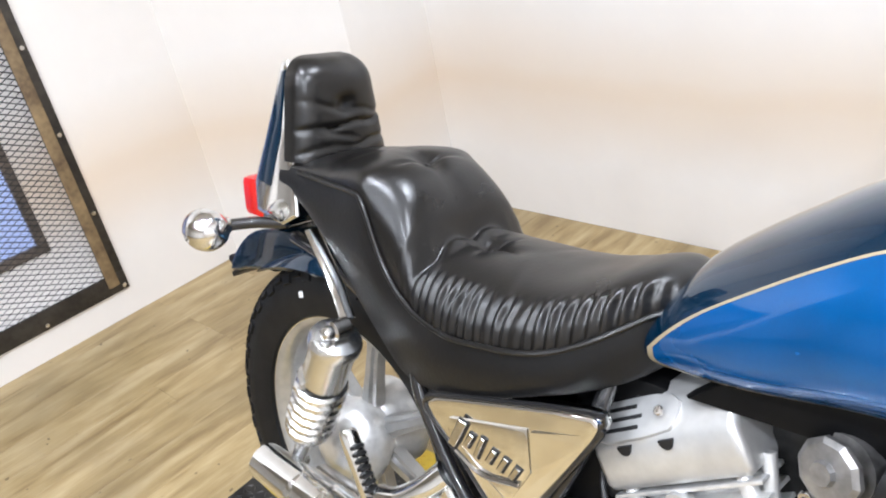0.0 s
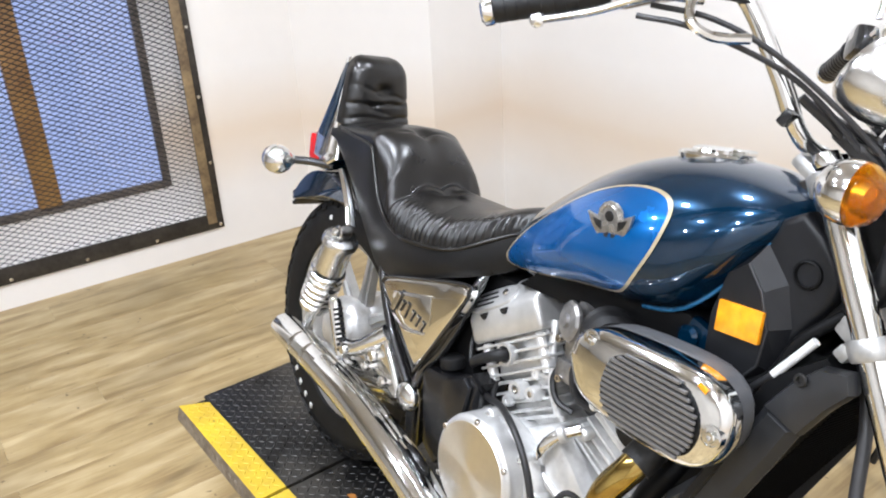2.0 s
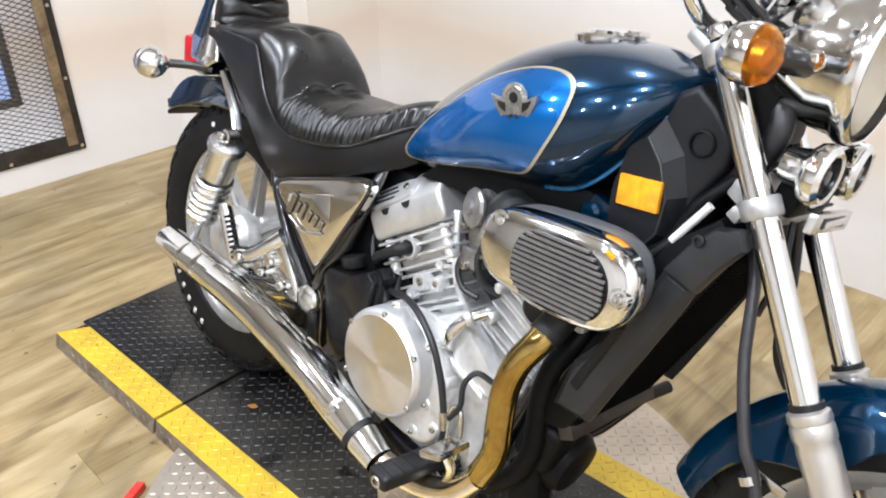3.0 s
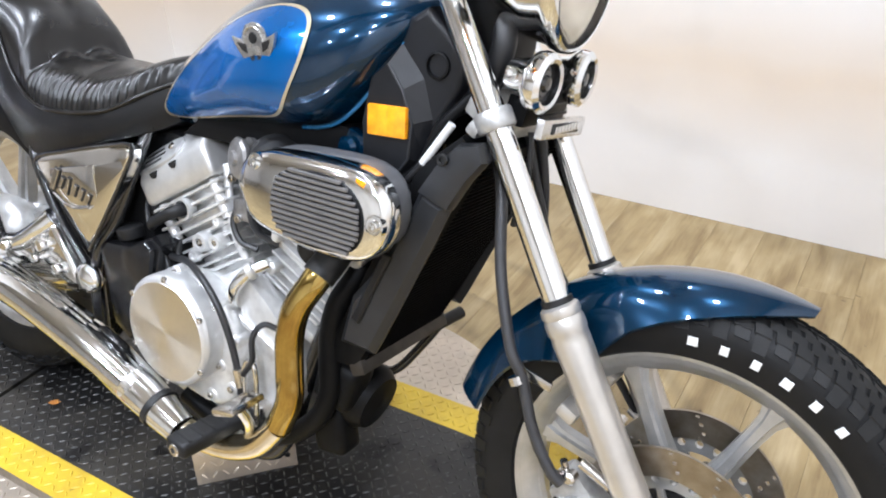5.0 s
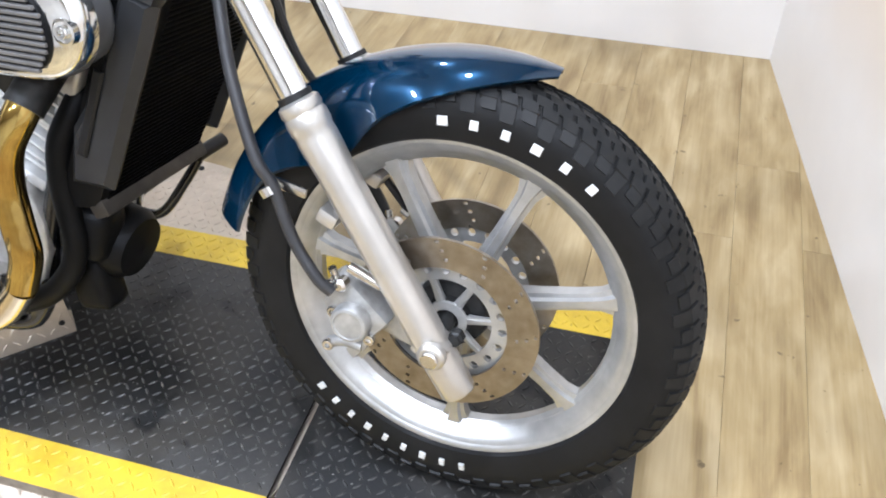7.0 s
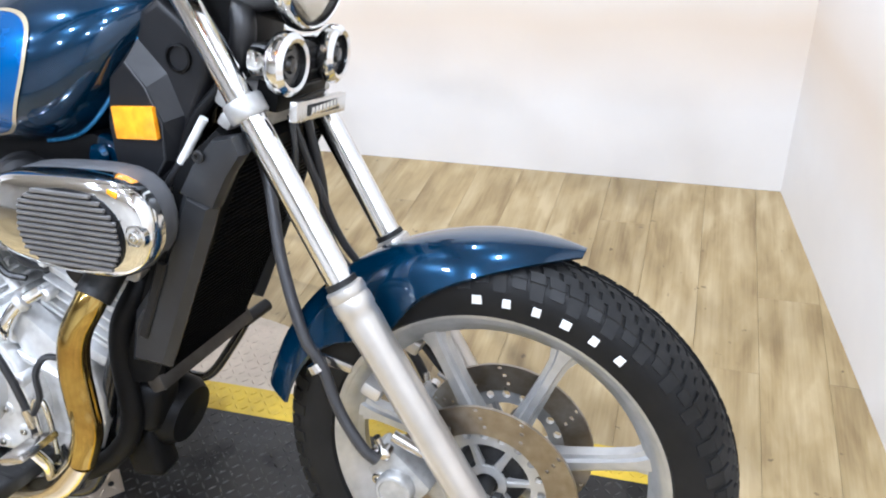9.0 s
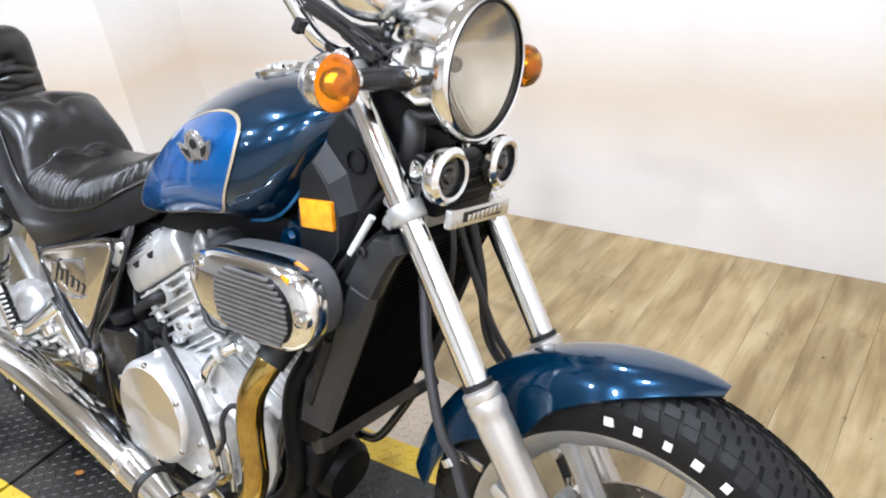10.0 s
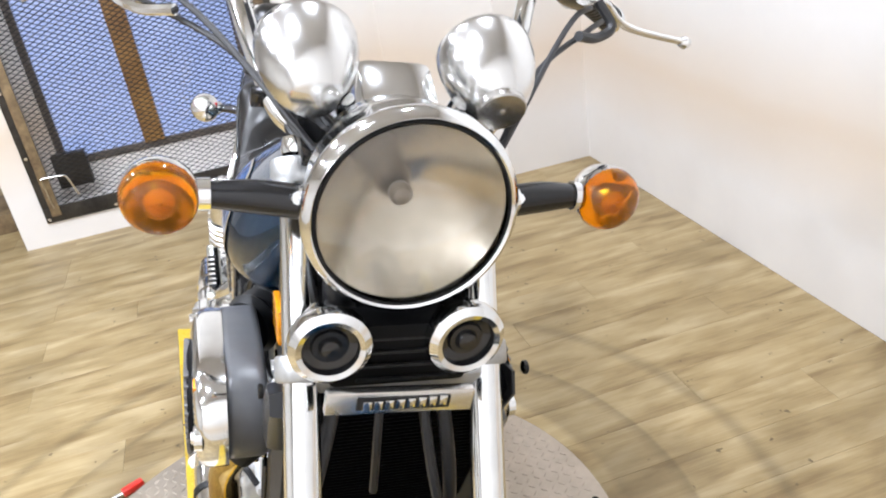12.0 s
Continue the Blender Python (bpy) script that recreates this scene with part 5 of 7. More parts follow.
# backrest pad on its plate
def backrest_front(u, v):
    z = 0.922 + 0.174 * v
    w = 0.102 - 0.026 * v
    a = math.pi * u
    y = -w * math.cos(a)
    round_top = max(0.0, 1 - max(0, (v - 0.72) / 0.28) ** 2.2) ** 0.5
    x0 = -0.165 - 0.012 * v
    bulge = 0.060 * max(math.sin(a), 0) ** 0.45 * round_top
    d = 0.0
    for k, (vv, amp) in enumerate(((0.33, 0.012), (0.47, 0.007), (0.12, 0.009), (0.22, 0.005))):
        wav = 0.10 * math.cos(a) * (1 if k % 2 else -0.4) + 0.05 * noise.noise((y * 22, k * 3.1, 0.4))
        d += amp * (0.6 + 0.8 * noise.noise((y * 14, k * 5.3, 2.0))) * math.exp(-(((v - vv - wav) / 0.028) ** 2))
    d += 0.014 * math.exp(-((y / 0.018) ** 2 + ((v - 0.52) / 0.08) ** 2))
    d += 0.003 * noise.noise((y * 25, z * 18, 3.0)) * math.sin(a)
    return (x0 + bulge - d * max(math.sin(a), 0) ** 0.5, y * (0.55 + 0.45 * round_top), z)


pad = P("backrest", grid(backrest_front, 40, 46), M_LEATHER, seat, "black leather backrest pad", smooth=60)
shell = prism([(-0.176, 1.090), (-0.196, 1.086), (-0.232, 0.965), (-0.262, 0.875), (-0.250, 0.820), (-0.17, 0.808), (-0.128, 0.83), (-0.150, 0.94)], -0.112, 0.112, 0.012, 3)
shell = ([(v[0], v[1] * (1 - 0.36 * (v[2] - 0.85) / 0.24), v[2]) for v in shell[0]], shell[1])
# dark blue panel added as the reflection along the chrome shell
inset = prism([(-0.178, 1.075), (-0.188, 1.072), (-0.222, 0.962), (-0.246, 0.880), (-0.206, 0.872), (-0.182, 0.965)], -0.1145, 0.1145, 0.003, 2)
inset = ([(v[0], v[1] * (1 - 0.36 * (v[2] - 0.85) / 0.24), v[2]) for v in inset[0]], inset[1])
sissy = P("sissy_bar_shell", shell, M_CHROME, bike, "broad chrome shell behind the backrest")
P("shell_reflection", inset, M_TANK, sissy, "dark blue panel standing for a reflection in the shell")
both("fender_strut", tube([(-0.095, -0.106, 0.812), (-0.055, -0.117, 0.784), (-0.005, -0.131, 0.745), (0.042, -0.147, 0.700)], 0.013, 12, flat=0.3), M_CHROME, bike, "chrome fender strut")

# --- rear fender, tail lamp, plate holder, rear signals ---
RF = P("rear_fender", fender((-0.06, 0, 0.365), 0.412, radians(40), radians(128), 0.19, 0.005, 0.05), M_TANK, bike, "dark teal metallic rear fender")
P("fender_tail", prism([(-0.18, 0.775), (-0.29, 0.770), (-0.36, 0.748), (-0.415, 0.706), (-0.455, 0.652), (-0.44, 0.645), (-0.36, 0.672), (-0.18, 0.70)], -0.070, 0.070, 0.014, 3, 1), M_TANK, RF)
P("plate_holder", joined(box((-0.40, 0, 0.665), (0.15, 0.12, 0.012), 0.004, (0, -28, 0)), box((-0.33, 0, 0.70), (0.09, 0.13, 0.05), 0.01)), M_PLASTIC, RF, "black number-plate holder")
P("plate_loop", tube([(-0.445, -0.012, 0.664), (-0.485, -0.012, 0.668), (-0.500, -0.012, 0.656), (-0.490, -0.012, 0.643), (-0.445, -0.012, 0.640)], 0.0055, 8, 4), M_PLASTIC, RF, "small black wire loop")
P("plate_lamp", joined(box((-0.47, -0.02, 0.655), (0.05, 0.055, 0.022), 0.008), box((-0.495, -0.02, 0.655), (0.008, 0.05, 0.014), 0.003)), M_PLASTIC, RF, "small black plate lamp")
tail = P("tail_lamp", box((-0.325, 0, 0.825), (0.075, 0.15, 0.078), 0.014), M_RED, bike, "red tail lamp lens")
P("tail_housing", box((-0.272, 0, 0.815), (0.045, 0.156, 0.085), 0.012), M_CHROME, tail)


def rear_signal(s):
    stem = P("rear_signal", tube([(-0.20, s * 0.085, 0.80), (-0.25, s * 0.12, 0.80), (-0.278, s * 0.165, 0.799)], 0.011, 10), M_BLACK, bike, "rear turn signal")
    P("collar", lathe([(0.015, 0), (0.018, 0.006), (0.015, 0.012)], (-0.275, s * 0.16, 0.80), (-0.2, s, 0), 16), M_CHROME, stem)
    P("bowl", lathe([(0.0, -0.040), (0.018, -0.037), (0.030, -0.027), (0.037, -0.012), (0.039, 0.003), (0.038, 0.016), (0.035, 0.022)], (-0.278, s * 0.203, 0.799), (-1, 0, 0), 32, cap=False), M_CHROME, stem, "chrome signal bowl")
    P("lens", lathe([(0.036, 0.019), (0.034, 0.027), (0.022, 0.034), (0, 0.037)], (-0.278, s * 0.203, 0.799), (-1, 0, 0), 28, cap=False), M_AMBER, stem, "amber signal lens")


rear_signal(-1)
rear_signal(1)

# --- engine ---
crank = prism([(0.47, 0.36), (0.50, 0.27), (0.60, 0.215), (0.78, 0.205), (0.90, 0.25), (0.935, 0.36), (0.905, 0.45), (0.82, 0.485), (0.63, 0.50), (0.52, 0.46)], -0.128, 0.128, 0.016, 3, 1)
engine = P("crankcase", crank, M_ALU, bike, "cast aluminium engine crankcase")
P("case_shoulder", prism([(0.77, 0.505), (0.80, 0.535), (0.85, 0.50), (0.90, 0.455), (0.885, 0.42), (0.80, 0.43)], -0.142, -0.10, 0.010, 2), M_ALU, engine)
P("case_web", prism([(0.79, 0.46), (0.875, 0.425), (0.878, 0.415), (0.80, 0.44)], -0.150, -0.12, 0.003, 1), M_ALU, engine)
cover = prism([(0.56, 0.40), (0.575, 0.335), (0.62, 0.285), (0.70, 0.262), (0.775, 0.268), (0.815, 0.31), (0.825, 0.375), (0.80, 0.44), (0.76, 0.485), (0.70, 0.512), (0.63, 0.512), (0.58, 0.47)], -0.168, -0.12, 0.012, 3, 1)
ecov = P("clutch_side_cover", cover, M_ALU, bike, "cast aluminium engine side cover")
for x, z in ((0.765, 0.356), (0.802, 0.415), (0.757, 0.470), (0.655, 0.508), (0.795, 0.318), (0.742, 0.286)):
    P("cover_lug", lathe([(0.013, -0.03), (0.013, 0.002), (0.011, 0.004), (0, 0.004)], (x, -0.167, z), (0, -1, 0), 18, cap=False), M_ALU, ecov)
    P("cover_bolt", bolt((x, -0.170, z), (0, -1, 0), 0.0068, 0.006), M_CHROME_WORN, ecov)
CC = Vector((0.666, -0.160, 0.404))
M_TURNED = mat("turned_aluminium", (0.78, 0.76, 0.72), 0.30, 1.0, vary=0.06, scale=6, rvary=0.04)
M_TURNED.node_tree.nodes["Principled BSDF"].inputs["Anisotropic"].default_value = 0.9
tang = M_TURNED.node_tree.nodes.new("ShaderNodeTangent")
tang.direction_type, tang.axis = "RADIAL", "Y"
M_TURNED.node_tree.links.new(tang.outputs[0], M_TURNED.node_tree.nodes["Principled BSDF"].inputs["Tangent"])
drum = P("round_cover", lathe([(0.108, 0), (0.108, 0.036), (0.1065, 0.041), (0.099, 0.0475), (0.0965, 0.048)], CC, (0, -1, 0), 72, cap=False), M_ALU_PALE, bike, "round cast clutch cover rim")
face = lathe([(0.0970, -0.0003), (0.0955, 0.0012), (0.05, 0.0016), (0.002, 0.0018)], (0, 0, 0), (0, -1, 0), 72)
fo = P("turned_face", face, M_TURNED, drum, "concentric-turned aluminium face")
fo.matrix_basis = pose(CC.x, CC.y - 0.0478, CC.z)
for a in (30, 90, 150, 210, 270, 330):
    P("cover_bolt", bolt((CC.x + 0.1025 * math.cos(radians(a)), CC.y - 0.042, CC.z + 0.1025 * math.sin(radians(a))), (0, -1, 0), 0.0062, 0.007), M_CHROME_WORN, drum)


def turned_x(geo):
    """Turn a prism so that its long way runs along x."""
    return moved(geo, pose(0, 0, 0, 0, 0, -90))


def cylinder(name, base, lean, width, label):
    """A finned barrel, head and cam cover, standing on base and leaning in the plane of the wheels."""
    m = pose(base[0], 0, base[1], 0, lean, 0)

    def E(nm, geo, material, parent, lab="", smooth=40.0):
        return P(nm, moved(geo, m), material, parent, lab, smooth)

    cyl = E(name, joined(box((0, 0, 0.05), (width * 0.66, 0.160, 0.13), 0.022, seg=3), box((0, 0, -0.004), (width * 0.86, 0.215, 0.022), 0.006)), M_ALU, bike, label)
    for t in (0.022, 0.094):
        E("joint_line", box((0, 0, t), (width * 0.76, 0.200, 0.007), 0.002), M_ALU, cyl)
    for i in range(3):
        E("fin", box((0, 0, 0.036 + 0.019 * i), (width * 0.82, 0.204, 0.0052), 0.002), M_ALU, cyl)
    E("head", box((0, 0, 0.142), (width * 0.80, 0.172, 0.092), 0.014, seg=3), M_ALU, cyl)
    for i, k in enumerate((0.94, 0.99, 1.0, 1.02)):
        E("fin", box((0, 0, 0.110 + 0.0195 * i), (width * k, 0.222, 0.0058), 0.0024), M_ALU, cyl)
    for u in (-0.40, 0.38):
        E("stud_boss", lathe([(0.011, 0.0), (0.011, 0.07), (0.008, 0.076), (0, 0.076)], (width * u, -0.098, 0.100), (0, 0, 1), 14, cap=False), M_ALU, cyl)
    roof = [(-0.112, 0.178), (-0.118, 0.186), (-0.118, 0.228), (-0.112, 0.240), (-0.070, 0.276), (-0.052, 0.284), (0.052, 0.284), (0.070, 0.276), (0.112, 0.240), (0.118, 0.228), (0.118, 0.186), (0.112, 0.178)]
    cov2 = E("cam_cover", turned_x(prism(roof, -width * 0.51, width * 0.51, 0.015, 4)), M_ALU_PALE, cyl, "painted aluminium cam cover", 50)
    for u in (-0.051, 0.0115):
        half = [(0.0105 * math.cos(a), 0.0125 * math.sin(a)) for a in [math.pi + math.pi * i / 10 for i in range(11)]]
        E("half_moon_plug", moved(prism(half, -0.1205, -0.112, 0.0006, 1), pose(u, 0, 0.234)), M_RUBBER_SOFT, cov2, "black rubber half-moon plug")
    # slotted chrome cap lying on the slope of the roof
    plate = moved(prism([(-0.104, -0.002), (0.015, 0.0), (0.028, 0.014), (0.030, 0.048), (-0.02, 0.058), (-0.095, 0.056), (-0.106, 0.04)], -0.004, 0.003, 0.002, 2, 1), pose(0, -0.1145, 0.239, -49, 0, 0))
    E("slotted_cap", plate, M_ALU_PALE, cov2, "slotted chrome cap strip")
    for k, (a, b) in enumerate(((-0.088, -0.028), (-0.090, -0.024), (-0.092, -0.034))):
        E("slot", moved(box(((a + b) / 2, -0.0045, 0.014 + 0.0145 * k), (b - a, 0.002, 0.0052), 0.0008), pose(0, -0.1145, 0.239, -49, 0, 0)), M_IRON, cov2)
    E("cap_bolt", bolt((0.006, -0.098, 0.262), (0, -0.75, 0.66), 0.007, 0.006), M_CHROME_WORN, cov2)
    return cyl, E


rc, RE = cylinder("rear_cylinder", (0.700, 0.487), -30.6, 0.205, "finned aluminium rear cylinder")
# spark-plug boot in its oval recess, bosses and fittings of the rear cylinder
RE("plug_recess", joined(lathe([(0.017, -0.01), (0.023, 0.006), (0.022, 0.012), (0.017, 0.012), (0.015, 0.0)], (-0.012, -0.108, 0.147), (0, -1, 0), 24)), M_ALU_PALE, rc)
RE("plug_boot", tube([(-0.012, -0.105, 0.147, 0.0125), (-0.022, -0.126, 0.148, 0.0125), (-0.045, -0.134, 0.148, 0.011), (-0.082, -0.136, 0.146, 0.0105), (-0.098, -0.132, 0.140, 0.007)], 0.011, 14, 5), M_RUBBER_SOFT, rc, "black rubber spark-plug boot")
RE("plug_lead", tube([(-0.095, -0.132, 0.140), (-0.115, -0.122, 0.150), (-0.118, -0.105, 0.19), (-0.112, -0.07, 0.23)], 0.0045, 8), M_CABLE, rc)
RE("side_fitting", lathe([(0.017, 0), (0.019, 0.006), (0.016, 0.016), (0.010, 0.020), (0, 0.020)], (-0.112, -0.085, 0.180), (-0.5, -1, 0), 20, cap=False), M_IRON, rc)
for u, t, r, h in ((-0.006, 0.078, 0.019, 0.022), (0.038, 0.066, 0.0145, 0.026), (0.052, 0.100, 0.010, 0.016), (-0.048, 0.060, 0.012, 0.014), (0.085, 0.118, 0.012, 0.014)):
    RE("boss", lathe([(r * 1.1, 0), (r, h * 0.7), (r * 0.9, h), (r * 0.55, h), (r * 0.5, h - 0.004), (0, h - 0.004)], (u, -0.094, t), (0, -1, 0), 20, cap=False), M_ALU, rc)
    if r > 0.013:
        RE("boss_screw", bolt((u, -0.094 - h + 0.004, t), (0, -1, 0), r * 0.42, 0.004), M_CHROME_WORN, rc)
RE("water_rail", tube([(0.075, -0.092, 0.02), (0.080, -0.098, 0.07), (0.094, -0.090, 0.14), (0.108, -0.080, 0.19)], 0.0085, 10), M_ALU, rc)
RE("rear_hose", tube([(-0.075, -0.10, 0.10), (-0.085, -0.108, 0.07), (-0.07, -0.11, 0.03), (-0.03, -0.12, 0.012)], 0.007, 10), M_CABLE, rc)
fc2, FE = cylinder("front_cylinder", (0.860, 0.478), 27.0, 0.185, "finned aluminium front cylinder")
for u, t, r in ((-0.055, 0.055, 0.012), (-0.072, 0.115, 0.010)):
    FE("boss", lathe([(r, 0), (r, 0.02), (r * 0.7, 0.024), (0, 0.024)], (u, -0.096, t), (0, -1, 0), 16, cap=False), M_ALU, fc2)
P("cable_loop", tube([(0.575, -0.115, 0.505), (0.61, -0.135, 0.515), (0.662, -0.152, 0.528), (0.727, -0.178, 0.526), (0.780, -0.190, 0.494), (0.810, -0.190, 0.442), (0.826, -0.188, 0.390), (0.833, -0.184, 0.34), (0.82, -0.175, 0.29)], 0.0066, 10, 8), M_CABLE, bike, "black engine cable")
P("cable_ferrule", tube([(0.828, -0.188, 0.380), (0.833, -0.185, 0.345)], 0.0085, 10), M_CHROME_WORN, bike)
P("wire_guide", tube([(0.905, -0.15, 0.46), (0.875, -0.17, 0.475), (0.862, -0.185, 0.45), (0.866, -0.19, 0.41), (0.845, -0.19, 0.375)], 0.0055, 8), M_CABLE, bike)
P("chrome_loop", tube([(0.835, -0.175, 0.31), (0.842, -0.185, 0.375), (0.852, -0.186, 0.402), (0.866, -0.186, 0.400), (0.872, -0.185, 0.37), (0.868, -0.18, 0.30)], 0.0055, 10), M_CHROME, bike)
P("chrome_hose_elbow", tube([(0.777, -0.128, 0.470, 0.012), (0.780, -0.152, 0.486, 0.012), (0.793, -0.158, 0.515, 0.0115), (0.812, -0.145, 0.545, 0.011), (0.835, -0.12, 0.562, 0.011)], 0.012, 14), M_CHROME, bike)
P("elbow_collar", lathe([(0.015, -0.006), (0.016, -0.003), (0.016, 0.005), (0.013, 0.008)], (0.815, -0.142, 0.548), (0.6, 0.5, 0.5), 18), M_ALU_PALE, bike)
# carburettors and rubber boots between the cylinders
carb = P("carburettor", joined(lathe([(0.034, -0.04), (0.044, -0.034), (0.044, -0.02), (0.036, -0.016), (0.036, 0.03)], (0.79, -0.085, 0.735), (-0.35, -1, 0.1), 24), box((0.785, -0.085, 0.69), (0.062, 0.06, 0.075), 0.012, (0, -8, 0)), box((0.775, -0.10, 0.645), (0.045, 0.05, 0.04), 0.008)), M_CAST_DARK, bike, "cast carburettor")
P("carb_cap", lathe([(0.030, 0), (0.036, 0.004), (0.036, 0.010), (0.030, 0.014), (0.014, 0.016), (0.012, 0.022), (0, 0.022)], (0.776, -0.122, 0.739), (-0.35, -1, 0.1), 10, cap=False), M_CAST_DARK, carb, "cast carburettor cap", 20)
P("intake_boot", lathe([(0.040, 0), (0.047, 0.008), (0.040, 0.018), (0.047, 0.028), (0.042, 0.045), (0.047, 0.055), (0.040, 0.07)], (0.845, -0.115, 0.748), (0.65, -0.55, 0.0), 28), M_RUBBER_SOFT, bike, "ribbed rubber intake boot")
P("vacuum_hose", tube([(0.755, -0.10, 0.66), (0.748, -0.118, 0.62), (0.768, -0.12, 0.585), (0.80, -0.11, 0.575)], 0.006, 8), M_CABLE, bike)
P("fuel_hose", tube([(0.81, -0.12, 0.70), (0.80, -0.128, 0.655), (0.815, -0.125, 0.615), (0.85, -0.11, 0.60)], 0.0065, 8), M_CABLE, bike)
for x, z in ((0.755, 0.70), (0.80, 0.66), (0.77, 0.63)):
    P("carb_screw", bolt((x, -0.122, z), (0, -1, 0), 0.008, 0.010), M_CHROME_WORN, carb)

# bodies added to keep the gaps between tank, cylinders and radiator dark
P("under_tank_filler", prism([(0.60, 0.745), (0.66, 0.795), (0.98, 0.83), (1.03, 0.80), (0.99, 0.765), (0.80, 0.752)], -0.105, 0.105, 0.012, 2), M_PLASTIC, bike, "black filler added to darken the gap under the tank")
P("cylinder_gap_filler", prism([(0.70, 0.60), (0.68, 0.75), (0.92, 0.76), (0.90, 0.62), (0.80, 0.54)], -0.055, 0.055, 0.012, 2), M_IRON, bike, "dark filler plate added between the cylinders")
P("coil_box", box((0.50, 0, 0.66), (0.14, 0.15, 0.15), 0.02), M_PLASTIC, bike, "black electrics box")
P("battery_box", box((0.40, 0, 0.57), (0.22, 0.20, 0.18), 0.02), M_PLASTIC, bike, "black battery box")

# --- overflow bottle beside the engine ---
bottle = P("coolant_bottle", prism([(0.404, 0.490), (0.43, 0.503), (0.50, 0.512), (0.565, 0.548), (0.590, 0.535), (0.575, 0.44), (0.53, 0.36), (0.485, 0.305), (0.44, 0.33), (0.425, 0.40)], -0.152, -0.07, 0.010, 2), M_GLOSS, bike, "glossy black plastic coolant bottle")
P("bottle_step", prism([(0.495, 0.508), (0.56, 0.540), (0.580, 0.528), (0.566, 0.44), (0.525, 0.37), (0.50, 0.40)], -0.166, -0.148, 0.006, 2), M_GLOSS, bottle)
P("bottle_cap", lathe([(0.026, 0), (0.028, 0.004), (0.028, 0.022), (0.022, 0.027), (0, 0.028)], (0.462, -0.112, 0.512), (-0.25, -0.1, 1), 20, cap=False), M_RUBBER_SOFT, bottle)


# --- ear-shaped air box with ribbed insert ---
EAR = [(0.868, 0.738), (0.880, 0.775), (0.915, 0.795), (0.96, 0.803), (1.06, 0.808), (1.115, 0.803), (1.150, 0.778), (1.160, 0.735), (1.145, 0.692), (1.105, 0.668), (1.02, 0.664), (0.945, 0.672), (0.895, 0.690)]
INS = [(0.960, 0.698), (0.952, 0.730), (0.960, 0.768), (0.985, 0.786), (1.050, 0.793), (1.095, 0.785), (1.122, 0.755), (1.125, 0.715), (1.106, 0.684), (1.04, 0.677), (0.99, 0.680)]


def ear(s):
    tuck = -0.062 if s > 0 else 0.0  # far cover set closer in to fit the camera's view
    a = sorted((s * 0.146, s * 0.200))
    box_ = P("air_box", prism([(x - max(0, x - 1.0) * 0.07, z) for x, z in EAR], a[0], a[1], 0.012, 3, 1), M_AIRBOX, bike, "grey plastic air box")
    box_.matrix_basis = Matrix.Translation((0, tuck, 0))
    rings = []
    mid = (1.012, 0.737)
    line = [q[:2] for q in smooth_line([(*p, 0) for p in EAR + EAR[:1]], 5)][:-1]
    for k, y in ((0.985, 0.196), (0.99, 0.206), (0.985, 0.216), (0.968, 0.224), (0.94, 0.2295), (0.90, 0.2325), (0.80, 0.2360), (0.66, 0.2385), (0.45, 0.2402), (0.2, 0.2410), (0.02, 0.2412)):
        rings.append([(mid[0] + (x - mid[0]) * k, s * y, mid[1] + (z - mid[1]) * k) for x, z in line])
    P("chrome_ear_cover", loft(rings), M_CHROME, box_, "chrome ear-shaped air-box cover", 60)
    a = sorted((s * 0.233, s * 0.2425))
    P("rib_field", prism(INS, a[0], a[1], 0.002, 1, 2), M_PLASTIC, box_, "dark ribbed insert")
    zs = [0.6865 + i * 0.0083 for i in range(13)]
    for z in zs:
        # each rib spans the insert at its height
        hits = []
        pts = INS + INS[:1]
        for (xa, za), (xb, zb) in zip(pts, pts[1:]):
            if (za - z) * (zb - z) <= 0 and za != zb:
                hits.append(xa + (xb - xa) * (z - za) / (zb - za))
        if len(hits) >= 2 and max(hits) - min(hits) > 0.03:
            P("rib", box(((min(hits) + max(hits)) / 2, s * 0.2430, z), (max(hits) - min(hits) - 0.007, 0.007, 0.0056), 0.0022), M_RIB, box_)
    for x, z in ((0.918, 0.778), (1.140, 0.735)):
        P("bolt_well", lathe([(0.017, -0.008), (0.016, 0.0015), (0.013, 0.002), (0.012, -0.001), (0, -0.001)], (x, s * (0.2335 if x < 1 else 0.2345), z), (0, s, 0), 20, cap=False), M_CHROME, box_)
        P("cover_bolt", bolt((x, s * 0.232, z), (0, s, 0), 0.008, 0.008), M_CHROME, box_)
    P("orange_mark", box((1.112, s * 0.2325, 0.790), (0.016, 0.004, 0.008), 0.001, (0, 18, 0)), M_REFL, box_)


ear(-1)
ear(1)

# --- radiator and its shroud ---
RAD = [(1.240, 0.830), (1.205, 0.860), (1.135, 0.80), (0.985, 0.46), (1.0, 0.43), (1.045, 0.435)]
rad = P("radiator_shell", prism(RAD, -0.132, 0.132, 0.010, 2), M_PLASTIC, bike, "black plastic radiator shroud")
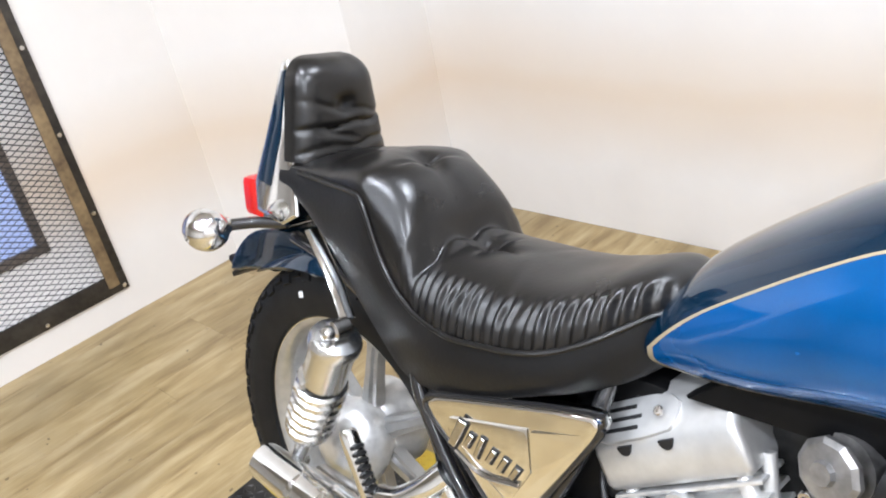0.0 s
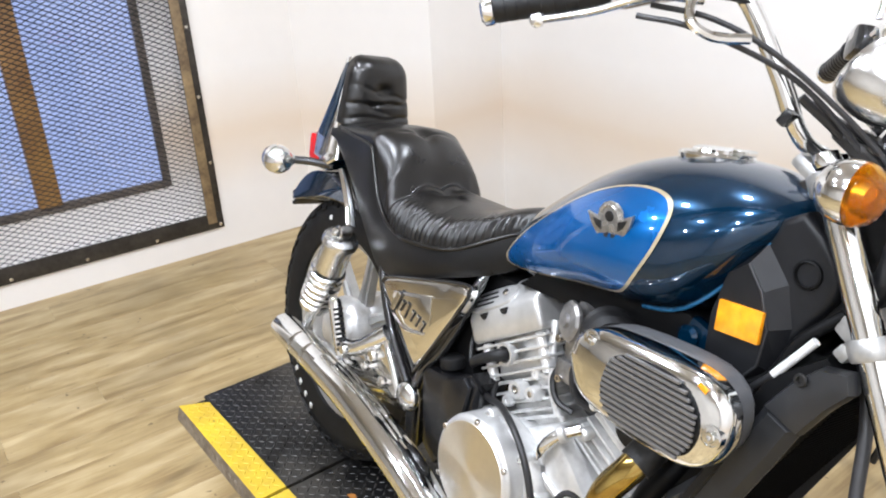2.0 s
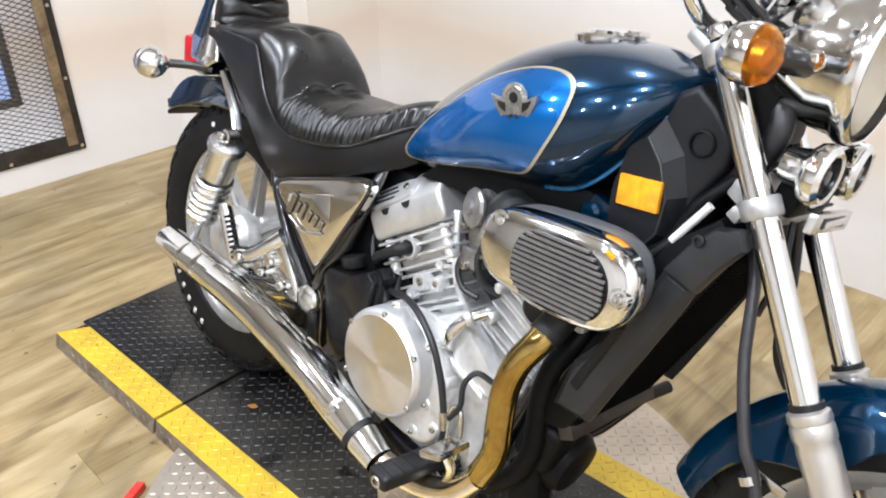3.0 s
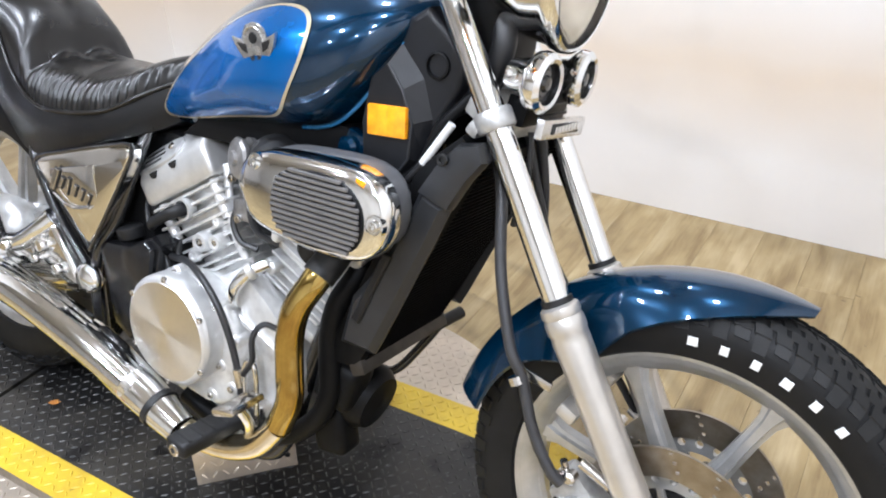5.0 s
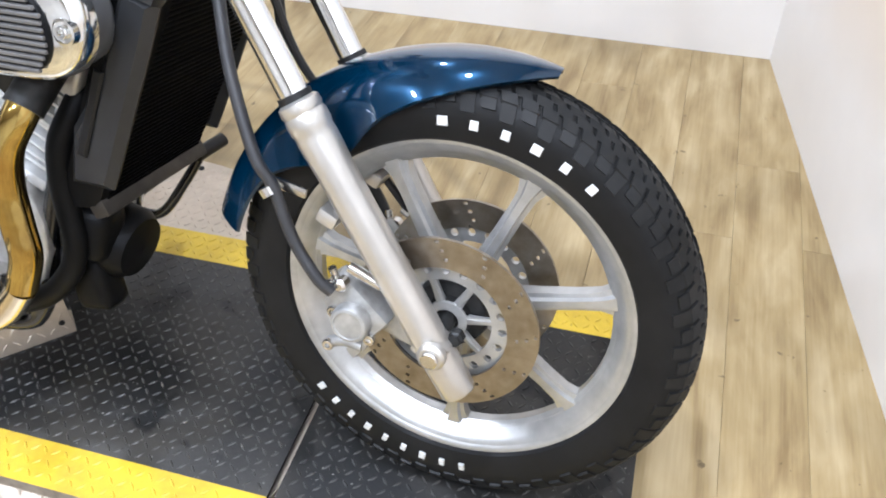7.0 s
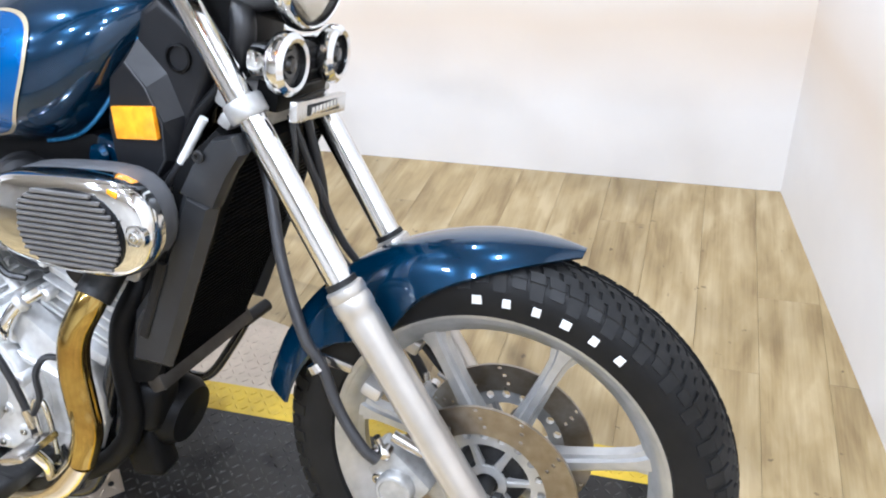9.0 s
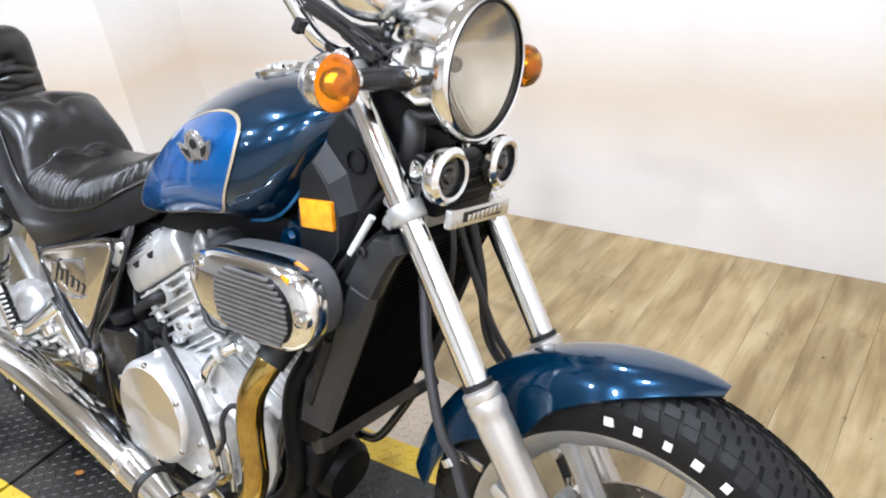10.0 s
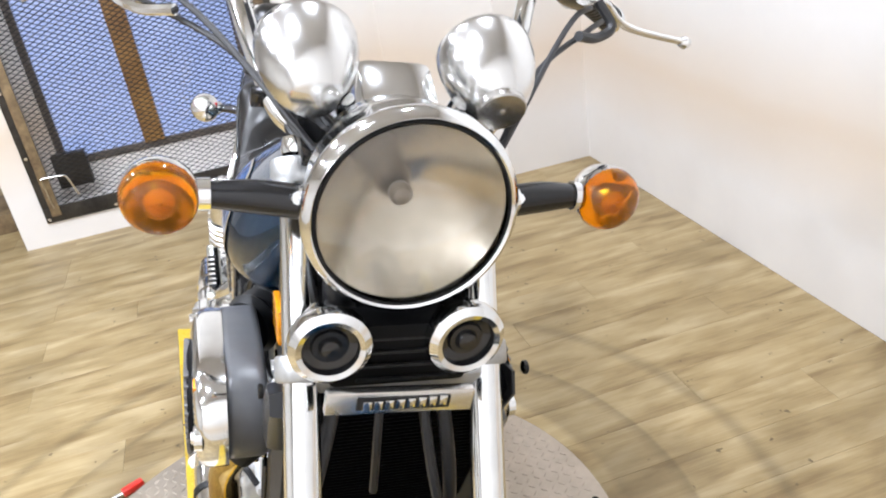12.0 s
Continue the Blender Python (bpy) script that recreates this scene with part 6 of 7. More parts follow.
for s in (-1, 1):
    P("side_flange", prism([(1.150, 0.770), (1.178, 0.815), (1.210, 0.850), (1.246, 0.858), (1.256, 0.832), (1.232, 0.80), (1.205, 0.752)], *sorted((s * 0.120, 0.124 if s > 0 else -0.158)), 0.014 if s < 0 else 0.001, 2), M_PLASTIC_GREY, rad, "grey plastic radiator side flange")
    P("lower_flange", prism([(1.152, 0.776), (1.204, 0.756), (1.182, 0.70), (1.098, 0.505), (1.085, 0.478), (1.015, 0.480), (1.035, 0.567), (1.092, 0.640)], *sorted((s * 0.120, s * 0.148)), 0.012, 1), M_PLASTIC_GREY, rad)
    P("flange_rib", prism([(1.10, 0.665), (1.115, 0.66), (1.06, 0.53), (1.045, 0.535)], *sorted((s * 0.146, s * 0.154)), 0.003, 1), M_SHROUD, rad)
    P("flange_bolt", bolt((1.195, s * 0.157, 0.828), (0, s, 0), 0.009, 0.006), M_IRON, rad)
# core: many thin fins across the face
v, f = [], []
A, B = Vector((1.238, 0, 0.815)), Vector((1.052, 0, 0.448))
for i in range(46):
    t = (i + 0.5) / 46
    c = A + (B - A) * t
    nrm = Vector((0.868, 0, -0.496))
    k = len(v)
    al = (B - A).normalized() * 0.0016
    for oy in (-0.118, 0.118):
        for o in (al, -al):
            for dd in (0.0, 0.0022):
                v.append(c + o + nrm * dd + Vector((0, oy, 0)))
    f += [(k, k + 1, k + 3, k + 2), (k + 4, k + 6, k + 7, k + 5), (k, k + 4, k + 5, k + 1), (k + 2, k + 3, k + 7, k + 6), (k + 1, k + 5, k + 7, k + 3)]
tagged(P("radiator_core", (v, f), M_CORE, rad, "black radiator core", smooth=0), kind="stuff")
SHR = [(1.012, 0.820), (1.018, 0.875), (1.045, 0.925), (1.085, 1.005), (1.115, 1.022), (1.150, 0.995), (1.185, 0.955), (1.180, 0.915), (1.150, 0.862), (1.112, 0.795), (1.06, 0.790)]
for s in (-1, 1):
    sh = P("head_shroud", prism(SHR, *sorted((s * 0.05, s * 0.102)), 0.012, 3), M_SHROUD, bike, "charcoal plastic side shroud under the tank nose")
    # stepped outer box with sloping top and a chamfered front corner
    a, b = s * 0.098, s * 0.124
    outer = [(1.040, b, 0.915), (1.068, b, 0.938), (1.096, b, 0.905), (1.116, b, 0.858), (1.114, b, 0.806), (1.090, b, 0.772), (1.032, b, 0.796), (1.028, b, 0.85)]
    inner = [(1.046, a, 0.932), (1.078, a, 0.972), (1.122, a, 0.925), (1.142, a, 0.868), (1.130, a, 0.798), (1.098, a, 0.758), (1.018, a, 0.788), (1.014, a, 0.86)]
    P("shroud_step", (outer + inner, [tuple(range(8)), tuple(range(15, 7, -1))] + [(i, 8 + i, 8 + (i + 1) % 8, (i + 1) % 8) for i in range(8)]), M_SHROUD, sh, smooth=0)
    P("shroud_lip", tube([(1.068, b, 0.938), (1.096, b, 0.905), (1.116, b, 0.858), (1.114, b, 0.806), (1.090, b, 0.772)], 0.0020, 6, 1), M_PLASTIC_GREY, sh)
    P("shroud_cap", lathe([(0.020, 0), (0.0195, 0.004), (0.0165, 0.005), (0.015, -0.004), (0, -0.004)], (1.140, s * 0.102, 0.944), (0, s, 0), 22, cap=False), M_PLASTIC, sh)
    rf = P("reflector", moved(box((0, 0, 0), (0.069, 0.010, 0.046), 0.003), pose(1.0765, s * 0.128, 0.857, 0, -3, 0)), M_REFL, sh, "amber side reflector")
    P("reflector_half", moved(box((0.0165, 0, 0), (0.029, 0.0115, 0.041), 0.002), pose(1.0765, s * 0.128, 0.857, 0, -3, 0)), M_REFL, rf)
    P("hose", tube([(1.095, s * 0.115, 0.765), (1.135, s * 0.118, 0.80), (1.16, s * 0.115, 0.86), (1.20, s * 0.10, 0.91)], 0.009, 10), M_PLASTIC, sh)
    P("pale_bar", tube([(1.142, s * 0.127, 0.806), (1.183, s * 0.122, 0.870)], 0.0062, 10), M_WHITE, sh, "pale plastic sleeve")
    P("dark_rod", tube([(1.10, s * 0.125, 0.755), (1.142, s * 0.127, 0.806)], 0.0055, 10), M_CABLE, sh)

# --- exhaust ---
HEAD = [(0.985, -0.09, 0.655), (1.004, -0.15, 0.635), (0.998, -0.185, 0.598), (0.974, -0.200, 0.548), (0.962, -0.202, 0.490), (0.964, -0.203, 0.430), (0.966, -0.204, 0.378), (0.946, -0.206, 0.322), (0.895, -0.208, 0.262), (0.82, -0.212, 0.230), (0.72, -0.217, 0.226), (0.63, -0.216, 0.248)]
header = P("header_pipe", tube(HEAD[:8], 0.0235, 24, 8), M_HEADER, bike, "heat-bronzed header pipe")
P("header_bend", tube(HEAD[7:], 0.0236, 24, 8), M_HEADER_PALE, header, "pale straw-tinted lower header bend")
# second pipe, coloured near-black to darken the space behind the header
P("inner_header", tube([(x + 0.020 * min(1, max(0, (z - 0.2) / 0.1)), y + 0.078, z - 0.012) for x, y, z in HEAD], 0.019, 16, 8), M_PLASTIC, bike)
P("port_sleeve", tube([(0.985, -0.07, 0.66), (1.002, -0.13, 0.642), (1.005, -0.16, 0.625), (1.000, -0.182, 0.603)], 0.0275, 24, 6), M_IRON, header, "black port sleeve")
P("port_flange", lathe([(0.034, -0.006), (0.034, 0.006), (0.028, 0.012)], (0.958, -0.135, 0.622), (0.3, -1, -0.4), 20), M_IRON, header)
muf = P("muffler", tube([(0.72, -0.222, 0.225, 0.030), (0.66, -0.220, 0.245, 0.036), (0.58, -0.216, 0.270, 0.041), (0.45, -0.212, 0.312, 0.043), (0.25, -0.206, 0.345, 0.043), (0.05, -0.203, 0.360, 0.042), (-0.10, -0.201, 0.365, 0.039), (-0.170, -0.200, 0.367, 0.036)], 0.04, 32, 8, cap=False), M_CHROME, bike, "long chrome muffler")
P("muffler_bore", tube([(-0.169, -0.2, 0.367, 0.0355), (-0.145, -0.2, 0.367, 0.030), (-0.10, -0.2, 0.366, 0.012)], 0.03, 24, 3), M_IRON, muf)
for x, y, z, r in ((0.655, -0.2195, 0.2465, 0.040), (0.02, -0.2025, 0.361, 0.0440), (-0.05, -0.202, 0.363, 0.0425)):
    P("muffler_band", tube([(x - 0.006, y, z + 0.002, r), (x + 0.006, y, z - 0.002, r)], r, 32), M_CHROME if x < 0.5 else M_IRON, muf)
P("heat_shield", tube([(0.60, -0.236, 0.285, 0.032), (0.45, -0.233, 0.326, 0.036), (0.25, -0.226, 0.358, 0.036), (0.10, -0.222, 0.368, 0.034)], 0.03, 24, 8), M_CHROME, muf, "chrome muffler heat shield")
P("muffler_left", mirrored(tube([(0.72, -0.222, 0.225, 0.030), (0.58, -0.216, 0.270, 0.041), (0.25, -0.206, 0.345, 0.043), (-0.170, -0.200, 0.367, 0.036)], 0.04, 24, 6)), M_CHROME, bike, "chrome muffler")
P("muffler_hanger", box((0.16, -0.165, 0.41), (0.12, 0.02, 0.05), 0.008, (0, -20, 0)), M_CHROME, bike)

# rear foot peg folded up on its cast bracket, brake rod
peg = P("passenger_peg", tube([(0.140, -0.192, 0.415, 0.017), (0.124, -0.196, 0.455, 0.0165), (0.094, -0.200, 0.530, 0.016), (0.091, -0.200, 0.537, 0.010)], 0.018, 16, 4), M_CHROME, bike, "folded chrome passenger peg with ribbed rubber")
for i in range(9):
    t = i / 8
    P("peg_rib", box((0.154 - 0.038 * t, -0.203, 0.436 + 0.086 * t), (0.014, 0.020, 0.006), 0.0015, (0, -26, 0)), M_RUBBER_SOFT, peg)
arm = P("peg_bracket", joined(tube([(0.262, -0.150, 0.512, 0.024), (0.235, -0.170, 0.485, 0.021), (0.19, -0.185, 0.452, 0.020), (0.150, -0.192, 0.440, 0.021), (0.13, -0.19, 0.438, 0.012)], 0.02, 16, 6), prism([(0.36, 0.395), (0.29, 0.490), (0.255, 0.525), (0.225, 0.505), (0.20, 0.44), (0.235, 0.41), (0.30, 0.375)], -0.168, -0.140, 0.010, 3, 1)), M_CHROME, bike, "cast chrome passenger peg bracket")
for x, z, r in ((0.175, 0.444, 0.013), (0.25, 0.455, 0.016), (0.30, 0.415, 0.014), (0.225, 0.42, 0.012)):
    P("bracket_boss", lathe([(r, 0), (r, 0.012), (r * 0.75, 0.018), (0, 0.019)], (x, -0.168 if x > 0.2 else -0.20, z), (0, -1, 0), 18, cap=False), M_CHROME, arm)
P("brake_rod", tube([(0.33, -0.155, 0.37), (0.10, -0.14, 0.32), (-0.02, -0.135, 0.27)], 0.005, 8), M_CHROME_WORN, bike)
P("brake_torque_arm", tube([(0.25, -0.12, 0.36), (-0.01, -0.115, 0.26)], 0.009, 8), M_CHROME_WORN, bike)

# rider's pegs and pedals
for s in (-1, 1):
    p = P("foot_peg", moved(box((0, 0, 0), (0.052, 0.165, 0.030), 0.010, seg=3), pose(0.812, s * 0.228, 0.271, s * -2, 0, s * 6)), M_RUBBER_SOFT, bike, "black rubber foot peg")
    for k in range(6):
        P("peg_groove", moved(box((0, -0.062 + 0.025 * k, 0.0145), (0.044, 0.006, 0.003), 0.001), pose(0.812, s * 0.228, 0.271, s * -2, 0, s * 6)), M_IRON, p)
    P("peg_mount", box((0.83, s * 0.14, 0.275), (0.05, 0.05, 0.04), 0.008), M_CHROME_WORN, p)
    P("peg_end", bolt((0.805, s * 0.305, 0.266), (0, s, 0), 0.012, 0.008), M_CHROME_WORN, p)
ped = P("brake_pedal", tube([(0.80, -0.17, 0.235), (0.86, -0.20, 0.255), (0.905, -0.235, 0.32), (0.905, -0.255, 0.36)], 0.009, 10), M_CHROME, bike, "chrome rear-brake pedal")
P("pedal_pad", box((0.905, -0.26, 0.372), (0.05, 0.075, 0.014), 0.006, (0, -20, 0)), M_CHROME_WORN, ped)
shift = H("shift_lever", tube([(0.84, 0.15, 0.31), (0.922, 0.160, 0.290), (0.962, 0.165, 0.301), (1.008, 0.172, 0.366), (1.042, 0.178, 0.423)], 0.0095, 12), M_BLACK, bike, "black gear shift lever")
P("shift_rubber", tube([(1.043, 0.165, 0.426), (1.059, 0.225, 0.440)], 0.0125, 12), M_RUBBER_SOFT, shift)
stand = P("side_stand", tube([(0.62, 0.13, 0.17), (0.64, 0.19, 0.06), (0.655, 0.235, 0.0), (0.66, 0.255, -0.062)], 0.012, 10), M_BLACK, bike, "black side stand")
P("stand_foot", box((0.665, 0.262, -0.0665), (0.06, 0.05, 0.006), 0.002, (15, 0, 0)), M_BLACK, stand)
P("oil_filter", lathe([(0.03, 0), (0.058, 0.01), (0.062, 0.03), (0.062, 0.075), (0.052, 0.092), (0, 0.098)], (0.940, -0.035, 0.340), (1, 0, -0.25), 28, cap=False), M_PLASTIC, bike, "black oil filter housing")
P("belly_lump", joined(box((0.985, -0.085, 0.375), (0.085, 0.07, 0.10), 0.025, (0, 15, 0), 3), box((0.965, -0.075, 0.265), (0.07, 0.06, 0.10), 0.02, (0, -10, 0), 3)), M_PLASTIC, bike, "black rubber-booted horn relay cluster")
P("radiator_bar", box((1.045, 0, 0.435), (0.03, 0.262, 0.028), 0.006, (0, -26, 0)), M_STEELDARK, bike, "grimy radiator bottom bar")
for x, y, z in ((0.985, -0.14, 0.585), (0.955, -0.15, 0.555)):
    P("bracket_bolt", bolt((x, y, z), (0, -1, 0), 0.009, 0.008), M_CHROME_WORN, bike)
P("belly_hose", tube([(0.99, -0.06, 0.46), (0.965, -0.09, 0.40), (0.955, -0.07, 0.34), (0.91, -0.05, 0.31)], 0.018, 12), M_RUBBER_SOFT, bike)

# --- headlamp, signals, horns ---
HC = Vector((1.288, -0.014, 1.088))
HS = 1.05
HD = Vector((1, 0, -0.09)).normalized()
bucket = G("headlamp_bucket", lathe([(HS * r, HS * h) for r, h in [(0.0, -0.125), (0.03, -0.122), (0.060, -0.105), (0.080, -0.075), (0.090, -0.035), (0.094, -0.005), (0.0975, 0.0), (0.099, 0.008), (0.0975, 0.018), (0.092, 0.023), (0.088, 0.020)]], HC, HD, 64, cap=False), M_CHROME, bike, "chrome headlamp bucket and rim")
bowl_ = lathe([(HS * r, HS * (0.010 - 0.053 * (1 - (r / 0.088) ** 2))) for r in (0.088, 0.084, 0.079, 0.073, 0.066, 0.058, 0.050, 0.042, 0.034, 0.026, 0.018, 0.011, 0.006, 0.003)], HC, HD, 144)
# fine upright flutes in the lower part of the lamp
bowl_ = ([tuple(Vector(v) + HD * (0.00034 * math.cos((v[1] - HC.y) * 620) * min(1, max(0, (HC.z + 0.01 - v[2]) / 0.03)))) for v in bowl_[0]], [f_ for f_ in bowl_[1] if len(f_) < 100 or min(f_) > 0])
G("reflector_bowl", bowl_, M_BOWL, bucket, "aged silver reflector bowl", 60)
G("bulb_hood", lathe([(HS * r, HS * h) for r, h in [(0.007, -0.043), (0.011, -0.036), (0.011, -0.028), (0.008, -0.024), (0.0, -0.023)]], HC, HD, 20, cap=False), M_DISC, bucket)
G("rim_gasket", lathe([(HS * r, HS * h) for r, h in [(0.0895, 0.0205), (0.0885, 0.0225), (0.0865, 0.0215)]], HC, HD, 64, cap=False), M_RUBBER, bucket)
out_ = [(0.0868, 0.020), (0.080, 0.0235), (0.072, 0.027), (0.062, 0.030), (0.05, 0.033), (0.038, 0.035), (0.025, 0.037), (0.012, 0.0378), (0.0015, 0.038)]
dome = lathe([(HS * r, HS * h) for r, h in out_], HC, HD, 120)
# upright flutes moulded into the outer part of the glass
dome = ([tuple(Vector(v) + HD * (0.0003 * math.cos((v[1] - HC.y) * 800) * min(1, max(0, ((Vector(v) - HC).length - 0.055) / 0.02)))) for v in dome[0]], [f_ for f_ in dome[1] if len(f_) < 120 or max(f_) > 130])
lens = G("headlamp_lens", dome, M_GLASS, bucket, "clear fluted headlamp glass")
lens.visible_shadow = False
for s in (-1, 1):
    G("bucket_bolt", joined(lathe([(0.017, 0), (0.017, 0.010), (0.012, 0.02), (0, 0.021)], (1.252, s * 0.092, 1.083), (0, s, 0), 18, cap=False)), M_CHROME, bucket)
    G("headlamp_ear", tube([(1.252, s * 0.103, 1.085), (1.20, s * 0.115, 1.07), (1.14, s * 0.112, 1.06)], 0.017, 12, flat=0.5), M_CHROME, bucket)
    # signal stalk and lamp
    stalk = G("front_signal", tube([(1.240, s * 0.10, 1.075, 0.017), (1.228, s * 0.15, 1.077, 0.017), (1.222, s * 0.200, 1.077, 0.012)], 0.015, 14), M_GLOSS, bike, "front turn signal")
    sc = Vector((1.222, s * 0.233 - 0.002, 1.077))
    G("bowl", lathe([(0.0, -0.034), (0.017, -0.032), (0.029, -0.023), (0.0350, -0.008), (0.0362, 0.004), (0.0358, 0.010), (0.0348, 0.009), (0.030, -0.008), (0.015, -0.018), (0.0, -0.020)], sc, (1, 0, -0.05), 36, cap=False), M_CHROME, stalk, "chrome signal bowl")
    # domed lens with moulded facets
    geo = lathe([(0.0354 * math.cos(q * math.pi / 28), 0.010 + 0.026 * math.sin(q * math.pi / 28)) for q in range(14)] + [(0.0, 0.036)], (0, 0, 0), (1, 0, 0), 48, cap=False)
    vs = [Vector(v) * (1 + 0.022 * max(0, v[0] - 0.012) / 0.024 * math.cos(v[1] * 800) * math.cos(v[2] * 800)) for v in geo[0]]
    amber = G("lens", ([tuple(sc + v) for v in vs], geo[1]), M_AMBER, stalk, "domed amber signal lens", 20)
    amber.visible_shadow = False
    G("lamp_bulb", lathe([(0.0, -0.004), (0.012, 0.0), (0.016, 0.008), (0.012, 0.017), (0, 0.021)], sc, (1, 0, -0.05), 20, cap=False), M_BOWL, stalk)
    G("stalk_collar", lathe([(0.016, 0), (0.016, 0.012)], (1.222, s * 0.19, 1.077), (0, s, 0), 16), M_CHROME, stalk)
    # horn
    hc = Vector((1.295, s * 0.070 - 0.012, 0.948))
    hd = Vector((1, s * 0.05, -0.08)).normalized()
    horn = G("horn", lathe([(0.0, -0.05), (0.022, -0.048), (0.03, -0.02), (0.040, -0.012), (0.0422, -0.004), (0.041, 0.006), (0.034, 0.012), (0.0285, 0.010)], hc, hd, 40, cap=False), M_CHROME, bike, "chrome-rimmed round horn")
    G("horn_face", lathe([(0.0290, 0.010), (0.0275, 0.002), (0.019, 0.000), (0.0175, 0.003), (0.012, 0.003), (0.009, 0.008), (0.0, 0.009)], hc, hd, 32, cap=False), M_BLACK, horn, "black horn diaphragm")
    G("horn_bracket", tube([tuple(hc - hd * 0.04), (1.22, s * 0.05, 0.94), (1.20, s * 0.03, 0.92)], 0.009, 8, flat=0.4), M_IRON, horn)
G("yoke_cover", box((1.262, 0, 0.925), (0.035, 0.15, 0.085), 0.008, (0, 12, 0)), M_PLASTIC, bike, "black plastic yoke cover")
for k in range(4):
    G("cover_groove", box((1.2825, 0, 0.897 + 0.016 * k), (0.004, 0.10, 0.004), 0.001, (0, 12, 0)), M_IRON, bike)
badge = G("maker_badge", box((1.300, -0.006, 0.883), (0.012, 0.158, 0.028), 0.003, (-3, 5, 0)), M_SATIN, bike, "silver maker's badge strip")
G("badge_field", box((1.3065, -0.004, 0.883), (0.003, 0.100, 0.015), 0.001, (-3, 5, 0)), M_IRON, badge)
for i in range(8):
    G("badge_bar", box((1.3085, -0.043 + i * 0.0115, 0.883), (0.002, 0.0088, 0.0115), 0.0005, (-3, 5, 0)), M_CHROME, badge)
G("headlamp_back", box((1.17, 0, 1.03), (0.09, 0.15, 0.14), 0.02), M_PLASTIC, bike)
G("wiring_loom", tube([(1.19, -0.04, 1.05), (1.22, -0.06, 0.99), (1.19, -0.05, 0.92), (1.13, -0.04, 0.88)], 0.018, 10), M_CABLE, bike)

for k in range(5):
    G("harness_cable", tube([(1.085 + 0.008 * k, -0.135 + 0.012 * k, 1.165 - 0.006 * k), (1.135 + 0.006 * k, -0.090 + 0.008 * k, 1.120), (1.175, -0.055 + 0.010 * k, 1.060), (1.165 + 0.006 * k, -0.050 + 0.022 * k, 0.985)], 0.0062, 8, 6), M_CABLE, bike, "black control cable gathered behind the lamp")
# --- gauges ---
for s in (-1, 1):
    gc = Vector((1.165, s * 0.096 + 0.002, 1.195))
    gd = Vector((0.72, 0, -0.45)).normalized()
    pod = G("gauge_pod", lathe([(0.048, -0.036), (0.0515, -0.031), (0.0525, -0.022), (0.0518, -0.008), (0.0490, 0.008), (0.043, 0.025), (0.034, 0.041), (0.026, 0.050), (0.022, 0.054), (0.0, 0.056)], gc, gd, 44, cap=False), M_POD, bike, "bullet-shaped chrome gauge pod")
    G("gauge_face", lathe([(0.0475, -0.033), (0.0, -0.033)], gc, gd, 32, cap=False), M_BLACK, pod)
    G("gauge_glass", lathe([(0.0478, -0.0355), (0.0, -0.0365)], gc, gd, 32, cap=False), M_GLASS, pod)
    if s > 0:
        G("pod_end_disc", lathe([(0.0265, 0.046), (0.0265, 0.0575), (0.0250, 0.0590), (0.004, 0.0592), (0.004, 0.0605), (0.0, 0.0608)], gc, gd, 28, cap=False), M_CHROME_WORN, pod, "dull chrome end disc")
    G("pod_clip", tube([tuple(gc + gd * 0.02 + Vector((0, -s * 0.035, -0.02))), (1.16, s * 0.05, 1.125)], 0.010, 8), M_CHROME, pod)
G("indicator_box", box((1.155, 0, 1.155), (0.085, 0.085, 0.05), 0.014, (0, 32, 0)), M_CHROME, bike, "chrome indicator lamp housing")
G("gauge_bracket", box((1.15, 0, 1.115), (0.07, 0.20, 0.02), 0.006, (0, 30, 0)), M_BLACK, bike)

# --- handlebar ---
BAR = [(1.062, 0, 1.105), (1.058, -0.06, 1.108), (1.045, -0.115, 1.13), (1.01, -0.145, 1.20), (0.965, -0.168, 1.270), (0.945, -0.190, 1.292), (0.915, -0.225, 1.292), (0.83, -0.31, 1.255), (0.764, -0.374, 1.224)]
bar = H("handlebar", tube([(x, y, z) for x, y, z in BAR[::-1]] + [(x, -y, z) for x, y, z in BAR[1:]], 0.0115, 14, 6), M_CHROME, bike, "high chrome handlebar")
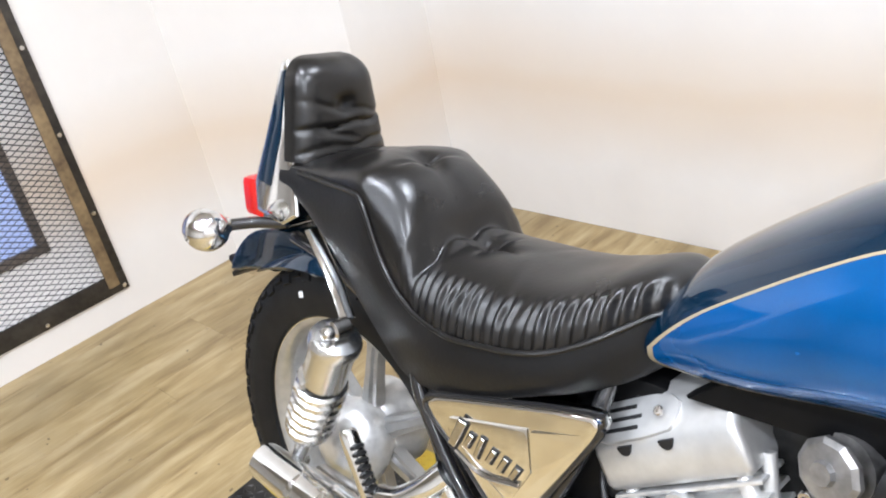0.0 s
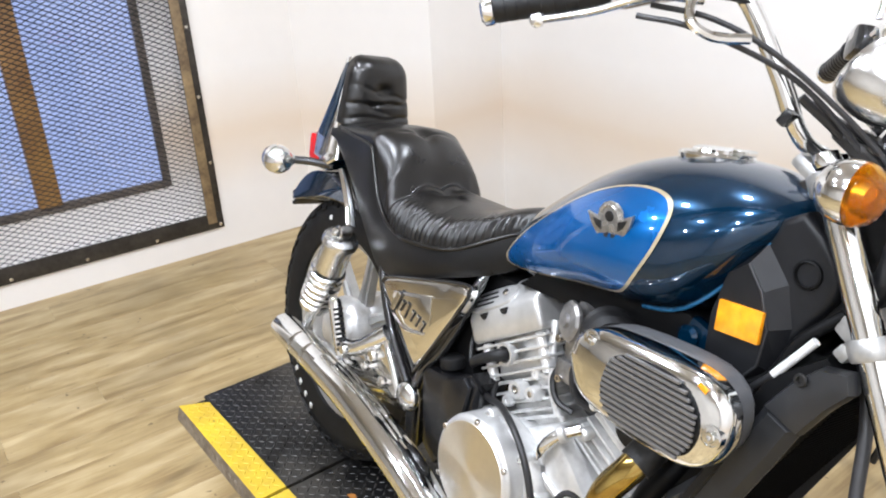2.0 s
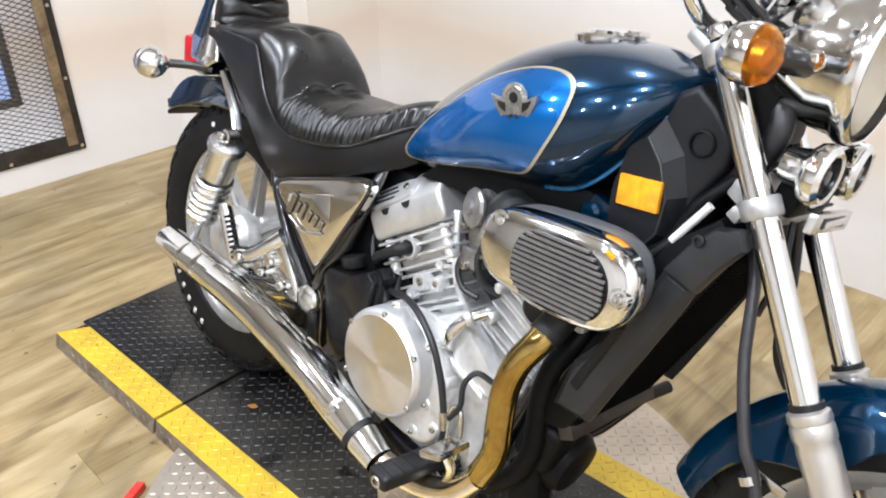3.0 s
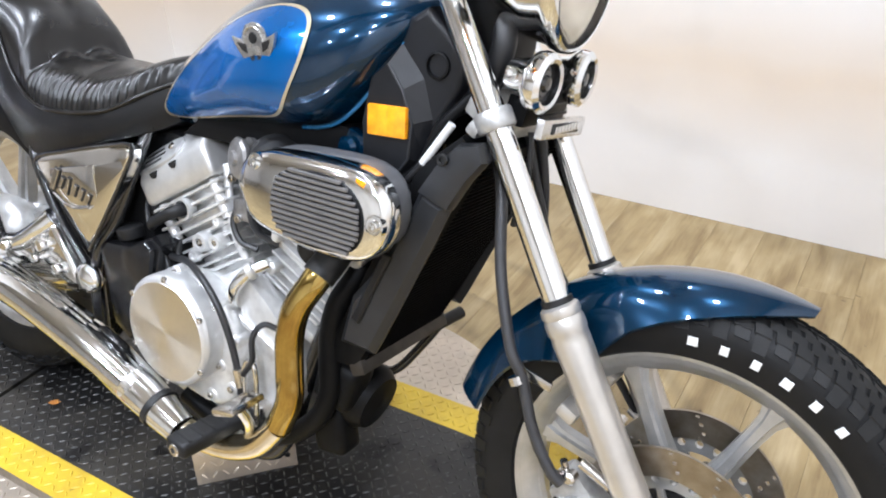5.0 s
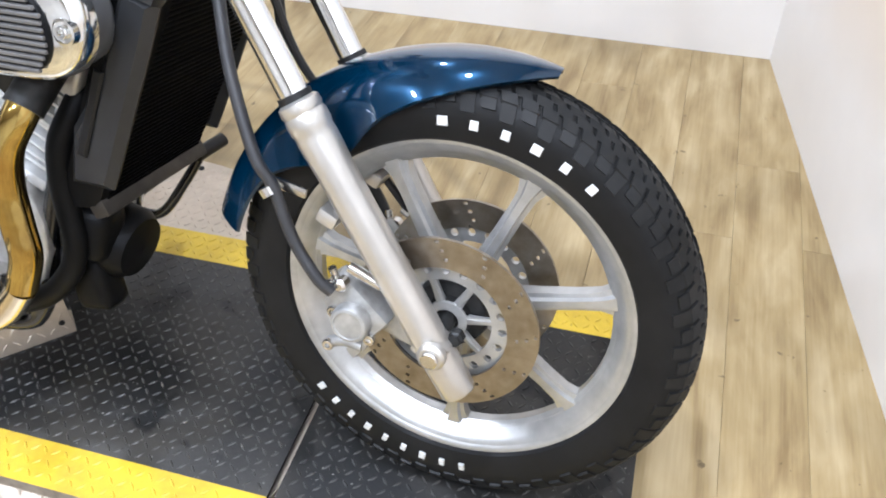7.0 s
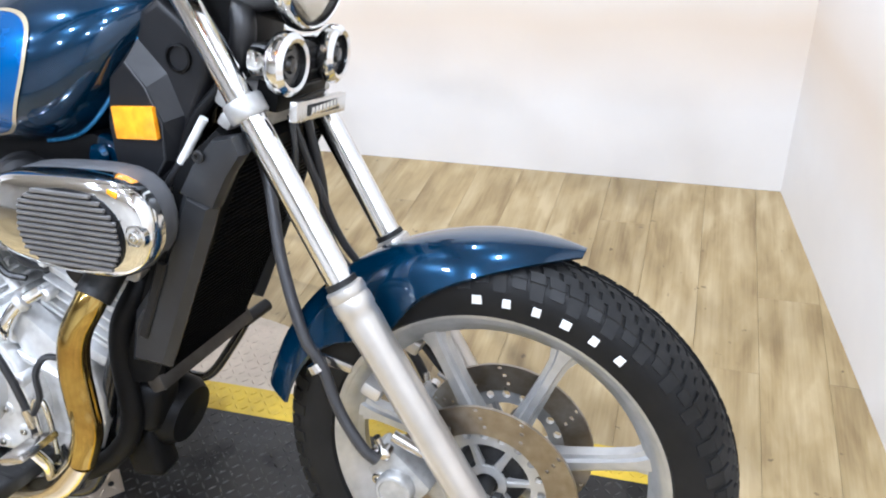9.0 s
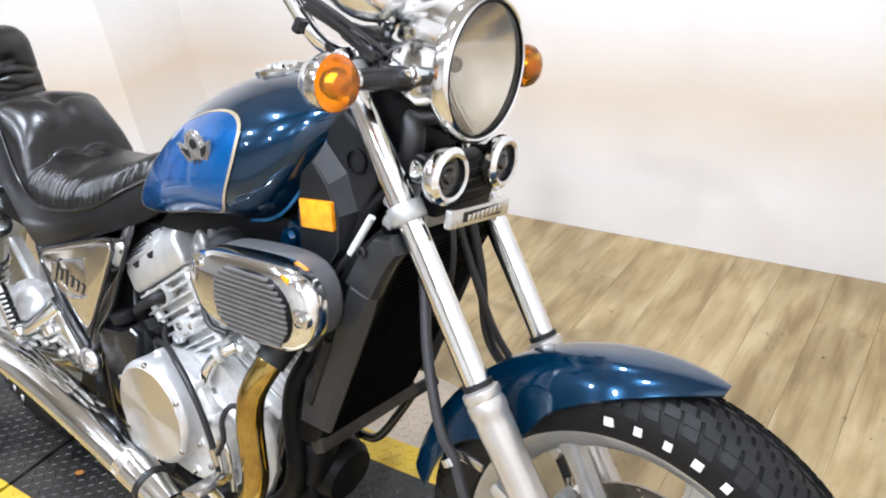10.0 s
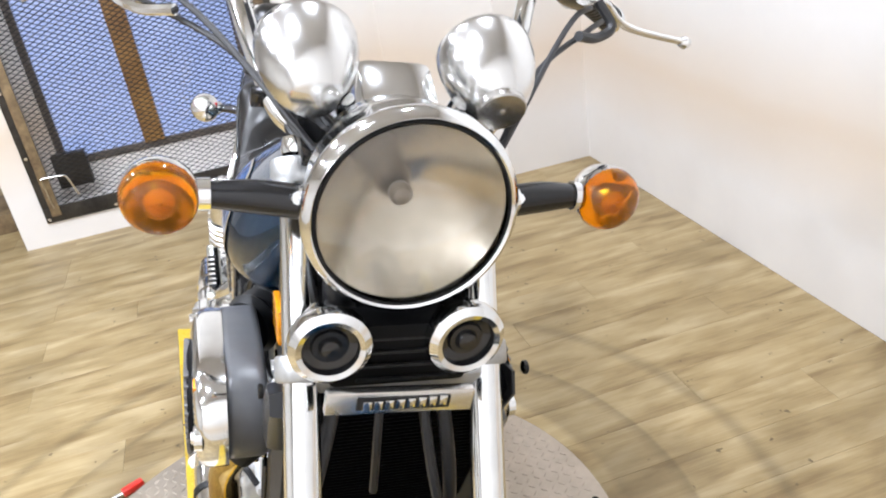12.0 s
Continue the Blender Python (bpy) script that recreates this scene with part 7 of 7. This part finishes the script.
for s in (-1, 1):
    H("riser", tube([(1.075, s * 0.05, 1.075), (1.06, s * 0.05, 1.112)], 0.017, 14), M_CHROME, bar)
    g0, g1 = Vector((0.845, s * 0.293, 1.262)), (Vector((0.748, -0.392, 1.215)) if s < 0 else Vector((0.762, 0.378, 1.222)))
    gd = (g1 - g0)
    ln = gd.length
    prof = [(0.0195, 0), (0.0215, 0.004), (0.0215, 0.010)]
    for i in range(9):
        a = 0.010 + (ln - 0.010) * i / 9
        prof += [(0.0190, a), (0.0190, a + (ln - 0.010) / 9 - 0.003), (0.0184, a + (ln - 0.010) / 9 - 0.002), (0.0184, a + (ln - 0.010) / 9 - 0.0005)]
    grip = H("grip", lathe(prof, g0, gd, 24), M_RUBBER_SOFT, bar, "ribbed black rubber grip")
    H("bar_end", lathe([(0.0198, 0), (0.0212, 0.003), (0.0212, 0.012), (0.0160, 0.016), (0.0, 0.017)], g1, gd, 24, cap=False), M_CHROME, bar, "chrome bar end")
    sw = g0 - gd.normalized() * 0.035
    tw = math.degrees(math.atan2(gd.y, gd.x))
    housing = H("switch_housing", box(tuple(sw), (0.06, 0.042, 0.048), 0.010, (0, 22, tw)), M_BLACK, bar, "black switch housing")
    H("housing_trim", box(tuple(sw + Vector((0.0, s * 0.002, 0.012))), (0.035, 0.046, 0.03), 0.008, (0, 22, tw)), M_CHROME, housing)
    mc0 = sw - gd.normalized() * 0.05 - Vector((0, 0, 0.016))
    if s < 0:
        mcyl = H("master_cylinder", joined(box(tuple(mc0 + Vector((0.02, 0, 0.012))), (0.085, 0.05, 0.032), 0.008, (0, 18, tw)), box(tuple(mc0 + Vector((0.030, 0, 0.038))), (0.066, 0.050, 0.036), 0.008, (0, 22, tw))), M_BLACK, bar, "black brake-fluid reservoir")
        H("reservoir_lid", box(tuple(mc0 + Vector((0.037, 0, 0.057))), (0.070, 0.055, 0.007), 0.003, (0, 22, tw)), M_CHROME_WORN, mcyl)
        H("sight_glass", lathe([(0.012, -0.012), (0.012, 0.004), (0.0, 0.004)], tuple(mc0 + Vector((0.045, s * 0.022, 0.034))), (0.75, s * 0.65, 0), 18, cap=False), M_WHITE, mcyl)
    else:
        perch = H("clutch_perch", joined(box(tuple(mc0 + Vector((0.02, 0, 0.012))), (0.06, 0.036, 0.026), 0.008, (0, 18, tw)), tube([tuple(mc0 + Vector((0.045, 0, 0.012))), tuple(mc0 + Vector((0.075, -0.012, 0.006)))], 0.008, 12)), M_BLACK, bar, "black clutch lever perch")
        H("perch_bolt", bolt(tuple(mc0 + Vector((0.038, 0.004, 0.025))), (0.2, 0, 1), 0.007, 0.006), M_CHROME_WORN, perch)
    lv = [tuple(mc0 + Vector((0.050, s * 0.010, -0.004))), tuple(sw + Vector((0.046, s * 0.020, -0.010))), *(((0.865, -0.335, 1.232), (0.832, -0.388, 1.210)) if s < 0 else ((0.905, 0.335, 1.232), (0.905, 0.425, 1.216)))]
    lever = H("hand_lever", tube([(*lv[0], 0.010), (*lv[1], 0.009), (*lv[2], 0.0075), (*lv[3], 0.0065)], 0.008, 12, 6, flat=0.7), M_SATIN, bar, "polished aluminium hand lever")
    H("lever_ball", lathe([(0.0, -0.0095), (0.006, -0.0075), (0.0095, 0), (0.006, 0.0075), (0, 0.0095)], lv[3], (0, 1, 0), 16, cap=False), M_SATIN, lever)
    H("mirror_stem", tube([tuple(mc0 + Vector((0.0, 0, 0.04))), tuple(mc0 + Vector((-0.01, s * 0.01, 0.10))), tuple(mc0 + Vector((-0.045, s * 0.045, 0.20)))], 0.0055, 10), M_CHROME, bar, "chrome mirror stem")
    mh = mc0 + Vector((-0.05, s * 0.10, 0.235))
    mirror = H("mirror_shell", lathe([(0.0, 0.022), (0.035, 0.018), (0.055, 0.006), (0.060, 0.0), (0.056, -0.003)], tuple(mh), (1, 0, 0.1), 32, cap=False), M_CHROME, bar, "round chrome mirror shell")
    H("mirror_glass", lathe([(0.0565, -0.002), (0.0, -0.002)], tuple(mh), (1, 0, 0.1), 32, cap=False), M_CHROME, mirror)
    # two grey cables straight to the head, a dark loom along the bar
    for k in (0, 1):
        p0 = sw + Vector((0.035, s * (0.01 + 0.02 * k), -0.020 - 0.016 * k))
        H("control_cable", tube([tuple(p0), tuple(p0 + Vector((0.06, -s * 0.045, -0.004))), (1.03 + 0.015 * k, s * (0.185 - 0.02 * k), 1.220 - 0.022 * k), (1.12, s * (0.115 - 0.012 * k), 1.150 - 0.022 * k), (1.16, s * 0.07, 1.09 - 0.02 * k), (1.13, s * 0.03, 0.98)], 0.0036, 8, 7), M_HOSE, bar, "grey control cable")
    H("wiring_loom", tube([(x + 0.014, s * (abs(y) - 0.008), z - 0.012) for x, y, z in BAR[6:1:-1]] + [(1.12, s * 0.07, 1.10)], 0.0058, 8, 6), M_CABLE, bar, "black wiring loom tied to the bar")
    H("brake_pipe", tube([tuple(mc0 + Vector((0.05, s * 0.03, -0.005))), tuple(mc0 + Vector((0.068, s * 0.045, -0.032))), tuple(mc0 + Vector((0.085, s * 0.02, -0.045))), tuple(mc0 + Vector((0.11, -s * 0.015, -0.040)))], 0.0065, 8), M_CHROME if s < 0 else M_CABLE, bar)
    H("cable_clip", box((1.036, s * 0.140, 1.150), (0.014, 0.018, 0.022), 0.004, (0, 30, 0)), M_BLACK, bar)

bar.matrix_basis = BARS @ pose(1.09, 0.018, 0, 0, 0, -5) @ Matrix.Diagonal((1, 1.06, 1, 1)) @ pose(-1.06, 0, 0)

# --- brake hoses and cables down the fork ---
hose = H("brake_hose", tube([(1.215, -0.05, 0.88), (1.262, -0.075, 0.79), (1.292, -0.10, 0.68), (1.332, -0.118, 0.58), (1.356, -0.116, 0.54), (1.385, -0.118, 0.47), (1.42, -0.12, 0.42), (1.44, -0.115, 0.40)], 0.0085, 10, 8), M_HOSE, bike, "grey rubber brake hose")
H("hose_clip", joined(lathe([(0.013, -0.006), (0.013, 0.006)], (1.350, -0.116, 0.533), (0.5, 0, -0.8), 14), box((1.372, -0.10, 0.535), (0.05, 0.006, 0.014), 0.002, (0, 10, 0))), M_CHROME_WORN, hose)
H("brake_hose_left", tube([(1.25, 0.05, 0.87), (1.265, 0.07, 0.76), (1.275, 0.085, 0.64), (1.33, 0.1, 0.56), (1.40, 0.115, 0.46), (1.43, 0.115, 0.41)], 0.0085, 10, 8), M_CABLE, bike, "black rubber brake hose")
H("speedo_cable", tube([(1.235, 0.03, 0.87), (1.27, 0.05, 0.75), (1.30, 0.075, 0.65), (1.37, 0.09, 0.56), (1.50, 0.10, 0.40), (1.55, 0.10, 0.35)], 0.0065, 8, 8), M_CABLE, bike, "black speedometer cable")
H("fork_wire", tube([(1.27, -0.02, 0.865), (1.275, -0.02, 0.80), (1.26, -0.015, 0.72)], 0.005, 8), M_CABLE, bike)

# ---------- small things on the platform and floor ----------
prop = tagged(new("tread_plate_prop"), "bare tread-plate prop standing under the engine", "prop")
prop.matrix_basis = pose(0.704, 0.024, 0.0, 0, 0, 46)
part("panel", box((0, 0.0155, 0.055), (0.213, 0.005, 0.115), 0.0015, (-16, 0, 0)), M_TREAD, prop, smooth=30)
g = lugs(-0.10, 0.10, -0.05, 0.05, 0.0)
g = ([(x, 0.0130 + 0.287 * y - z, y + 0.055 - 0.28 * z) for x, y, z in g[0]], g[1])
tagged(part("tread", g, M_TREAD, prop, smooth=0), kind="stuff")
part("foot", box((0, 0.032, 0.0025), (0.213, 0.06, 0.005), 0.0015), M_TREAD, prop, smooth=30)
part("rivet", bolt((0.088, 0.0045, 0.03), (0, -1, 0), 0.006, 0.004), M_IRON, prop)

wedge = tagged(new("red_lever"), "small red steel lever on the floor beside the turntable", "lever")
wedge.matrix_basis = pose(0.161, -0.413, FLOOR, 0, 0, -63)
part("shaft", tube([(-0.01, 0, 0.008), (0.06, 0, 0.012), (0.14, 0.01, 0.012)], 0.008, 10), M_CHROME_WORN, wedge)
part("handle", box((-0.031, 0, 0.011), (0.058, 0.022, 0.02), 0.006), M_REDPAINT, wedge, "red painted handle")

leaf = tagged(new("fallen_leaf"), "small dry orange leaf on the black plate", "leaf")
leaf.matrix_basis = pose(0.13, -0.045, 0.0025, 0, 0, 20)
pts = [(-0.018, 0, 0.0), (-0.006, 0.006, 0.004), (0.004, 0.012, 0.002), (0.008, 0.004, 0.003), (0.018, 0.002, 0.006), (0.008, -0.004, 0.002), (0.0, -0.010, 0.005), (-0.006, -0.004, 0.001)]
part("blade", (pts + [(p[0], p[1], p[2] + 0.0008) for p in pts], [tuple(range(8)), tuple(range(8, 16))] + [(i, (i + 1) % 8, 8 + (i + 1) % 8, 8 + i) for i in range(8)]), mat("dry_leaf", (0.45, 0.18, 0.03), 0.6), leaf)

crate = tagged(new("brown_box"), "dull brown box on the floor past the wall's end", "box")
crate.matrix_basis = pose(-2.35, -1.22, FLOOR)
part("carton", box((0, 0, 0.05), (0.35, 0.32, 0.10), 0.004), M_RUSTWOOD, crate)

# ---------- floor planks ----------
PW, PL = 0.152, 1.22
plank_mesh = {}
rng = random.Random(7)


def plank(x0, x1, y0, y1):
    key = (round(x1 - x0, 4), round(y1 - y0, 4))
    if key not in plank_mesh:
        gx, gy = key
        vv, ff = box((0, 0, -0.0035), (gx - 0.0005, gy - 0.0005, 0.007), 0.0005, seg=1)
        me = bpy.data.meshes.new("plank")
        me.from_pydata([tuple(p) for p in vv], [], ff)
        me.materials.append(M_WOOD)
        plank_mesh[key] = me
    ob = new("plank", plank_mesh[key])
    ob.parent = floor
    ob.matrix_basis = pose((x0 + x1) / 2, (y0 + y1) / 2, FLOOR)


x = -4.2
while x < 2.9:
    x1 = min(x + PW, 2.9)
    y = -4.4 - rng.choice((0.0, 0.3, 0.6, 0.9))
    while y < W2:
        y1 = min(y + PL, W2)
        if not (x1 < W1 - T and y > WALL_END + T):
            plank(x, x1, max(y, -4.4), y1)
        y = y1
    x = x1
